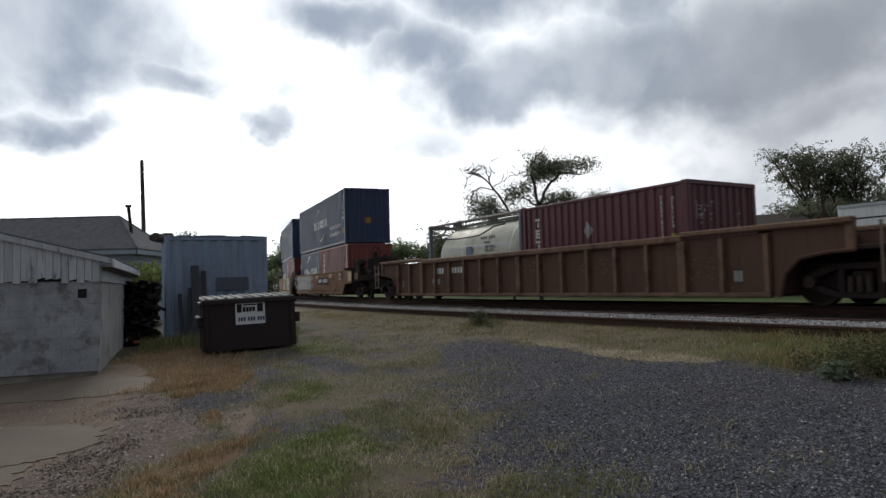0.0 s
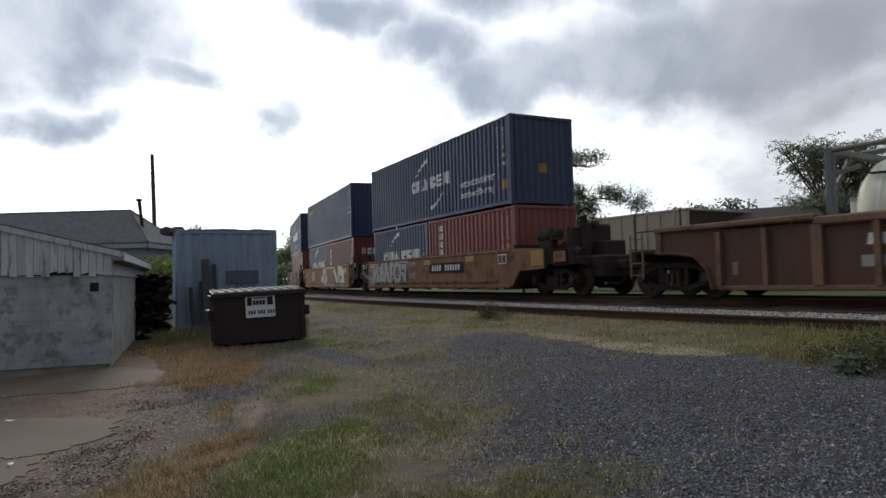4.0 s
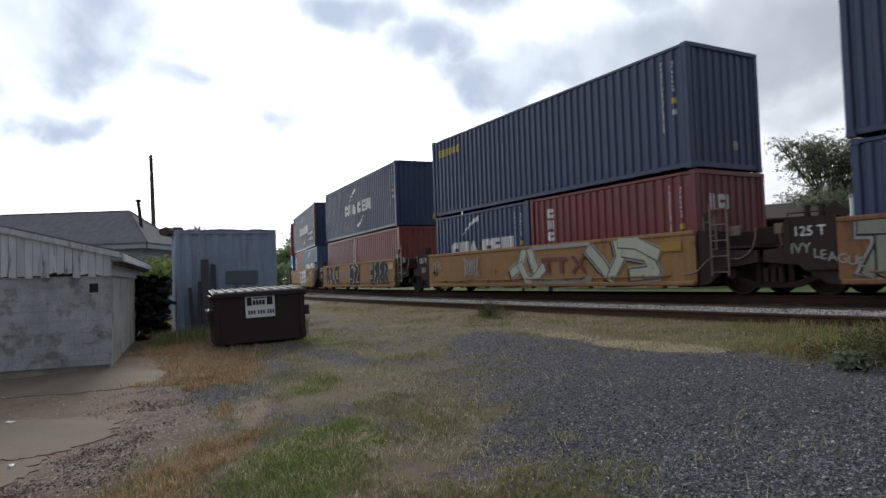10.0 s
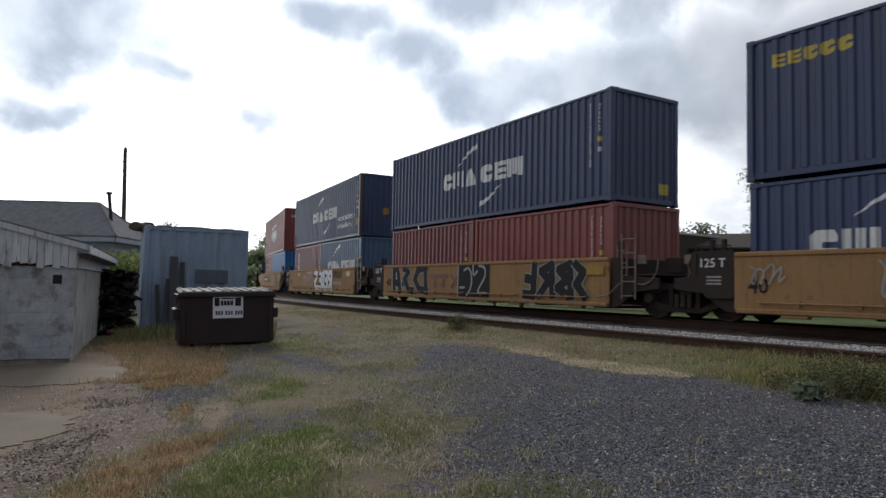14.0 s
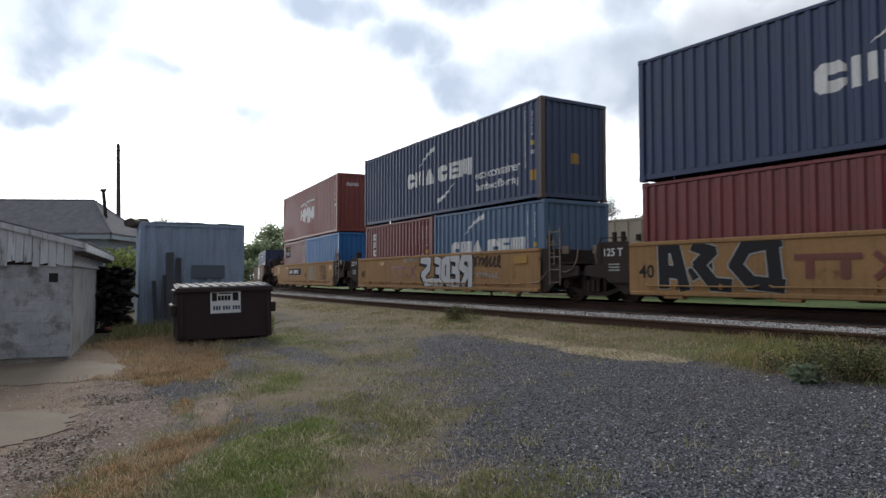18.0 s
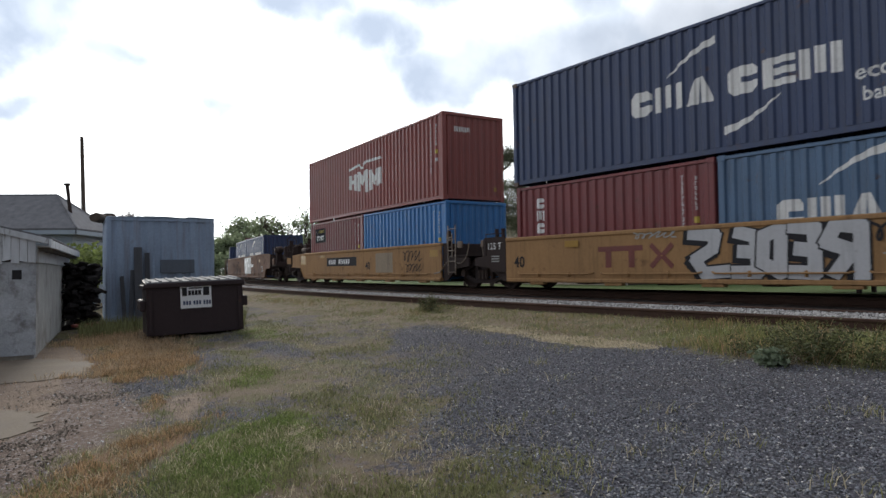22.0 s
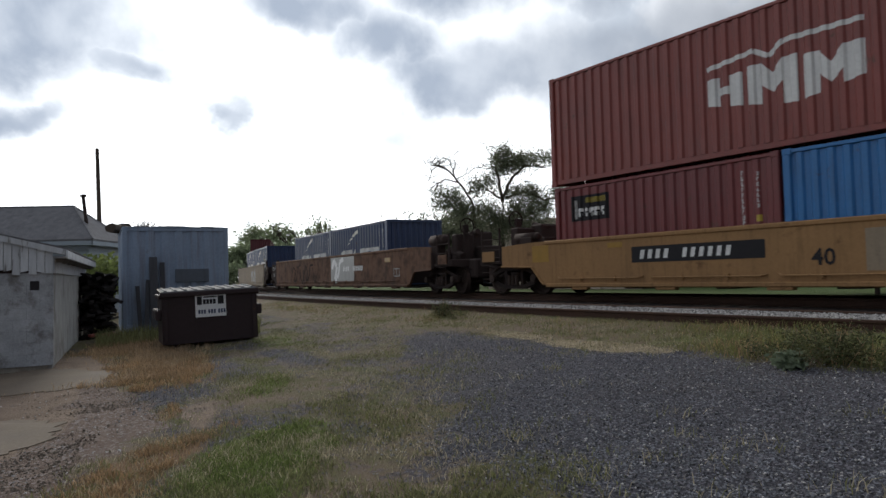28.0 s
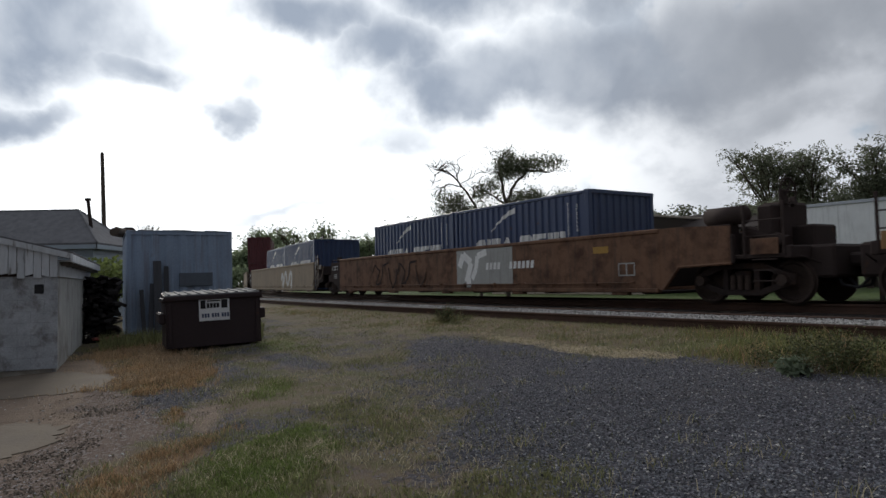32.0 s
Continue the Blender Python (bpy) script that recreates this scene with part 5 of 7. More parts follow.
WILD_RIGHT = [[[(0.02, 0.82), (0.2, 0.45), (0.34, 0.05)]], [[(0.34, 0.05), (0.5, 0.6), (0.46, 0.95)]], [[(0.56, 0.72), (0.86, 0.6), (0.96, 0.2), (0.66, 0.16)]], [[(0.5, 0.95), (0.72, 0.9), (0.98, 0.62)]]]
BLACK_PIECE = [[[(0.0, 0.05), (0.09, 0.92), (0.2, 0.9), (0.19, 0.1)], [(0.05, 0.36), (0.2, 0.4)]], [[(0.29, 0.92), (0.28, 0.5), (0.40, 0.34)]], [[(0.58, 0.92), (0.44, 0.78), (0.55, 0.52), (0.42, 0.12), (0.3, 0.1)]], [[(0.66, 0.95), (0.9, 0.84), (0.98, 0.5), (0.86, 0.16), (0.64, 0.1)], [(0.7, 0.85), (0.68, 0.3)]]]
HOOKS = [[[(0.02, 0.9), (0.04, 0.1), (0.2, 0.12)], [(0.04, 0.5), (0.16, 0.55)]], [[(0.28, 0.1), (0.3, 0.9), (0.46, 0.74), (0.34, 0.5), (0.5, 0.08)]], [[(0.58, 0.08), (0.6, 0.9), (0.76, 0.76), (0.64, 0.52), (0.78, 0.3), (0.62, 0.1)]], [[(0.98, 0.92), (0.86, 0.7), (0.96, 0.4), (0.84, 0.08)]]]
SILVER_PIECE = [[[(0.25, 0.92), (0.08, 0.86), (0.1, 0.6), (0.22, 0.38), (0.16, 0.1), (0.01, 0.14)]], [[(0.42, 0.9), (0.31, 0.8), (0.3, 0.12), (0.44, 0.12)], [(0.31, 0.5), (0.4, 0.52)]], [[(0.47, 0.92), (0.48, 0.1), (0.58, 0.3), (0.57, 0.8), (0.47, 0.92)]],
                [[(0.76, 0.95), (0.64, 0.9), (0.64, 0.1), (0.76, 0.12)], [(0.64, 0.5), (0.73, 0.54)]], [[(0.82, 0.06), (0.82, 0.88), (0.94, 0.95), (0.99, 0.64), (0.86, 0.48), (0.95, 0.06)]]]


def dark_block(x):
    """A black sprayed block with two white curled forms in it."""
    return [("graffiti_block", [rect(x, 0.32, 1.75, 1.07)], GRAFK, "black sprayed block"), ("graffiti_frame", [rect(x - 0.06, 0.32, 0.06, 1.07)], GRAFW, "pale sprayed edge"),
            ("graffiti", [o for q in ([(x + 0.1, 0.62), (x + 0.36, 0.62)], [(x + 0.34, 1.18), (x + 0.6, 1.24), (x + 0.78, 1.0), (x + 0.74, 0.62), (x + 0.5, 0.38)], [(x + 0.86, 1.36), (x + 0.9, 1.02), (x + 1.1, 1.14)], [(x + 1.2, 1.3), (x + 1.5, 1.24), (x + 1.52, 0.95), (x + 1.15, 0.5), (x + 1.62, 0.46)]) for o in ribbon(q, 0.075)], GRAFW, "pale sprayed curls")]


def flank(x, z=1.12, w=0.6, h=0.2):
    return [("clean_patch", [rect(x, z, w, h)], YPATCH, "cleaner yellow patch")]


def build_train():
    b = well_unit("dirty yellow articulated well car unit with graffiti and a number panel", -31.66, "coupled", "sprayed", DULLRED,
                  piece(-5.9, 0.34, 4.2, 1.05, GREEN_PIECE, 0.235, 0.042, PALEGREEN, GRAFK, GRAFW, RUSTPOST) + thin_lines(-1.55, 1.0, 0.75, 0.3, 4, 12) + thin_lines(-1.5, 0.55, 0.7, 0.3, 4, 13) + number_art(0.5) + flank(0.0, 1.1) + flank(3.4, 1.12)
                  + [("data_panel", [rect(5.55, 0.98, 0.5, 0.3)], WHITE, "white data panel"), ("data_panel_inner", [rect(5.58, 1.01, 0.2, 0.24), rect(5.81, 1.01, 0.21, 0.24)], BROWNCAR, "panel cells")])
    c = well_unit("dirty yellow articulated well car unit with large pale graffiti", -47.07, "joint", "plated", YELLOW,
                  piece(-0.75, 0.33, 1.6, 1.03, WILD_LEFT, 0.25, 0.035, PALESPRAY, RUSTPOST, GRAFW, GRAFK) + piece(2.8, 0.33, 2.4, 1.03, WILD_RIGHT, 0.27, 0.035, PALESPRAY, RUSTPOST, GRAFW, GRAFK) + [("graffiti_base", [rect(0.5, 0.31, 2.4, 0.16)], PALEGREEN, "pale sprayed base"), ("graffiti_crest", [rect(0.3, 1.28, 2.6, 0.1)], GRAFW, "pale sprayed crest")]
                  + owner_mark(0.8, 0.58, 0.78) + flank(5.3, 1.0, 0.6, 0.22) + thin_lines(-3.6, 0.5, 1.0, 0.75, 6, 24, 0.04) + thin_lines(-3.5, 0.6, 0.9, 0.6, 5, 27, 0.04) + thin_lines(-5.9, 0.75, 0.7, 0.45, 4, 25, 0.03))
    d = well_unit("dirty yellow articulated well car unit with black graffiti", -62.76, "joint", "plated", YELLOW,
                  piece(-5.3, 0.36, 2.7, 1.02, BLACK_PIECE, 0.27, 0.032, GRAFK, GRAFW, flip=True) + owner_mark(-2.4, 0.6, 0.78) + dark_block(-0.55) + piece(2.9, 0.34, 2.6, 1.04, HOOKS, 0.26, 0.032, GRAFK, GRAFW, flip=True) + flank(5.5, 1.0, 0.6, 0.22))
    e = well_unit("yellow articulated well car unit with bold white graffiti and red mark", -78.26, "joint", "plated", YELLOW,
                  owner_mark(-2.95, 0.58, 0.85) + piece(-0.5, 0.34, 3.3, 1.0, SILVER_PIECE, 0.255, 0.036, SILVER, GRAFK, None, GRAFK, flip=True) + thin_lines(2.95, 0.9, 1.5, 0.42, 7, 45, 0.05, GRAFK) + thin_lines(3.1, 0.62, 1.2, 0.16, 7, 44, 0.03) + thin_lines(-1.9, 1.2, 1.1, 0.15, 6, 46, 0.025) + flank(5.1, 1.02, 0.6, 0.22) + flank(-4.0, 1.1, 0.45, 0.16))
    f = well_unit("yellow articulated well car unit with a dark number panel", -93.82, "joint", "coupled", YELLOW,
                  number_art(-3.4, 3.15) + [("paint_patch", [rect(1.5, 0.5, 1.4, 0.72)], TANCAR, "pale repainted patch")] + thin_lines(3.7, 0.85, 1.3, 0.45, 5, 51, 0.035, GRAFK) + thin_lines(3.9, 0.5, 1.1, 0.3, 5, 52, 0.03, GRAFK) + flank(5.55, 1.0, 0.5, 0.22) + flank(-4.1, 1.15, 0.45, 0.12))
    for unit, x in ((c, -5.95), (d, -5.95), (e, -5.9), (f, 0.6)):
        lettering("size_mark", "40", 0.42, x, 0.62, -1.43, GRAFK, unit, "dark size number", False)
    well_unit("rusty brown long well car with pale graffiti", -115.7, "coupled", "plated", BROWNCAR,
              [("paint_patch", [rect(0.7, 0.45, 2.9, 1.1)], GRAFW, "faded grey sprayed panel")] + tag(0.8, 0.4, 1.5, 1.1, 2, 63, WHITE, GRAFW, thick=0.3) + [("number_bar", plate_number(2.3, 0.88, 4) + plate_number(3.45, 0.88, 6), WHITE, "white bar in place of a figure"), ("data_panel", [rect(7.6, 0.6, 0.5, 0.3)], GRAFW, "data panel"),
               ("data_panel_inner", [rect(7.63, 0.63, 0.2, 0.24), rect(7.87, 0.63, 0.2, 0.24)], BROWNCAR, "panel cells"), ("clean_patch", [rect(6.8, 1.15, 0.5, 0.16)], YPATCH, "yellow patch")]
              + tag(-5.5, 0.35, 4.2, 0.95, 6, 62, DARKSTEEL, BROWNCAR, thick=0.1), L=17.6, zt=1.6)
    well_unit("dull tan long well car with faded graffiti", -137.0, "joint", "plated", TANCAR, tag(1.5, 0.4, 3.0, 0.9, 4, 71, GRAFW, TANCAR), L=18.6, zt=1.6)
    well_unit("dull tan long well car without a load", -158.4, "joint", "joint", TANCAR, L=17.6, zt=1.6)
    well_unit("dirty yellow well car under a maroon stack", -174.1, "joint", "coupled", YELLOW)


def ribbed_car():
    """The old ribbed well car with the tank container."""
    car = thing("ribbed_well_car", "rusty brown well car with ribbed sides and a heavy top chord", "railway well car", group="train cars")
    for sy in (-1, 1):
        part("side_sill", Shape().box((0, sy * 1.36, 0.82), (16.6, 0.04, 1.24), 0.01), RIBPANEL, car)
        part("top_chord", Shape().box((0, sy * 1.42, 1.46), (12.3, 0.2, 0.16), 0.03), DUSTYRIB, car)
        part("bottom_chord", Shape().box((0, sy * 1.4, 0.23), (16.4, 0.14, 0.1), 0.02), DUSTYRIB, car)
        for s in (-1, 1):
            part("end_chord", Shape().box((s * 7.95, sy * 1.42, 1.54), (3.7, 0.2, 0.12), 0.03), DUSTYRIB, car)
            o = [(s * 8.25, 0.2), (s * 8.25, 1.5), (s * 9.8, 1.5), (s * 9.8, 1.0), (s * 9.3, 0.98), (s * 8.75, 0.9), (s * 8.45, 0.6), (s * 8.35, 0.2)]
            part("end_side", Shape().prism(o, sy * 1.38 - 0.02, sy * 1.38 + 0.02), RIBPANEL, car)
            part("wheel_arch", Shape().tube([(s * 8.36, sy * 1.42, 0.2), (s * 8.47, sy * 1.42, 0.62), (s * 8.78, sy * 1.42, 0.92), (s * 9.3, sy * 1.42, 1.0), (s * 9.8, sy * 1.42, 1.02)], 0.045), RIBPANEL, car)
            part("end_post", Shape().box((s * 9.72, sy * 1.4, 1.3), (0.16, 0.12, 0.6), 0.02), DUSTYRIB, car)
        for i in range(17):
            x = -8.15 + i * 1.019
            w = 0.2 if i in (2, 8, 14) else 0.1
            part("side_rib", Shape().prism([(x - w / 2, 0.28), (x + w / 2, 0.28), (x + w / 2, 1.4), (x - w / 2, 1.4)], sy * 1.36, sy * (1.5 if i not in (8,) else 1.47)), DUSTYRIB, car)
    for i in range(7):
        part("floor_beam", Shape().box((-7.5 + i * 2.5, 0, 0.2), (0.4, 2.6, 0.06), 0.01), DARKSTEEL, car)
    for s in (-1, 1):
        part("end_bulkhead", Shape().box((s * 8.3, 0, 0.85), (0.14, 2.7, 1.2), 0.02), RIBPANEL, car)
        part("platform", Shape().box((s * 9.4, 0, 1.06), (2.3, 2.7, 0.08), 0.012), BLACKSTEEL, car)
        part("centre_beam", Shape().box((s * 9.8, 0, 0.82), (2.6, 0.6, 0.36), 0.03), BLACKSTEEL, car)
        part("coupler", Shape().box((s * 11.3, 0, 0.82), (0.8, 0.3, 0.26), 0.06).box((s * 11.65, 0.06, 0.82), (0.3, 0.36, 0.3), 0.08), DARKSTEEL, car)
        part("end_sill", Shape().box((s * 10.6, 0, 1.0), (0.18, 2.7, 0.3), 0.02), RIBPANEL, car)
        for k in (9.2, 10.5):
            part("hand_post", Shape().cyl((s * k, -1.3, 1.1), (s * k, -1.3, 2.0), 0.022, 8), BLACKSTEEL, car)
        part("hand_rail", Shape().cyl((s * 9.2, -1.3, 1.55), (s * 10.5, -1.3, 1.55), 0.016, 6), BLACKSTEEL, car)
        ladder(car, s * 10.4, 0.45, 1.5, -1.4, 4, 0.36)
        build_truck(car, s * 9.65)
    side_art(car, -1.383, [("number_bar", plate_number(-5.3, 0.98, 4) + plate_number(-4.2, 0.98, 6), WHITE, "white bar in place of a figure"),
                           ("faded_mark", [rect(-5.4, 0.6, 0.55, 0.2)], GRAFW, "faded mark"), ("placard", [rect(7.35, 0.5, 0.2, 0.22)], GRAFW, "pale placard"), ("placard", [rect(-7.9, 0.5, 0.12, 0.26)], TANCAR, "small worn placard"),
                           ("faded_mark", dots(2.3, 0.75, 1.9, 0.4, 3, 26) + dots(6.0, 0.5, 0.9, 0.5, 4, 26) + dots(0.5, 0.85, 0.8, 0.3, 5, 14)[:14], DUSTYRIB, "faded mark")])
    return rides(car, -9.9, 0.0)


load_train()
tank_container()
ribbed_car()
build_train()


# ---------------------------------------------------------------- dumpster, storage box and buildings
BLOCK = mat("whitewashed_block", (0.385, 0.405, 0.43), 0.9, var=0.25, scale=3.5, col2=(0.23, 0.23, 0.23), patch=(0.5, 0.6), patch_scale=2.6, rand=0.05, bump=0.5, world=True)
PLASTER = mat("grey_plaster", (0.38, 0.385, 0.375), 0.9, var=0.2, col2=(0.2, 0.19, 0.17), patch=(0.5, 0.7), streak=0.3, bump=0.3, world=True)
BOARD = mat("peeling_white_board", (0.56, 0.59, 0.62), 0.8, var=0.15, col2=(0.16, 0.15, 0.14), patch=(0.56, 0.66), patch_scale=1.2, stretch=(7.0, 7.0, 0.9), rand=0.12, bump=0.4, world=True)
SHINGLE = mat("grey_asphalt_shingle", (0.17, 0.17, 0.18), 0.95, var=0.25, scale=4, fine=60, rand=0.1, bump=0.4, spec=0.04)
SIDING = mat("pale_blue_grey_siding", (0.36, 0.42, 0.48), 0.7, var=0.1, rand=0.04)
BOXBLUE = paint("faded_blue_box_paint", (0.27, 0.345, 0.46), rough=0.6, streak=0.45, streak_col=(0.16, 0.10, 0.07), col2=(0.20, 0.17, 0.15), patch=(0.62, 0.75), patch_scale=1.0)
DUMPSTER = paint("dark_brown_dumpster_paint", (0.040, 0.027, 0.029), rough=0.6, streak=0.25, spec=0.25)
LID = mat("grey_plastic_lid", (0.19, 0.195, 0.20), 0.8, var=0.3, col2=(0.12, 0.12, 0.12), patch=(0.45, 0.65), spec=0.25)
# near black: the shade of the shed-box gap is put into this colour
SHADEBOARD = mat("shade_dark_rotten_board", (0.034, 0.031, 0.031), 0.95, var=0.3, spec=0.1)
SIGNW = mat("white_sign_sheet", (0.75, 0.76, 0.77), 0.5, var=0.06)
POLEWOOD = mat("weathered_pole_wood", (0.085, 0.065, 0.05), 0.9, var=0.3, stretch=(4, 4, 0.3))
BARK = mat("grey_brown_bark", (0.075, 0.06, 0.047), 0.95, var=0.3, scale=6, stretch=(2, 2, 0.5), bump=0.5)
LEAF = mat("dull_green_leaf", (0.16, 0.175, 0.115), 0.75, var=0.2, islands=0.5, thin=0.5)
LEAF2 = mat("yellow_green_leaf", (0.17, 0.21, 0.07), 0.7, var=0.2, islands=0.4, thin=0.45)
# leaf green lightened so that its colour carries the distance haze
FARLEAF = mat("haze_paled_far_leaf", (0.25, 0.30, 0.18), 0.8, var=0.2, islands=0.35, thin=0.55)
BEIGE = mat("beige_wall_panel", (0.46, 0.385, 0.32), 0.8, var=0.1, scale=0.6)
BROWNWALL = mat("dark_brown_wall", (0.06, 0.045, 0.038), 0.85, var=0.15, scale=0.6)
ROOFBROWN = mat("dark_brown_shingle", (0.043, 0.032, 0.029), 0.95, var=0.2, scale=2)
TRAILER = mat("white_trailer_skin", (0.80, 0.81, 0.82), 0.5, var=0.08, streak=0.2)
APRON = mat("tan_worn_concrete", (0.132, 0.105, 0.078), 0.92, var=0.24, scale=1.5, col2=(0.125, 0.098, 0.074), patch=(0.42, 0.68), patch_scale=1.1, bump=0.5, world=True)
CONCRETE = mat("worn_concrete", (0.30, 0.28, 0.24), 0.9, var=0.2, col2=(0.2, 0.17, 0.13), patch=(0.5, 0.65))
PLANK = mat("dark_slate_grey_plank", (0.06, 0.062, 0.07), 0.9, var=0.3, stretch=(4, 4, 0.4), rand=0.3)
GREYWOOD = mat("grey_old_wood", (0.17, 0.16, 0.15), 0.9, var=0.3, stretch=(4, 4, 0.4), rand=0.2)


def polar(deg, dist):
    a = radians(deg)
    return -math.cos(a) * dist, math.sin(a) * dist


def facing(deg, dist, turn=0.0, z=None):
    """A pose on the ground whose -y side looks back at the standing place."""
    x, y = polar(deg, dist)
    return pose(x, y, ground_z(x, y) if z is None else z, 0, 0, 90 - deg + turn)


def dumpster():
    d = thing("dumpster", "dark brown steel dumpster with pale lids and a white sign", "dumpster", facing(17.45, 14.25, 7) @ pose(0, 0, 0, 0, -1.6, 0))
    W, D, H = 1.74, 1.25, 1.08
    o = [(-0.60, 0.06), (0.62, 0.06), (0.62, H + 0.02), (-0.62, H - 0.06)]
    body = Shape()
    n = len(o)
    for x in (-W / 2, W / 2):
        body.v += [(x, y, z) for y, z in o]
    body.f += [tuple(range(n)), tuple(range(n, 2 * n))] + [(i, (i + 1) % n, n + (i + 1) % n, n + i) for i in range(n)]
    part("body", body, DUMPSTER, d)
    part("rim", Shape().box((0, -0.63, H - 0.09), (W + 0.06, 0.07, 0.09), 0.012), DUMPSTER, d)
    for k in (-0.8, 0.8):
        part("front_rib", Shape().box((k, -0.625, 0.5), (0.06, 0.03, 0.8), 0.008), DUMPSTER, d)
    for s in (-1, 1):
        part("lift_pocket", Shape().box((s * (W / 2 + 0.05), -0.05, 0.62), (0.11, 1.0, 0.2), 0.02), DUMPSTER, d)
        part("side_rib", Shape().box((s * (W / 2 + 0.02), 0, H - 0.12), (0.06, 1.2, 0.08), 0.012), DUMPSTER, d)
        part("skid", Shape().box((s * 0.6, 0.05, 0.03), (0.12, 1.0, 0.07), 0.01), DARKSTEEL, d)
        lid = part("lid", Shape().box((s * W / 4, 0.0, 0), (W / 2 - 0.03, 1.26, 0.04), 0.012), LID, d, m=pose(0, 0, H - 0.02, 2.2))
        for k in range(5):
            part("lid_rib", Shape().box((s * W / 4 - 0.36 + k * 0.18, 0, 0.03), (0.05, 1.15, 0.02), 0.008), LID, lid)
    sign = part("sign", Shape().box((-0.02, 0, 0), (0.56, 0.008, 0.43), 0.002), SIGNW, d, "white sign with black word shapes", m=pose(0.02, -0.63, 0.75))
    part("sign_word", decal([rect(-0.27, 0.02, 0.09, 0.16), rect(-0.16, 0.03, 0.05, 0.09), rect(-0.1, 0.03, 0.05, 0.09), rect(-0.04, 0.03, 0.05, 0.09), rect(0.02, 0.03, 0.05, 0.09), rect(0.11, 0.02, 0.11, 0.16), rect(-0.15, 0.15, 0.24, 0.025)], -0.004, True), GRAFK, sign, "black brand word in plain blocks")
    tagged(part("number_bars", decal([rect(-0.25 + i * 0.05 + (0.03 if i > 2 else 0) + (0.03 if i > 5 else 0), -0.15, 0.035, 0.075) for i in range(9)], -0.004, True), NAVY, sign, "blue bars in place of a number"), kind="stuff")


def storage_box():
    m = pose(-18.715, 5.083, 0.25, 0, 0, 80.7)
    b = thing("storage_box", "faded blue corrugated steel storage box with junk on its roof", "storage container", m)
    W, D, H = 2.67, 3.0, 2.735
    part("front_panel", panel(W - 0.2, 0.0, H - 0.08, 0.012, -1, 0.36, 0.03), BOXBLUE, b)
    side = mesh_of("side_panel", panel(D - 0.2, -0.06, H - 0.08, 0.012, -1, 0.36, 0.03), BOXBLUE)
    part("side_panel", side, BOXBLUE, b, m=pose(-W / 2, D / 2, 0, 0, 0, -90))
    part("side_panel", side, BOXBLUE, b, m=pose(W / 2, D / 2, 0, 0, 0, 90))
    part("back_panel", Shape().box((0, D - 0.03, H / 2), (W - 0.1, 0.04, H - 0.2), 0.01), BOXBLUE, b)
    part("roof", Shape().box((0, D / 2, H - 0.03), (W, D, 0.05), 0.01), BOXBLUE, b)
    for sx in (-1, 1):
        for y in (0.06, D - 0.06):
            part("corner_post", Shape().box((sx * (W / 2 - 0.06), y, H / 2), (0.12, 0.12, H - 0.01), 0.015), BOXBLUE, b)
    part("top_rail", Shape().box((0, 0.03, H - 0.06), (W - 0.2, 0.06, 0.11), 0.01), BOXBLUE, b)
    part("bottom_rail", Shape().box((0, 0.03, 0.08), (W - 0.2, 0.06, 0.15), 0.01), BOXBLUE, b)
    # thin dark blue rectangle set on the front panel
    part("vent_panel", Shape().box((0.38, -0.012, 1.42), (0.86, 0.03, 0.36), 0.01), TANKPOST, b, "dark blue panel patch")
    zt = (m @ Vector((0, 0, H))).z
    r = random.Random(4)
    # junk on the roof: rolled pipes at the left, loose boards along the front
    for i, (x, y, z, rad, ln) in enumerate(((-1.42, 1.7, 0.10, 0.11, 0.6), (-1.3, 2.1, 0.10, 0.11, 0.7), (-1.5, 2.5, 0.12, 0.12, 0.65), (-1.05, 1.5, 0.06, 0.06, 1.0))):
        lg = Shape().cyl((-ln / 2, 0, 0), (ln / 2, 0, 0), rad, 12, rad * 0.9)
        solo("old_log", lg, POLEWOOD, "dark rotten log lying on the storage box", "log", m @ pose(x, y, H + z - 0.01, 0, 0, 80 + r.uniform(-25, 25)), group="logs on the box")
    solo("tarp_bundle", Shape().box((0, 0, 0.14), (0.34, 0.5, 0.28), 0.09), DARKSTEEL, "dark bundled tarp on the storage box corner", "bundle", m @ pose(-1.2, 2.72, H, 0, 0, 12))
    for i in range(7):
        x = -0.9 + i * 0.34
        solo("loose_board", Shape().box((0, 0, 0.02), (r.uniform(0.25, 0.6), 0.12, 0.03), 0.005), GREYWOOD, "weathered grey board on the storage box roof", "board",
             m @ pose(x, r.uniform(0.1, 0.5), H - 0.004, 0, 0, r.uniform(-30, 30)), group="boards on the box")
    brush = Shape()
    for _ in range(46):
        a = Vector((r.gauss(0, 0.14), r.gauss(0, 0.1), 0))
        c = a + Vector((r.gauss(0, 0.18), r.gauss(0, 0.1), r.uniform(0.06, 0.26)))
        brush.cyl(a, c, 0.008, 4, 0.003, cap=False)
        for _ in range(3):
            q, u = a.lerp(c, r.uniform(0.4, 1)), Vector((r.uniform(-1, 1), r.uniform(-1, 1), r.uniform(-0.5, 1))) * 0.035
            n = len(brush.v)
            brush.v += [tuple(q), tuple(q + u + Vector((0.012, 0, 0))), tuple(q + u * 2), tuple(q + u - Vector((0.012, 0, 0)))]
            brush.f.append((n, n + 1, n + 2, n + 3))
    solo("brush_pile", brush, POLEWOOD, "small heap of dry brush on the storage box", "brush", m @ pose(-0.72, 1.1, H - 0.006))
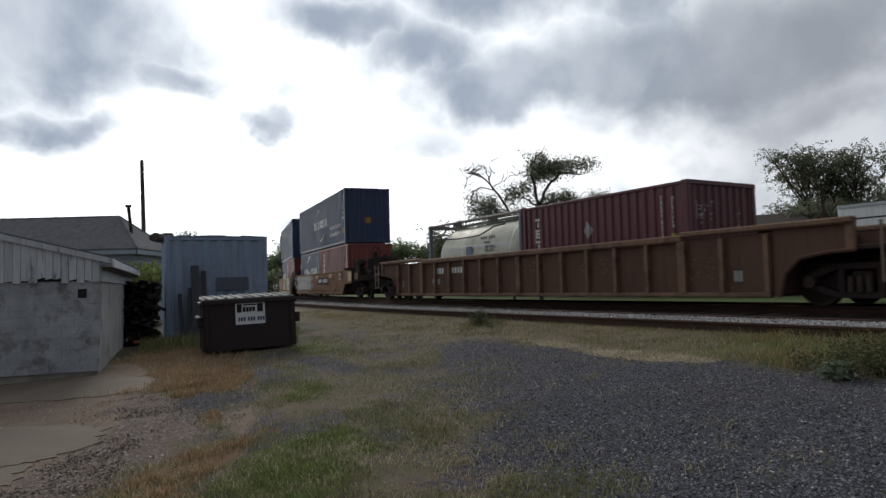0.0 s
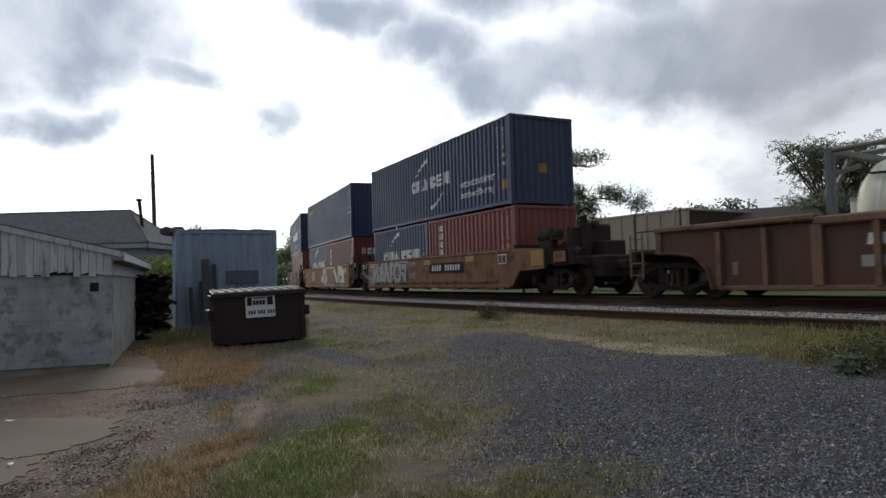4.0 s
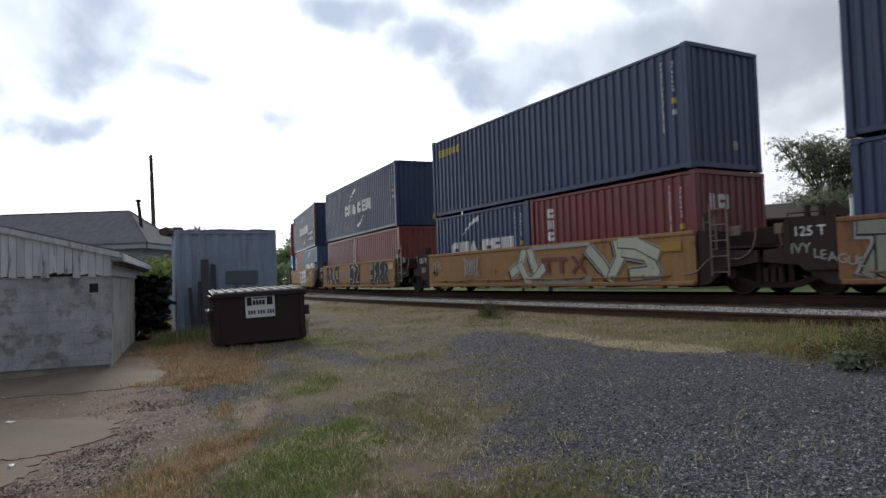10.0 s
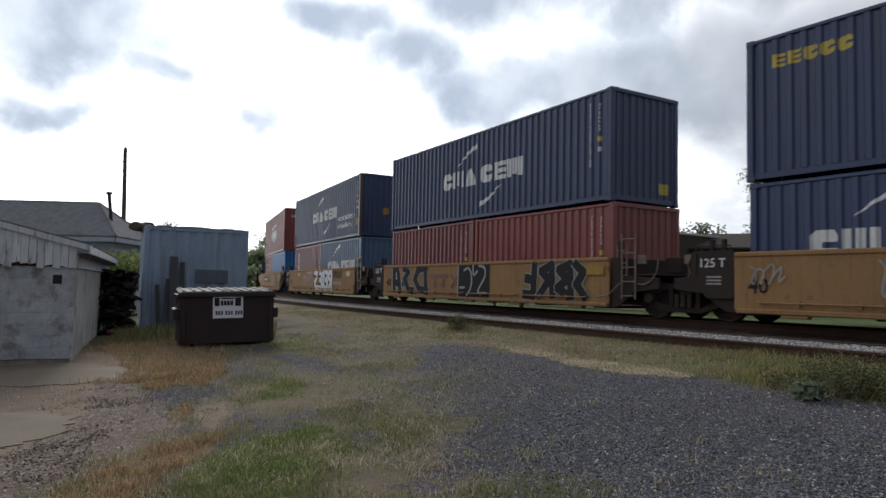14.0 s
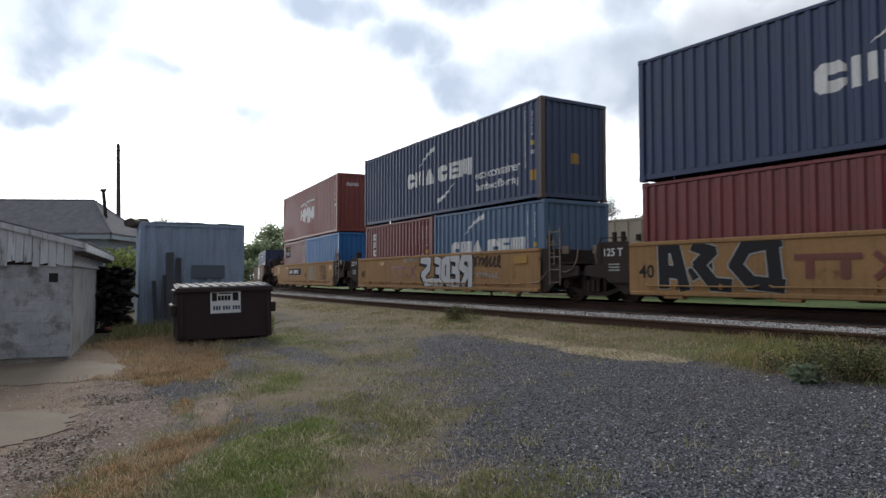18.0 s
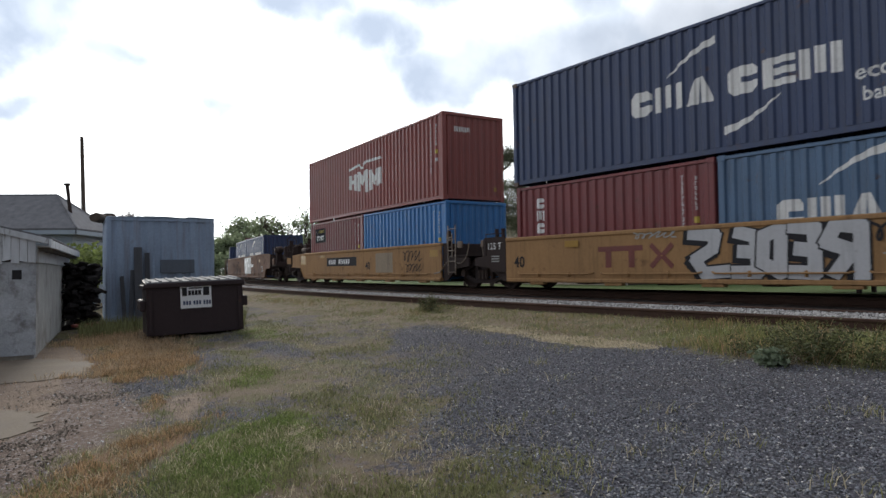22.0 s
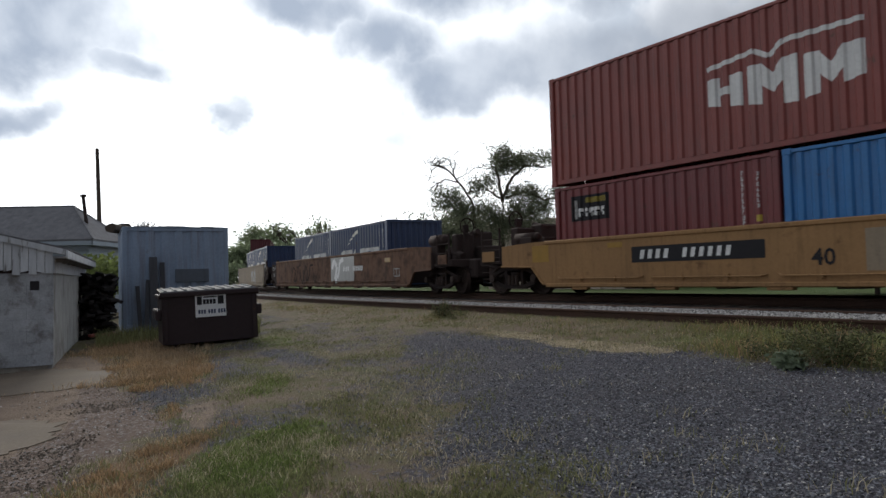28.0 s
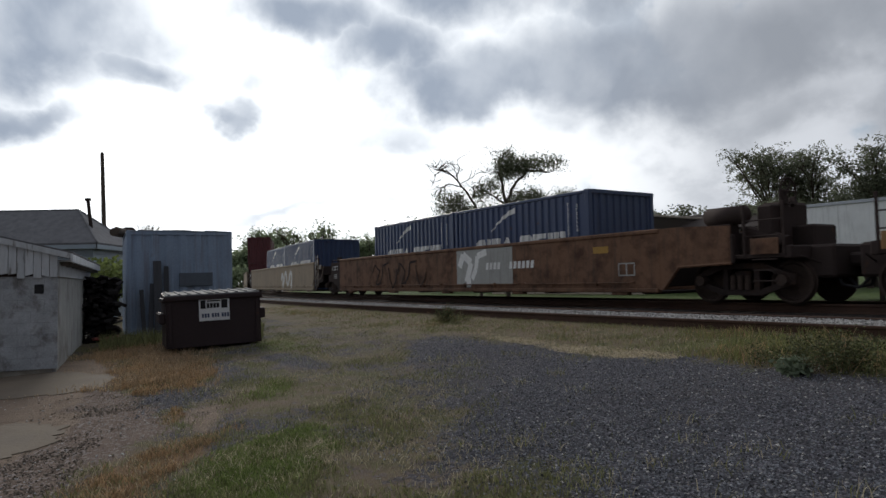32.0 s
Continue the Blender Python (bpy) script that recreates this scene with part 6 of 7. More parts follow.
    # planks and scrap leaning on the front
    for x, w, h, lean in ((-0.58, 0.2, 1.95, -9), (-0.36, 0.12, 1.8, -8), (-0.78, 0.12, 1.35, -10), (-0.92, 0.1, 1.2, -12)):
        solo("leaning_plank", Shape().box((0, 0, h / 2), (w, 0.04, h), 0.006), PLANK, "dark weathered plank leaning on the blue box", "plank",
             m @ pose(x, -0.05 + math.sin(radians(lean)) * h, 0.0, lean, r.uniform(-4, 4), 0), group="planks at the box")


def slab_roof(x0, z0, x1, z1, y0, y1, t=0.05):
    """A flat roof slope between two eave or ridge lines that run along y."""
    r = Shape()
    r.v += [(x0, y0, z0), (x1, y0, z1), (x1, y1, z1), (x0, y1, z0), (x0, y0, z0 - t), (x1, y0, z1 - t), (x1, y1, z1 - t), (x0, y1, z0 - t)]
    r.f += [(0, 1, 2, 3), (7, 6, 5, 4), (0, 4, 5, 1), (1, 5, 6, 2), (2, 6, 7, 3), (3, 7, 4, 0)]
    return r


def shed():
    """The old block shed: its front gable and its long side. Local -x runs along the front, +y along the side, the corner at the origin."""
    s = thing("block_shed", "old whitewashed block shed with peeling board gable", "shed", pose(-13.41, 1.563, 0.08, 0, 0, 77.3))
    top, Lf, Ls, rise = 1.64, 6.8, 7.3, 0.255
    part("wall", Shape().box((-Lf / 2 - 0.04, 0.14, top / 2 - 0.15), (Lf - 0.1, 0.2, top + 0.3), 0.01), CONCRETE, s)
    part("side_wall", Shape().box((-0.13, Ls / 2 + 0.03, top / 2 - 0.1), (0.22, Ls - 0.06, top + 0.28), 0.012), PLASTER, s, "stained grey plaster side wall")
    part("back_wall", Shape().box((-Lf / 2, Ls - 0.1, top / 2), (Lf - 0.5, 0.2, top + 0.2), 0.012), PLASTER, s)
    part("far_wall", Shape().box((-Lf + 0.1, Ls / 2, top / 2), (0.2, Ls - 0.6, top + 0.2), 0.012), PLASTER, s)
    blk = mesh_of("block", Shape().box((0, 0, 0), (0.399, 0.05, 0.199), 0.002), BLOCK)
    half = mesh_of("half_block", Shape().box((0, 0, 0), (0.199, 0.05, 0.199), 0.002), BLOCK)
    r = random.Random(8)
    for j in range(8):
        x, first = 0.0, j % 2
        while x > -3.8:
            w = 0.2 if first else 0.4
            part("block", half if first else blk, BLOCK, s, m=pose(x - w / 2, 0.03 + r.uniform(-0.003, 0.003), 0.14 + j * 0.2))
            x, first = x - w, 0
    head = lambda x: 2.07 - rise * x
    for i in range(31):
        x = -0.06 - i * 0.122
        lo = top + 0.02 + r.uniform(-0.05, 0.03)
        w = r.uniform(0.055, 0.0605)
        o = [(x - w, lo), (x + w, lo + r.uniform(-0.03, 0.03)), (x + w, head(x + w)), (x - w, head(x - w))]
        part("gable_board", Shape().prism(o, -0.03 + r.uniform(-0.006, 0.006), 0.0), BOARD, s)
    apex = -Lf / 2
    part("gable_backing", Shape().prism([(-0.02, top - 0.05), (-0.02, head(0) - 0.03), (apex, head(apex) - 0.03), (apex, top - 0.05)], 0.012, 0.05), DARKSTEEL, s)
    over = 0.24
    e = head(over)
    part("roof", slab_roof(over, e + 0.05, apex, head(apex) + 0.05, -0.06, Ls + 0.2, 0.03), SHINGLE, s)
    part("roof", slab_roof(-Lf - over, e + 0.05, apex, head(apex) + 0.05, -0.06, Ls + 0.2, 0.03), SHINGLE, s)
    part("rake_board", Shape().prism([(over, e - 0.08), (over, e + 0.02), (apex, head(apex) + 0.02), (apex, head(apex) - 0.08)], -0.075, -0.045), BOARD, s)
    part("eave_board", Shape().box((over - 0.02, Ls / 2, e - 0.06), (0.04, Ls + 0.2, 0.14), 0.006), BOARD, s)
    part("soffit", Shape().box((over / 2 - 0.02, Ls / 2, e - 0.10), (over - 0.02, Ls - 0.1, 0.03), 0.005), BOARD, s)
    part("frieze_board", Shape().box((0.0, Ls / 2, e - 0.26), (0.03, Ls - 0.1, 0.24), 0.006), BOARD, s)
    for i in range(8):
        part("rafter_tail", Shape().box((over / 2 - 0.02, 0.3 + i * 0.95, e - 0.15), (over - 0.03, 0.06, 0.07), 0.006), GREYWOOD, s)
    part("wall_stain", Shape().box((-0.28, 0.002, 1.42), (0.14, 0.012, 0.16), 0.004), GRAFK, s, "small dark rusted plate")


def scrap_heap():
    """Boards, pipes and brush, coloured near black for the shade between the shed and the box."""
    r = random.Random(17)
    x, y = -18.6, 3.5
    h = thing("scrap_heap", "heap of old boards and brush, painted dark with the gap's shade", "scrap heap", pose(x, y, ground_z(x, y), 0, 0, 80))
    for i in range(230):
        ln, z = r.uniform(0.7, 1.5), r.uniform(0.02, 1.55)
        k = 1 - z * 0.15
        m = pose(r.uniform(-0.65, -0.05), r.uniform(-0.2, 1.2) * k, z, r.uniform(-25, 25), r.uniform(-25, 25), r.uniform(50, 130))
        part("scrap_board", Shape().box((0, 0, 0), (ln * 0.5, r.uniform(0.05, 0.25), r.uniform(0.02, 0.1)), 0.006), SHADEBOARD, h, m=m)
    for i in range(10):
        m = pose(r.uniform(-0.6, 0.0), r.uniform(-0.9, -0.2), r.uniform(0.02, 0.12), r.uniform(-10, 10), r.uniform(-10, 10), r.uniform(0, 180))
        part("rust_scrap", Shape().box((0, 0, 0), (r.uniform(0.1, 0.3), 0.1, 0.05), 0.006), RUSTRED, h, m=m)


def house():
    """A low hip-roofed house; local -x runs along the ridge from its near end, -y faces the lot."""
    h = thing("house", "single-storey house with a grey hipped shingle roof and pale siding", "house", pose(-31.69, 4.44, 0.2, 0, 0, 56.3))
    L, D, hip, eave, ridge = 12.0, 2.0, 1.68, 3.08, 4.59
    x0, x1 = hip - 0.32, -L + 0.4
    part("wall", Shape().box(((x0 + x1) / 2, 0, eave / 2 - 0.1), (x0 - x1, 2 * D - 0.7, eave - 0.2), 0.01), SIDING, h)
    t = 0.07
    corners = {"a": (hip, -D, eave), "b": (hip, D, eave), "c": (-L, D, eave), "d": (-L, -D, eave), "r": (0, 0, ridge), "q": (-L + hip, 0, ridge)}
    for face in ("adqr", "cbrq", "bar", "dcq"):
        rf, n = Shape(), len(face)
        rf.v = [corners[k] for k in face] + [(corners[k][0], corners[k][1], corners[k][2] - t) for k in face]
        rf.f = [tuple(range(n)), tuple(range(n, 2 * n))[::-1]] + [(i, n + i, n + (i + 1) % n, (i + 1) % n) for i in range(n)]
        part("roof", rf, SHINGLE, h)
    for a, c in (("r", "a"), ("r", "b"), ("q", "r")):
        part("ridge_cap", Shape().cyl(corners[a], corners[c], 0.04, 6), SHINGLE, h)
    part("fascia", Shape().box(((hip - L) / 2, -D + 0.02, eave - 0.16), (hip + L - 0.1, 0.03, 0.17), 0.006), SIDING, h)
    part("fascia", Shape().box((hip - 0.02, 0, eave - 0.16), (0.03, 2 * D - 0.1, 0.17), 0.006), SIDING, h)
    part("soffit", Shape().box(((hip - L) / 2, 0, eave - 0.24), (hip + L - 0.12, 2 * D - 0.12, 0.02), 0.004), SIDING, h)
    for i in range(14):
        part("siding_course", Shape().box(((x0 + x1) / 2, -D + 0.34, eave - 0.36 - i * 0.17), (x0 - x1 + 0.02, 0.03, 0.16), 0.008), SIDING, h)
        part("siding_course", Shape().box((x0 + 0.012, 0, eave - 0.36 - i * 0.17), (0.03, 2 * D - 0.68, 0.16), 0.008), SIDING, h)
    part("vent_pipe", Shape().cyl((0.88, -0.69, 3.5), (0.75, -0.75, 4.88), 0.07, 10).cyl((0.75, -0.75, 4.88), (0.745, -0.752, 4.97), 0.12, 10), BLACKSTEEL, h, "dark leaning stove pipe")


def utility_pole():
    x, y = polar(9.86, 37)
    p = thing("utility_pole", "bare weathered wooden utility pole", "utility pole", pose(x, y, ground_z(x, y), 1.35, 0, 0))
    part("pole", Shape().cyl((0, 0, 0), (0, 0, 7.9), 0.13, 12, 0.085), POLEWOOD, p)
    part("pole_cap", Shape().cyl((0, 0, 7.9), (0, 0, 7.98), 0.085, 12, 0.055), POLEWOOD, p)


def apron():
    """The cracked concrete apron before the shed, in broken slabs."""
    t = thing("concrete_apron", "cracked worn concrete apron before the shed", "pavement", kind="structure")
    slabs = [[(-13.3, 1.62), (-11.39, 2.19), (-10.36, 1.66), (-10.81, 0.77), (-11.42, -0.11), (-11.9, -1.4), (-14.5, -1.6)],
             [(-9.9, -1.4), (-9.55, -0.1), (-8.6, 0.72), (-8.05, 1.02), (-7.4, 0.85), (-7.2, 0.31), (-7.3, -0.07), (-7.6, -1.4)],
             [(-7.12, 0.24), (-6.5, 0.14), (-6.3, -0.06), (-6.5, -1.0), (-7.5, -1.2), (-7.22, -0.15)]]
    for q in slabs:
        s = Shape()
        n = len(q)
        pts = []
        for (ax, ay), (bx, by) in zip(q, q[1:] + q[:1]):
            for k in range(8):
                pts.append((ax + (bx - ax) * k / 8 + 0.16 * noise.noise((ax * 2 + k * 0.7, ay, 1.0)), ay + (by - ay) * k / 8 + 0.16 * noise.noise((ax, ay * 2 + k * 0.7, 2.0))))
        n = len(pts)
        s.v = [(x, y, ground_z(x, y) + 0.008) for x, y in pts] + [(x, y, ground_z(x, y) - 0.08) for x, y in pts]
        s.f = [tuple(range(n)), tuple(range(n, 2 * n))[::-1]] + [(i, (i + 1) % n, n + (i + 1) % n, n + i) for i in range(n)]
        part("slab", s, APRON, t)


def litter():
    r = random.Random(6)
    for x, y, w in ((-9.1, 0.02, 0.07), (-6.97, 0.02, 0.05), (-6.3, 1.12, 0.018), (-6.2, 1.2, 0.016), (-6.35, 1.03, 0.014), (-7.45, 2.05, 0.022), (-11.3, -0.05, 0.05)):
        s = Shape()
        n = 7
        ring = [(math.cos(i * math.tau / n) * w * r.uniform(0.6, 1), math.sin(i * math.tau / n) * w * 0.6 * r.uniform(0.6, 1), r.uniform(0.005, 0.03)) for i in range(n)]
        s.v = ring + [(a, b, c + 0.004) for a, b, c in ring]
        s.f = [tuple(range(n))[::-1], tuple(range(n, 2 * n))] + [(i, (i + 1) % n, n + (i + 1) % n, n + i) for i in range(n)]
        solo("paper_scrap", s, SIGNW, "crumpled white paper scrap on the ground", "litter", pose(x, y, ground_z(x, y), 0, 0, r.uniform(0, 360)), group="scraps of litter")


apron()
litter()
dumpster()
storage_box()
shed()
scrap_heap()
house()
utility_pole()


# ---------------------------------------------------------------- across the tracks
def warehouse():
    b = thing("warehouse", "low flat-roofed beige building beyond the tracks", "building")
    H = 4.95
    part("wall", Shape().box((-30.7, 32.2, H / 2), (13.2, 0.3, H), 0.02), BEIGE, b)
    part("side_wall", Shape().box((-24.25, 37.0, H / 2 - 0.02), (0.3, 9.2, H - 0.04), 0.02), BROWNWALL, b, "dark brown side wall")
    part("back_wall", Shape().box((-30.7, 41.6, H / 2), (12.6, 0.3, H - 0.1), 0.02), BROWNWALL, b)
    part("roof", Shape().box((-30.7, 36.9, H + 0.05), (13.3, 9.8, 0.14), 0.02), BEIGE, b)
    for i in range(13):
        part("wall_rib", Shape().box((-36.9 + i * 1.0, 32.02, H / 2), (0.08, 0.1, H - 0.1), 0.01), BEIGE, b)
    part("wall_lamp", Shape().box((-25.0, 31.9, 3.9), (0.25, 0.25, 0.35), 0.02), BLACKSTEEL, b)


def far_house():
    """A long low house with a brown roof and a porch; local -y faces the tracks."""
    x, y = polar(56.5, 43)
    h = thing("far_house", "long low house with a brown roof and a porch", "house", pose(x, y, 0.45, 0, 0, 90 - 56.5 - 2))
    L, eave, ridge = 9.6, 3.75, 4.85
    part("wall", Shape().box((0, 3.0, eave / 2), (L - 0.4, 5.0, eave), 0.02), BROWNWALL, h)
    for s in (-1, 1):
        rf = Shape()
        yy = 3.0 + s * 3.6
        rf.v += [(-L / 2, yy, eave), (L / 2, yy, eave), (L / 2 - 0.4, 3.0, ridge), (-L / 2 + 0.4, 3.0, ridge), (-L / 2, yy, eave - 0.12), (L / 2, yy, eave - 0.12), (L / 2 - 0.4, 3.0, ridge - 0.12), (-L / 2 + 0.4, 3.0, ridge - 0.12)]
        rf.f += [(0, 1, 2, 3), (7, 6, 5, 4), (0, 4, 5, 1), (1, 5, 6, 2), (2, 6, 7, 3), (3, 7, 4, 0)]
        part("roof", rf, ROOFBROWN, h)
    for s in (-1, 1):
        g = Shape()
        for k in (0.0, 0.1):
            xx = s * (L / 2 - 0.3 + k)
            g.v += [(xx, 0.2, eave - 0.1), (xx, 5.8, eave - 0.1), (xx, 3.0, ridge - 0.15)]
        g.f += [(0, 1, 2), (3, 5, 4), (0, 3, 4, 1), (1, 4, 5, 2), (2, 5, 3, 0)]
        part("gable", g, BROWNWALL, h)
    part("porch_gable", Shape().prism([(L / 2 - 0.5, eave - 0.05), (L / 2 + 1.3, eave - 0.05), (L / 2 + 0.4, ridge - 0.35)], -0.9, -0.8), BROWNWALL, h)
    for i in range(7):
        part("porch_post", Shape().box((-L / 2 + 0.3 + i * 1.5, -0.45, eave / 2 - 0.06), (0.1, 0.1, eave - 0.12), 0.01), GREYWOOD, h)
    for i in range(4):
        w = part("window", Shape().box((-3.2 + i * 2.1, 0.47, 2.6), (0.9, 0.06, 1.2), 0.01), GREYWOOD, h)
        part("pane", Shape().box((-3.2 + i * 2.1, 0.43, 2.6), (0.74, 0.03, 1.04), 0.004), GRAFK, w)


def trailer(x, y, turn, label):
    t = thing("semi_trailer", label, "trailer", pose(x, y, ground_z(x, y), 0, 0, turn), group="parked trailers")
    part("box", Shape().box((0, 0, 2.3), (12.5, 2.5, 2.64), 0.03), TRAILER, t)
    part("bottom_rail", Shape().box((0, -1.26, 1.02), (12.5, 0.06, 0.16), 0.01), STAINLESS, t)
    part("top_rail", Shape().box((0, -1.26, 3.58), (12.5, 0.06, 0.12), 0.01), STAINLESS, t)
    for i in range(10):
        part("side_seam", Shape().box((-6.1 + i * 1.355, -1.255, 2.3), (0.05, 0.03, 2.5), 0.006), TRAILER, t)
    for k in (3.9, 5.1):
        for s in (-1, 1):
            part("wheel", Shape().cyl((k, s * 0.85, 0.5), (k, s * 1.15, 0.5), 0.5, 20), GRAFK, t)
    for s in (-1, 1):
        part("landing_leg", Shape().box((-3.6, s * 0.7, 0.58), (0.14, 0.14, 1.16), 0.01), DARKSTEEL, t)


warehouse()
far_house()
trailer(-6.35, 27.6, 0.5, "parked white box trailer beyond the tracks")


def tree(name, label, x, y, height, spread, seed, leaves, leaf_mat, lean=(0, 0), bare=0.0, leaf=0.16, trunk=0.2, levels=4, first=0.3, droop=0.0, clump=0.5):
    """A tapered trunk with forking limbs and a crown of many small leaves."""
    r = random.Random(seed)
    t = thing(name, label, "tree", pose(x, y, ground_z(x, y) - 0.05))
    wood, ends = Shape(), []

    def grow(p, d, ln, rad, lev):
        n = 3
        q = p
        for i in range(n):
            d = (d + Vector((r.uniform(-.22, .22), r.uniform(-.22, .22), r.uniform(-.08, .16) - droop * lev * 0.05))).normalized()
            e = q + d * ln / n
            wood.cyl(q, e, rad * (1 - i * 0.13), 7 if lev < 2 else 5, rad * (1 - (i + 1) * 0.13), cap=False)
            q = e
            if lev >= 2:
                ends.append((Vector(q), lev))
        if lev < levels:
            for _ in range(r.choice((2, 3, 3)) if lev else 4):
                a, tilt = r.uniform(0, math.tau), r.uniform(0.35, 0.95)
                side = Vector((math.cos(a), math.sin(a), 0)) * spread
                nd = (d * math.cos(tilt) + side * math.sin(tilt) + Vector((0, 0, 0.1))).normalized()
                grow(q - d * ln * r.uniform(0, 0.35), nd, ln * r.uniform(0.6, 0.82), rad * 0.58, lev + 1)

    grow(Vector((0, 0, 0)), Vector((lean[0], lean[1], 1)).normalized(), height * first, trunk, 0)
    top = max(v[2] for v in wood.v)
    k = height / top
    wood.v = [(a * k, b * k, c * k) for a, b, c in wood.v]
    part("trunk", wood, BARK, t, smooth=True)
    cr = Shape()
    tips = [e * k for e, lev in ends if r.random() > bare]
    per = max(1, leaves // max(1, len(tips)))
    for e in tips:
        for j in range(per):
            if j % 12 == 0:           # a spray of leaves on one twig
                c0 = e + Vector((r.gauss(0, clump), r.gauss(0, clump), r.gauss(0, clump * 0.7) - abs(r.gauss(0, droop))))
            c = c0 + Vector((r.gauss(0, leaf * 1.7), r.gauss(0, leaf * 1.7), r.gauss(0, leaf * 1.2)))
            a, b_ = r.uniform(0, math.tau), r.uniform(-1, 1)
            u = Vector((math.cos(a), math.sin(a), b_)).normalized() * leaf * r.uniform(0.6, 1.3)
            v = u.cross(Vector((r.uniform(-1, 1), r.uniform(-1, 1), r.uniform(-1, 1)))).normalized() * leaf * 0.6
            n = len(cr.v)
            cr.v += [tuple(c - u), tuple(c + v), tuple(c + u), tuple(c - v)]
            cr.f.append((n, n + 1, n + 2, n + 3))
    me = bpy.data.meshes.new("crown")
    me.from_pydata(cr.v, [], cr.f)
    me.materials.append(leaf_mat)
    part("crown", me, leaf_mat, t)
    return t


def limbed_tree(label, deg, dist, limbs, tufts, seed, leaves, twigs, leaf=0.085):
    """A tree from its main limbs (rows of sideways, height over the lot) and its leaf tufts (sideways, height, half width, half height)."""
    r = random.Random(seed)
    x, y = polar(deg, dist)
    t = thing("tree", label, "tree", pose(x, y, 0, 0, 0, 90 - deg))
    wood = Shape()
    ends = []
    for rad, pts in limbs:
        q = [Vector((p[0], r.uniform(-0.25, 0.25) if i else 0, p[1])) for i, p in enumerate(pts)]
        fine = []
        for u, v in zip(q, q[1:]):
            for k in range(3):
                fine.append(u.lerp(v, k / 3) + Vector((r.uniform(-.06, .06), r.uniform(-.06, .06), 0)) * (k > 0))
        fine.append(q[-1])
        n = len(fine) - 1
        rad *= 0.68
        for i in range(n):
            wood.cyl(fine[i], fine[i + 1], rad * (1 - 0.75 * i / n), 7, rad * (1 - 0.75 * (i + 1) / n), cap=False)
        ends += fine[n // 3:]
    def twig(p, d, ln, rad, lev):
        for _ in range(3):
            d = (d + Vector((r.uniform(-.3, .3), r.uniform(-.3, .3), r.uniform(-.25, .25)))).normalized()
            e = p + d * ln / 3
            wood.cyl(p, e, rad, 4, rad * 0.75, cap=False)
            p, rad = e, rad * 0.75
            if lev < 2 and r.random() < 0.75:
                twig(p, (d + Vector((r.uniform(-.9, .9), r.uniform(-.9, .9), r.uniform(-.4, .7)))).normalized(), ln * 0.55, rad * 0.7, lev + 1)
    for _ in range(twigs):
        twig(Vector(r.choice(ends)), Vector((r.uniform(-1, 1), r.uniform(-1, 1), r.uniform(-0.2, 1))).normalized(), r.uniform(0.35, 0.9), 0.02, 0)
    part("trunk", wood, BARK, t, smooth=True)
    cr = Shape()
    area = sum(w * h for _, _, w, h in tufts)
    for sx, sz, w, h in tufts:
        # leaves hang in small sprays inside each tuft
        for _ in range(max(3, int(80 * w * h / area * len(tufts)))):
            c0 = Vector((sx + r.gauss(0, w * 0.55), r.gauss(0, w * 0.5), sz + r.gauss(0, h * 0.55)))
            for _ in range(max(2, int(leaves / (80 * len(tufts))))):
                c = c0 + Vector((r.gauss(0, 0.17), r.gauss(0, 0.17), r.gauss(-0.10, 0.2)))
                u = Vector((r.uniform(-1, 1), r.uniform(-1, 1), r.uniform(-1.2, 0.6))).normalized() * leaf * r.uniform(0.6, 1.4)
                v = u.cross(Vector((r.uniform(-1, 1), r.uniform(-1, 1), r.uniform(-1, 1)))).normalized() * leaf * 0.35
                n = len(cr.v)
                cr.v += [tuple(c - u), tuple(c + v), tuple(c + u), tuple(c - v)]
                cr.f.append((n, n + 1, n + 2, n + 3))
    me = bpy.data.meshes.new("crown")
    me.from_pydata(cr.v, [], cr.f)
    me.materials.append(LEAF)
    part("crown", me, LEAF, t)


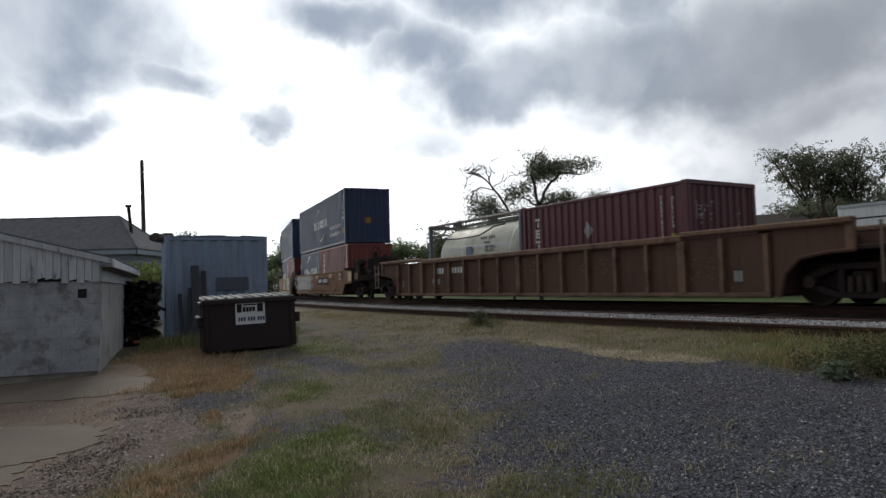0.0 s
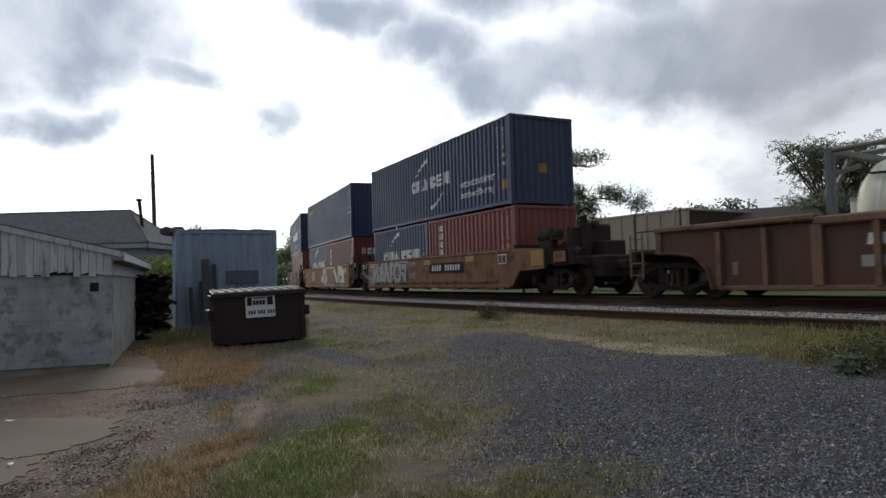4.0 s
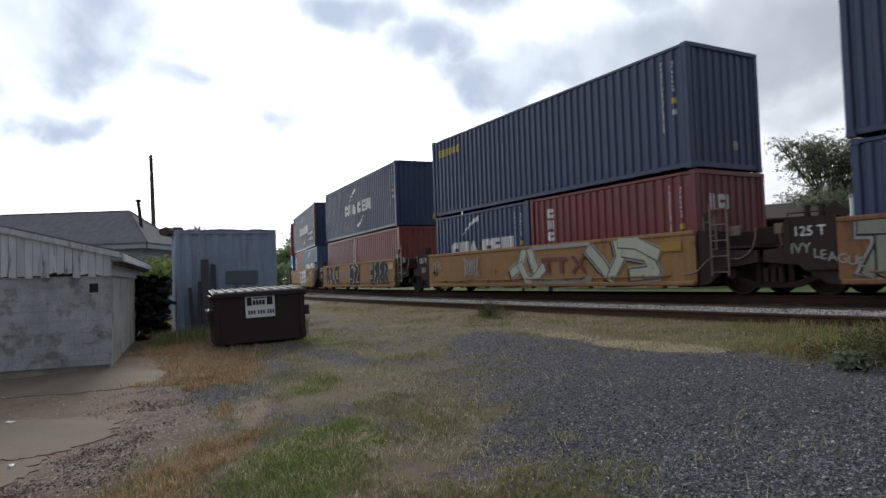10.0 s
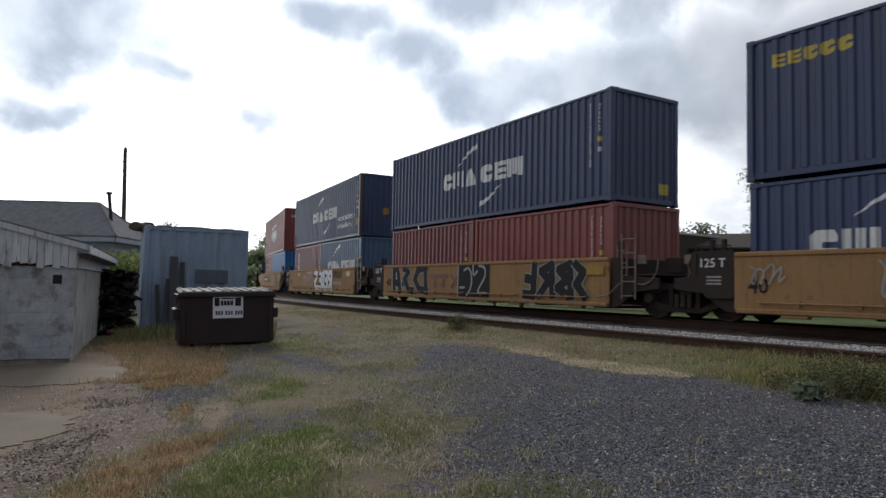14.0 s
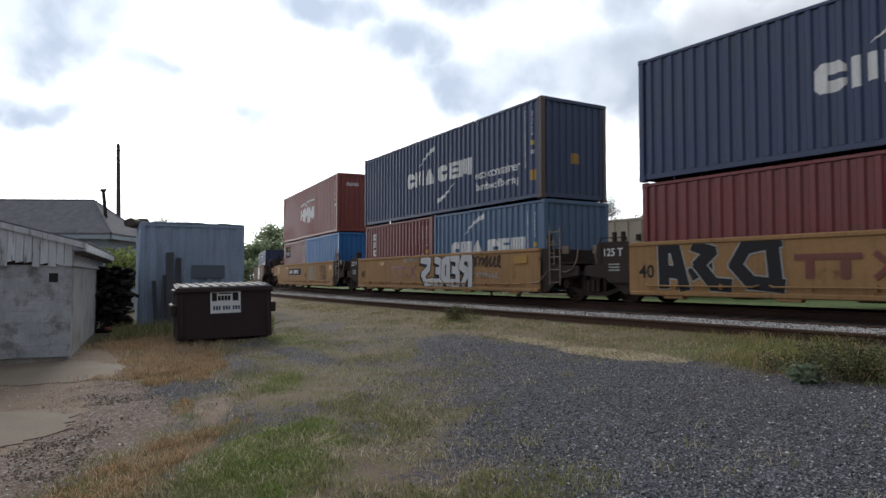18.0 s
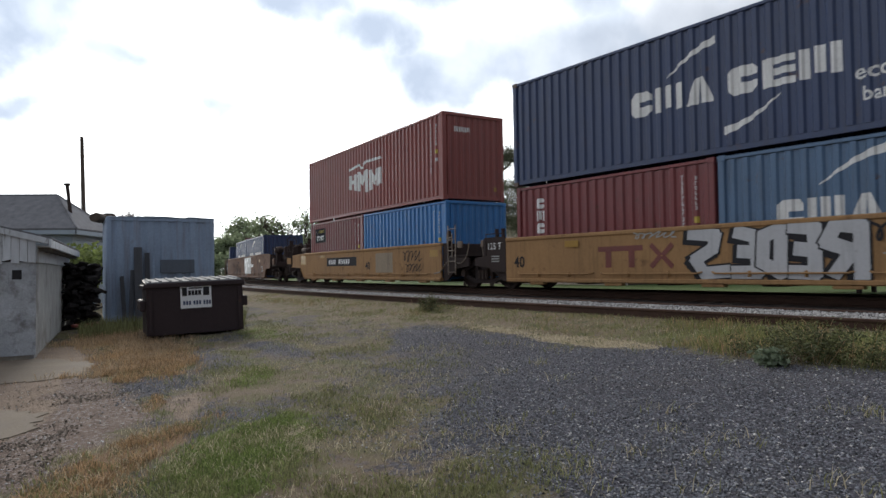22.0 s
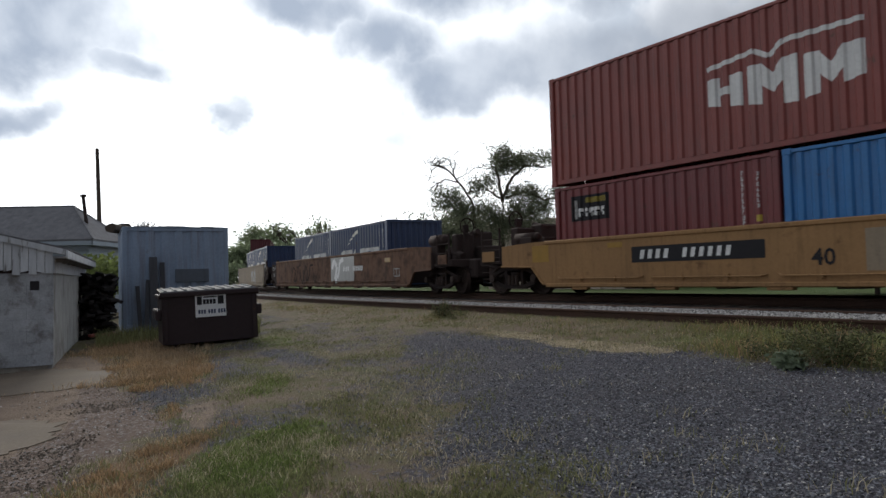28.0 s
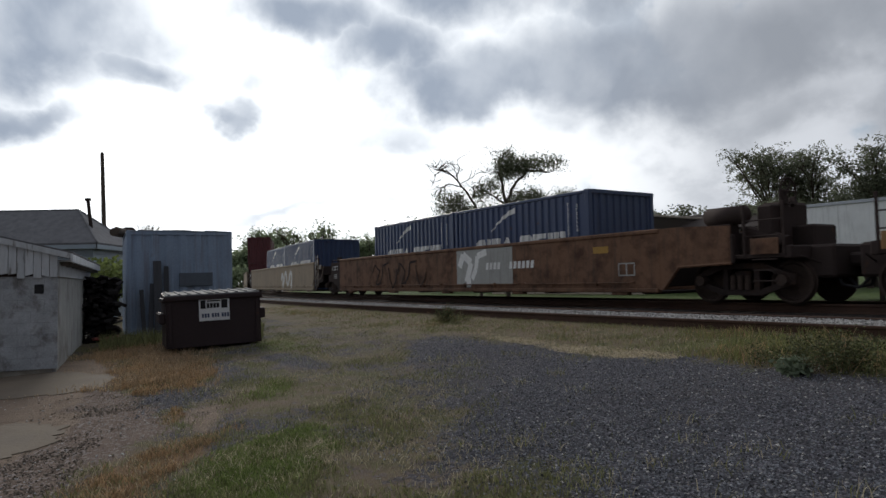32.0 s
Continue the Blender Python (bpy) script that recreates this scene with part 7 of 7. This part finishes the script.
def trees():
    limbed_tree("half-bare tree with a flat dark green crown", 42.0, 36,
                [(0.2, [(0, 0), (-0.01, 3.2), (0.04, 4.4), (0.02, 5.35)]), (0.14, [(0.02, 5.35), (0.33, 6.25), (0.76, 6.84), (1.27, 7.23), (1.77, 7.26), (2.32, 7.08)]), (0.14, [(0.02, 5.35), (-0.12, 6.27), (-0.25, 6.98), (-0.3, 7.8), (0, 8.2), (0.3, 8.44)]),
                 (0.08, [(-0.09, 5.55), (-0.68, 5.98), (-1.03, 6.3)]), (0.11, [(0.21, 5.54), (1.13, 5.91), (1.72, 5.69), (2.21, 5.37), (2.81, 5.44), (3.6, 5.31), (4.67, 5.07)]), (0.035, [(-0.32, 7.8), (-0.72, 8.18), (-0.91, 8.7)]), (0.05, [(-0.25, 6.98), (-0.64, 7.41), (-1.05, 7.22)])],
                [(-0.02, 7.79, 0.5, 0.4), (0.58, 7.61, 0.7, 0.38), (1.28, 7.68, 0.6, 0.26), (1.99, 7.7, 0.6, 0.24), (2.69, 7.72, 0.5, 0.18), (0.3, 8.29, 0.25, 0.18), (0.06, 7.28, 0.5, 0.35), (0.77, 7.35, 0.35, 0.25), (-1.18, 6.41, 0.5, 0.3), (-0.66, 6.7, 0.4, 0.28), (0.53, 5.94, 0.7, 0.26), (1.33, 6.01, 0.6, 0.24), (1.72, 5.79, 0.4, 0.35),
                 (3.12, 5.83, 0.7, 0.28), (3.71, 5.61, 0.4, 0.28), (4.68, 5.17, 0.5, 0.36), (2.2, 5.16, 0.6, 0.32), (1.6, 4.98, 0.8, 0.46), (0.7, 5.1, 0.6, 0.38), (-0.91, 5.08, 0.6, 0.38), (-0.52, 4.66, 0.6, 0.38), (0.28, 4.5, 0.8, 0.38), (1.6, 4.0, 1.2, 0.5), (-0.6, 3.8, 1.1, 0.5)],
                5, 38000, 70, 0.062)
    limbed_tree("almost leafless leaning tree with thin twigs", 39.6, 36,
                [(0.13, [(0.1, 0), (0.02, 3.27), (-0.04, 5.3), (-0.5, 6.13), (-0.99, 6.76), (-1.39, 7.18), (-1.79, 7.45), (-2.15, 7.47)]), (0.05, [(-1.79, 7.45), (-2.21, 7.16), (-2.37, 6.81), (-2.48, 6.51)]), (0.06, [(-0.99, 6.76), (-1.18, 7.38), (-1.32, 7.9)]), (0.055, [(-1.09, 7.02), (-0.92, 7.58), (-1.01, 7.99)]),
                 (0.045, [(-0.9, 6.65), (-0.38, 6.94), (-0.23, 6.91)]), (0.08, [(-0.26, 5.87), (-0.15, 6.22), (-0.21, 6.45)]), (0.06, [(-0.75, 6.45), (-1.51, 6.68), (-2.02, 6.39), (-2.44, 5.99)]), (0.05, [(-1.51, 6.68), (-1.87, 6.48), (-2.24, 5.88)]), (0.03, [(-2.15, 7.47), (-2.19, 7.78)]), (0.03, [(-1.39, 7.18), (-1.84, 7.35), (-2.3, 7.52)])],
                [(-1.83, 6.07, 0.45, 0.3), (-1.13, 5.64, 0.5, 0.42), (-0.73, 5.32, 0.6, 0.45), (-1.54, 5.45, 0.35, 0.36), (-0.91, 6.04, 0.3, 0.25), (-0.43, 5.01, 0.5, 0.3), (-2.05, 5.37, 0.25, 0.36), (0.0, 6.01, 0.25, 0.2), (-0.8, 4.6, 0.9, 0.4)], 6, 8500, 60, 0.06)
    for a, d, h, s in ((62.9, 50, 9.9, 11), (66.4, 50, 9.5, 12), (69.3, 50, 9.4, 13), (61.4, 54, 6.2, 14), (72.6, 50, 9.6, 15), (64.8, 56, 7.2, 16), (67.9, 54, 7.8, 17), (71.0, 54, 8.0, 60)):
        x, y = polar(a, d)
        tree("tree", "full green deciduous tree beyond the tracks", x, y, h * 0.97, 0.55, s, 9000, LEAF, (0, 0), 0.3, 0.075, 0.15, 4, 0.26, 0.0, 0.42)
    for a, h, s in ((60.6, 4.6, 61), (62.2, 5.4, 62), (63.9, 5.0, 63), (65.6, 5.8, 64), (67.3, 5.2, 65), (69.0, 5.8, 66), (70.8, 5.4, 67), (72.6, 5.6, 68)):
        x, y = polar(a, 47)
        tree("tree", "dense low tree at the edge of the wood", x, y, h * 0.92, 0.8, s, 9000, LEAF, (0, 0), 0.0, 0.085, 0.08, 3, 0.16, 0.1, 0.55)
    for a, h, s in ((34.6, 6.6, 71), (36.6, 6.0, 72), (38.4, 7.0, 73), (40.4, 6.2, 74), (42.4, 6.6, 75), (44.3, 6.0, 76), (46.5, 5.2, 77)):
        x, y = polar(a, 62)
        tree("tree", "dense low tree behind the half-bare tree", x, y, h, 0.6, s, 4200, LEAF, (0, 0), 0.0, 0.13, 0.1, 3, 0.18, 0.15, 0.6)
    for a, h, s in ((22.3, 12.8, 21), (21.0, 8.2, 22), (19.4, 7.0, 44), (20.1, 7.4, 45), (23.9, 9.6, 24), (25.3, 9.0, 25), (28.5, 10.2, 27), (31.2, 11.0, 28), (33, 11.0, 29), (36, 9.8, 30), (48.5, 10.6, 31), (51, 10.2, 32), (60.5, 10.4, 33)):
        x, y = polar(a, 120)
        tree("tree", "distant green tree, leaves paled for haze", x, y, h * 0.78, 1.0, s, 3600, FARLEAF, (0, 0), 0.2, 0.22, 0.22, 4, 0.22, 0.3, 0.8)
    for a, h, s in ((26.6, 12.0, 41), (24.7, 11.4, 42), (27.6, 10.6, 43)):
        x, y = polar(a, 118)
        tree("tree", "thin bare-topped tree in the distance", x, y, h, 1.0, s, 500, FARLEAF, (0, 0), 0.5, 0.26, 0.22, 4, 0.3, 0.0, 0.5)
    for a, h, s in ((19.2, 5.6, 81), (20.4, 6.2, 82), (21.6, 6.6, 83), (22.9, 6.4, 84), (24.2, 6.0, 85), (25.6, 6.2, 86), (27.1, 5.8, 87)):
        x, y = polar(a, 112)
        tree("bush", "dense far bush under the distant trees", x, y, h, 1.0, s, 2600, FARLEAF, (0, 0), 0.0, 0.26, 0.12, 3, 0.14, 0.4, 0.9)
    for a, d, h, s in ((9.5, 27, 1.9, 51), (9.8, 29, 2.3, 52)):
        x, y = polar(a, d)
        tree("bush", "leafy green bush among the weeds", x, y, h, 0.6, s, 2200, LEAF2, (0, 0), 0, 0.10, 0.05, 3, 0.25, 0.05, 0.25)
    for a, h in ((53.4, 6.3), (54.3, 6.8), (55.0, 6.2)):
        x, y = polar(a, 58)
        tree("conifer", "dark pointed conifer top behind the building", x, y, h, 0.35, int(a * 10), 2500, LEAF, (0, 0), 0, 0.14, 0.12, 3, 0.5, 0.1, 0.3)


trees()


def far_hedge():
    """The unbroken low growth at the far end of the line."""
    r, sh = random.Random(90), Shape()
    for _ in range(11000):
        a, q = r.uniform(15.5, 31), r.uniform(104, 116)
        x, y = polar(a, q)
        top = 3.6 + 1.6 * noise.noise((a * 0.9, 1.0, 2.0)) + 0.8 * noise.noise((a * 3.1, 4.0, 2.0))
        c = Vector((x, y, ground_z(x, y) + top * r.random() ** 0.8))
        u = Vector((r.uniform(-1, 1), r.uniform(-1, 1), r.uniform(-1, 1))).normalized() * r.uniform(0.16, 0.34)
        v = u.cross(Vector((r.uniform(-1, 1), r.uniform(-1, 1), r.uniform(-1, 1)))).normalized() * 0.16
        n = len(sh.v)
        sh.v += [tuple(c - u), tuple(c + v), tuple(c + u), tuple(c - v)]
        sh.f.append((n, n + 1, n + 2, n + 3))
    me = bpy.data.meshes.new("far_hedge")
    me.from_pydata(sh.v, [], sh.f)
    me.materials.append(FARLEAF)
    tagged(new("far_hedge", me), "green growth at the far end of the tracks, paled for haze", "hedge", kind="stuff")


far_hedge()


# ---------------------------------------------------------------- grass, weeds and stones
GRASS = mat("mixed_grass_blade", (0.182, 0.188, 0.085), 0.8, var=0.1, islands=0.5, thin=0.35)
LUSH = mat("fresh_grass_blade", (0.17, 0.22, 0.068), 0.75, var=0.1, islands=0.6, thin=0.35)
DRY = mat("dry_brown_grass_blade", (0.36, 0.245, 0.14), 0.85, var=0.1, islands=0.6, thin=0.3)
HAY = mat("pale_dead_stalk", (0.46, 0.40, 0.28), 0.85, var=0.1, islands=0.4, thin=0.25)
WEED = mat("yellow_green_weed", (0.19, 0.195, 0.075), 0.8, var=0.1, islands=0.5, thin=0.35)
CRUSHED = mat("blue_grey_crushed_stone", (0.125, 0.130, 0.145), 0.85, var=0.15, islands=0.9)
DARKSTONE = mat("dark_dirt_chip", (0.11, 0.09, 0.07), 0.9, var=0.15, islands=0.5)
DRYPALE = mat("pale_dry_grass_blade", (0.38, 0.285, 0.185), 0.85, var=0.1, islands=0.45, thin=0.3)
PALESTONE = mat("pale_ballast_stone", (0.30, 0.29, 0.28), 0.85, var=0.15, islands=0.75)


def blades(name, material, label, points, seed, low, high, width, bend_=0.6, category="grass"):
    """Many bent blades standing at the points (x, y, scale)."""
    r = np.random.RandomState(seed)
    n = len(points)
    p = np.array([(x, y, ground_z(x, y) - 0.01) for x, y, _ in points])
    k = np.array([q[2] for q in points])
    h = r.uniform(low, high, n) * k
    a = r.uniform(0, math.tau, n)
    face = r.uniform(0, math.tau, n)
    d = np.stack([np.cos(a), np.sin(a), np.zeros(n)], 1) * (h * r.uniform(0.1, 1.0, n) * bend_)[:, None]
    s = np.stack([np.cos(face), np.sin(face), np.zeros(n)], 1) * (width * r.uniform(0.6, 1.4, n) * np.sqrt(k))[:, None]
    up = np.array([0, 0, 1.0])
    mid = p + d * 0.35 + up * (h * 0.6)[:, None]
    tip = p + d + up * (h * r.uniform(0.75, 1.0, n))[:, None]
    v = np.stack([p - s, p + s, mid + s * 0.7, mid - s * 0.7, tip], 1).reshape(-1, 3)
    i = np.arange(n) * 5
    faces = [tuple(q) for q in np.stack([i, i + 1, i + 2, i + 3], 1).tolist()] + [tuple(q) for q in np.stack([i + 3, i + 2, i + 4], 1).tolist()]
    me = bpy.data.meshes.new(name)
    me.from_pydata(v.tolist(), [], faces)
    me.materials.append(material)
    return tagged(new(name, me), label, category, kind="stuff")


def stones(name, material, label, points, seed, low, high):
    """Small broken stones, each an uneven eight-sided lump."""
    r = np.random.RandomState(seed)
    n = len(points)
    p = np.array([(x, y, ground_z(x, y)) for x, y in points])
    base = np.array([(1, 0, 0), (0, 1, 0), (-1, 0, 0), (0, -1, 0), (0, 0, 0.7), (0, 0, -0.7)], float)
    size = r.uniform(low, high, n)
    a = r.uniform(0, math.tau, n)
    v = base[None] * r.uniform(0.6, 1.25, (n, 6, 1)) + r.uniform(-0.22, 0.22, (n, 6, 3))
    c, s = np.cos(a)[:, None], np.sin(a)[:, None]
    x, y = v[:, :, 0] * c - v[:, :, 1] * s, v[:, :, 0] * s + v[:, :, 1] * c
    v = np.stack([x, y, v[:, :, 2] + 0.25], 2) * size[:, None, None] + p[:, None]
    tri = np.array([(0, 1, 4), (1, 2, 4), (2, 3, 4), (3, 0, 4), (1, 0, 5), (2, 1, 5), (3, 2, 5), (0, 3, 5)])
    f = (tri[None] + (np.arange(n) * 6)[:, None, None]).reshape(-1, 3)
    me = bpy.data.meshes.new(name)
    me.from_pydata(v.reshape(-1, 3).tolist(), [], [tuple(q) for q in f.tolist()])
    me.materials.append(material)
    return tagged(new(name, me), label, "gravel", kind="stuff")


def scatter(n, seed, density, far=16.0, near=2.2, a0=-4.0, a1=76.0, power=0.5):
    """n random places in the wedge of ground before the standing place, thinned by density(x, y, d); nearer places are denser."""
    r = random.Random(seed)
    out = []
    while len(out) < n:
        q = near + (far - near) * r.random() ** (1 / (power + 0.5))
        x, y = polar(r.uniform(a0, a1), q)
        d = y - bend(x)
        if d < 9.2 and r.random() < density(x, y, d):
            out.append((x, y))
    return out


@celled
def clumped(x, y, s=1.4, seed=0.0):
    return soft(-0.25, 0.45, noise.noise((x * s, y * s, seed)) + 0.5 * noise.noise((x * s * 3, y * s * 3, seed + 5)))


OLIVE = mat("olive_weed_leaf", (0.085, 0.092, 0.042), 0.8, var=0.1, islands=0.6, thin=0.3)
BROAD = mat("pale_broad_leaf", (0.16, 0.20, 0.13), 0.7, var=0.1, islands=0.3, thin=0.3)


def leafy_weeds(name, label, cx, cy, rx, ry, h, n, seed, material=None, size=0.022):
    """A low bush of stems and many small leaves."""
    r = random.Random(seed)
    t = thing(name, label, "weeds", pose(cx, cy, ground_z(cx, cy)))
    st, lf = Shape(), Shape()
    for _ in range(max(4, n // 90)):
        a, b_ = r.gauss(0, 0.45) * rx, r.gauss(0, 0.45) * ry
        k = h * max(0.25, 1 - 0.6 * (abs(a) / rx) ** 2) * r.uniform(0.5, 1.15)
        z0 = ground_z(cx + a, cy + b_) - ground_z(cx, cy)
        foot, head = Vector((a, b_, z0 - 0.01)), Vector((a + r.gauss(0, 0.12), b_ + r.gauss(0, 0.1), z0 + k))
        st.cyl(foot, head, 0.004, 4, 0.002, cap=False)
        for _ in range(90):
            q = r.random() ** 0.7
            c = foot.lerp(head, q) + Vector((r.gauss(0, 0.055), r.gauss(0, 0.055), r.gauss(0, 0.03)))
            u = Vector((r.uniform(-1, 1), r.uniform(-1, 1), r.uniform(-.6, .6))).normalized() * size * r.uniform(0.5, 1.4)
            v = u.cross(Vector((r.uniform(-1, 1), r.uniform(-1, 1), r.uniform(-1, 1)))).normalized() * size * 0.4
            i = len(lf.v)
            lf.v += [tuple(c - u), tuple(c + v), tuple(c + u), tuple(c - v)]
            lf.f.append((i, i + 1, i + 2, i + 3))
    tagged(part("stems", st, DRY, t), kind="stuff")
    me = bpy.data.meshes.new("leaves")
    me.from_pydata(lf.v, [], lf.f)
    me.materials.append(material or OLIVE)
    tagged(part("leaves", me, material or OLIVE, t), kind="stuff")


def vegetation():
    bare = lambda x, y: max(lot_gravel(x, y), min(1.0, max(slab_dirt(x, y), grit_dirt(x, y)) * 1.02))
    field = scatter(52000, 1, lambda x, y, d: (1 - bare(x, y)) * (0.04 + 0.96 * clumped(x, y, 1.1) ** 1.6), 18, power=0.15)
    blades("grass", GRASS, "short patchy grass on the rough ground", [(x, y, 1.0) for x, y in field], 2, 0.02, 0.075, 0.0035, 0.9)
    hay = scatter(17000, 3, lambda x, y, d: (1 - bare(x, y)) * clumped(x, y, 0.9, 8), 15, power=0.15)
    blades("dead_stalks", HAY, "pale dead grass stalks among the grass", [(x, y, 1.0) for x, y in hay], 4, 0.02, 0.08, 0.0028, 1.5)
    blades("lush_grass", LUSH, "fresh green grass patch", [(x, y, 1.0) for x, y in scatter(20000, 5, lambda x, y, d: lush_grass(x, y) ** 1.5 * (0.1 + 0.9 * clumped(x, y, 2.6, 4)) if d < 7 else 0, 14, power=0.15)], 6, 0.02, 0.06, 0.003, 0.9)
    mixed = scatter(7000, 29, lambda x, y, d: max(lush_grass(x, y), dry_grass(x, y)) * clumped(x, y, 2.4, 17) * (1 - slab_dirt(x, y)) if d < 7 else 0, 14, power=0.15)
    blades("pale_stalks", HAY, "pale stalks among the green and brown grass", [(x, y, 1.0) for x, y in mixed[::2]], 30, 0.02, 0.08, 0.0026, 1.5)
    blades("grass", GRASS, "olive grass among the green and brown patches", [(x, y, 1.0) for x, y in mixed[1::2]], 33, 0.02, 0.08, 0.003, 1.1)
    blades("dry_grass", DRY, "dry brown grass by the shed and the dumpster", [(x, y, 1.0 + 0.5 * (x < -9)) for x, y in scatter(21000, 7, lambda x, y, d: dry_grass(x, y) ** 1.5 * (0.08 + 0.92 * clumped(x, y, 2.4, 2)) * (1 - 0.95 * slab_dirt(x, y)), 17, power=0.2)], 8, 0.02, 0.085, 0.003, 1.0)
    by_bin = []
    r = random.Random(41)
    while len(by_bin) < 7000:
        x, y = polar(r.uniform(6.5, 19.5), r.uniform(10.2, 15.6))
        if r.random() < dry_grass(x, y) * (0.2 + 0.8 * clumped(x, y, 1.5, 12)) * (1 - 0.9 * (slab_dirt(x, y) > 0.6)):
            by_bin.append((x, y, 1.0))
    blades("dry_grass", DRYPALE, "pale dry grass before the dumpster and the shed", by_bin, 42, 0.03, 0.15, 0.0045, 1.1)
    tufts = []
    r = random.Random(11)
    for x, y in scatter(110, 9, lambda x, y, d: (0.35 + 0.65 * (lot_gravel(x, y) > 0.3)) * (slab_dirt(x, y) + grit_dirt(x, y) < 0.1) * (0.25 + 0.75 * (-x * 0.5 - y + 3.2 > 0)), 11, power=0.2):
        for _ in range(r.randint(12, 40)):
            tufts.append((x + r.gauss(0, 0.09), y + r.gauss(0, 0.09), 1.0))
    blades("grass_tufts", WEED, "small grass tufts growing through the gravel", tufts[::2], 12, 0.03, 0.12, 0.003, 1.3)
    blades("dead_tufts", HAY, "pale dead tufts growing through the gravel", tufts[1::2], 27, 0.03, 0.12, 0.003, 1.6)
    # weeds along the siding
    weeds, hayw = [], []
    while len(weeds) < 15000:
        x = -0.5 - 24 * r.random() ** 1.3
        d = r.uniform(7.0, 9.22)
        edge = soft(7.1, 8.1, d + 0.5 * noise.noise((x * 0.8, 3.0, 1.0)) + (0.5 if x > -5 else 0)) * (0.25 + 0.75 * clumped(x, d, 0.8, 6))
        if r.random() < edge:
            k = 0.45 + 0.5 * soft(-7, -3.5, x) + 0.5 * clumped(x, d, 0.7, 3) * (0.5 + 0.5 * soft(-8, -3, x))
            (weeds if r.random() < 0.6 + 0.38 * clumped(x, d, 0.9, 21) else hayw).append((x, d + bend(x), k))
    blades("trackside_weeds", WEED, "yellow-green weeds along the siding", weeds, 13, 0.04, 0.17, 0.004, 1.0)
    blades("trackside_stalks", DRY, "dry pale stalks among the weeds", hayw, 14, 0.04, 0.18, 0.0035, 1.0)
    leafy_weeds("weed_clump", "dense olive weed bush at the lot's edge", -3.1, 7.3, 1.0, 0.3, 0.34, 4200, 15)
    leafy_weeds("weed_clump", "low dark weed clump by the rails", -11.7, 8.75, 0.6, 0.25, 0.42, 1500, 25)
    leafy_weeds("broad_leaf_weed", "pale broad-leaved weed in the gravel's edge", -3.3, 6.85, 0.13, 0.08, 0.2, 90, 35, BROAD, 0.05)
    box_weeds = []
    for _ in range(3400):
        a = r.uniform(9.4, 21.5)
        q = r.choice((17.5, 17.1, 16.2)) + r.gauss(0, 0.3) if a < 14 else r.choice((15.2, 17.2)) + r.gauss(0, 0.4)
        box_weeds.append((*polar(a, q), 1.0))
    blades("tall_grass", GRASS, "tall grass at the foot of the box and dumpster", box_weeds, 16, 0.12, 0.42, 0.006, 0.7)
    straw_pts = scatter(6000, 17, lambda x, y, d: straw(x, y), 13, power=0.5)
    blades("trampled_straw", HAY, "flattened pale straw at the gravel's edge", [(x, y, 1.0) for x, y in straw_pts], 18, 0.02, 0.05, 0.004, 3.0)
    crushed = scatter(46000, 19, lambda x, y, d: lot_gravel(x, y), 12, power=0.1)
    stones("crushed_stone", CRUSHED, "blue-grey crushed stone of the lot", crushed, 20, 0.004, 0.0125)
    pale = scatter(6000, 21, lambda x, y, d: 0.9 * lot_gravel(x, y) + 0.4 * grit_dirt(x, y) + 0.08, 12, power=0.1)
    stones("pale_pebbles", PALESTONE, "scattered pale pebbles and litter", pale, 22, 0.005, 0.014)
    debris = scatter(3200, 31, lambda x, y, d: max(0.08 * slab_dirt(x, y), grit_dirt(x, y) * (1 - slab_dirt(x, y))) * clumped(x, y, 1.1, 14), 12, power=0.1)
    stones("dark_debris", DARKSTONE, "dark chips and crumbs on the bare dirt", debris, 32, 0.004, 0.014)
    bed = []
    while len(bed) < 20000:
        x, d = -1.5 - 30 * r.random() ** 1.4, r.uniform(9.35, 10.98)
        bed.append((x, d + bend(x)))
    stones("ballast_stones", PALESTONE, "pale grey ballast stones between the rails", bed, 23, 0.018, 0.035)


vegetation()


def motions():
    """The train rolls by and its wheels turn."""
    for ob, u, z, half in TRAIN:
        walk(ob, [(t, on_track(travel(t) + u, z, half)) for t in range(0, 33)])
    steps = [i * 0.16 for i in range(201)]
    for w, ax in WHEELS:
        walk(w, [(t, pose(ax, 0, 0.42, 0, math.degrees(travel(t) / 0.42), 0)) for t in steps])


motions()
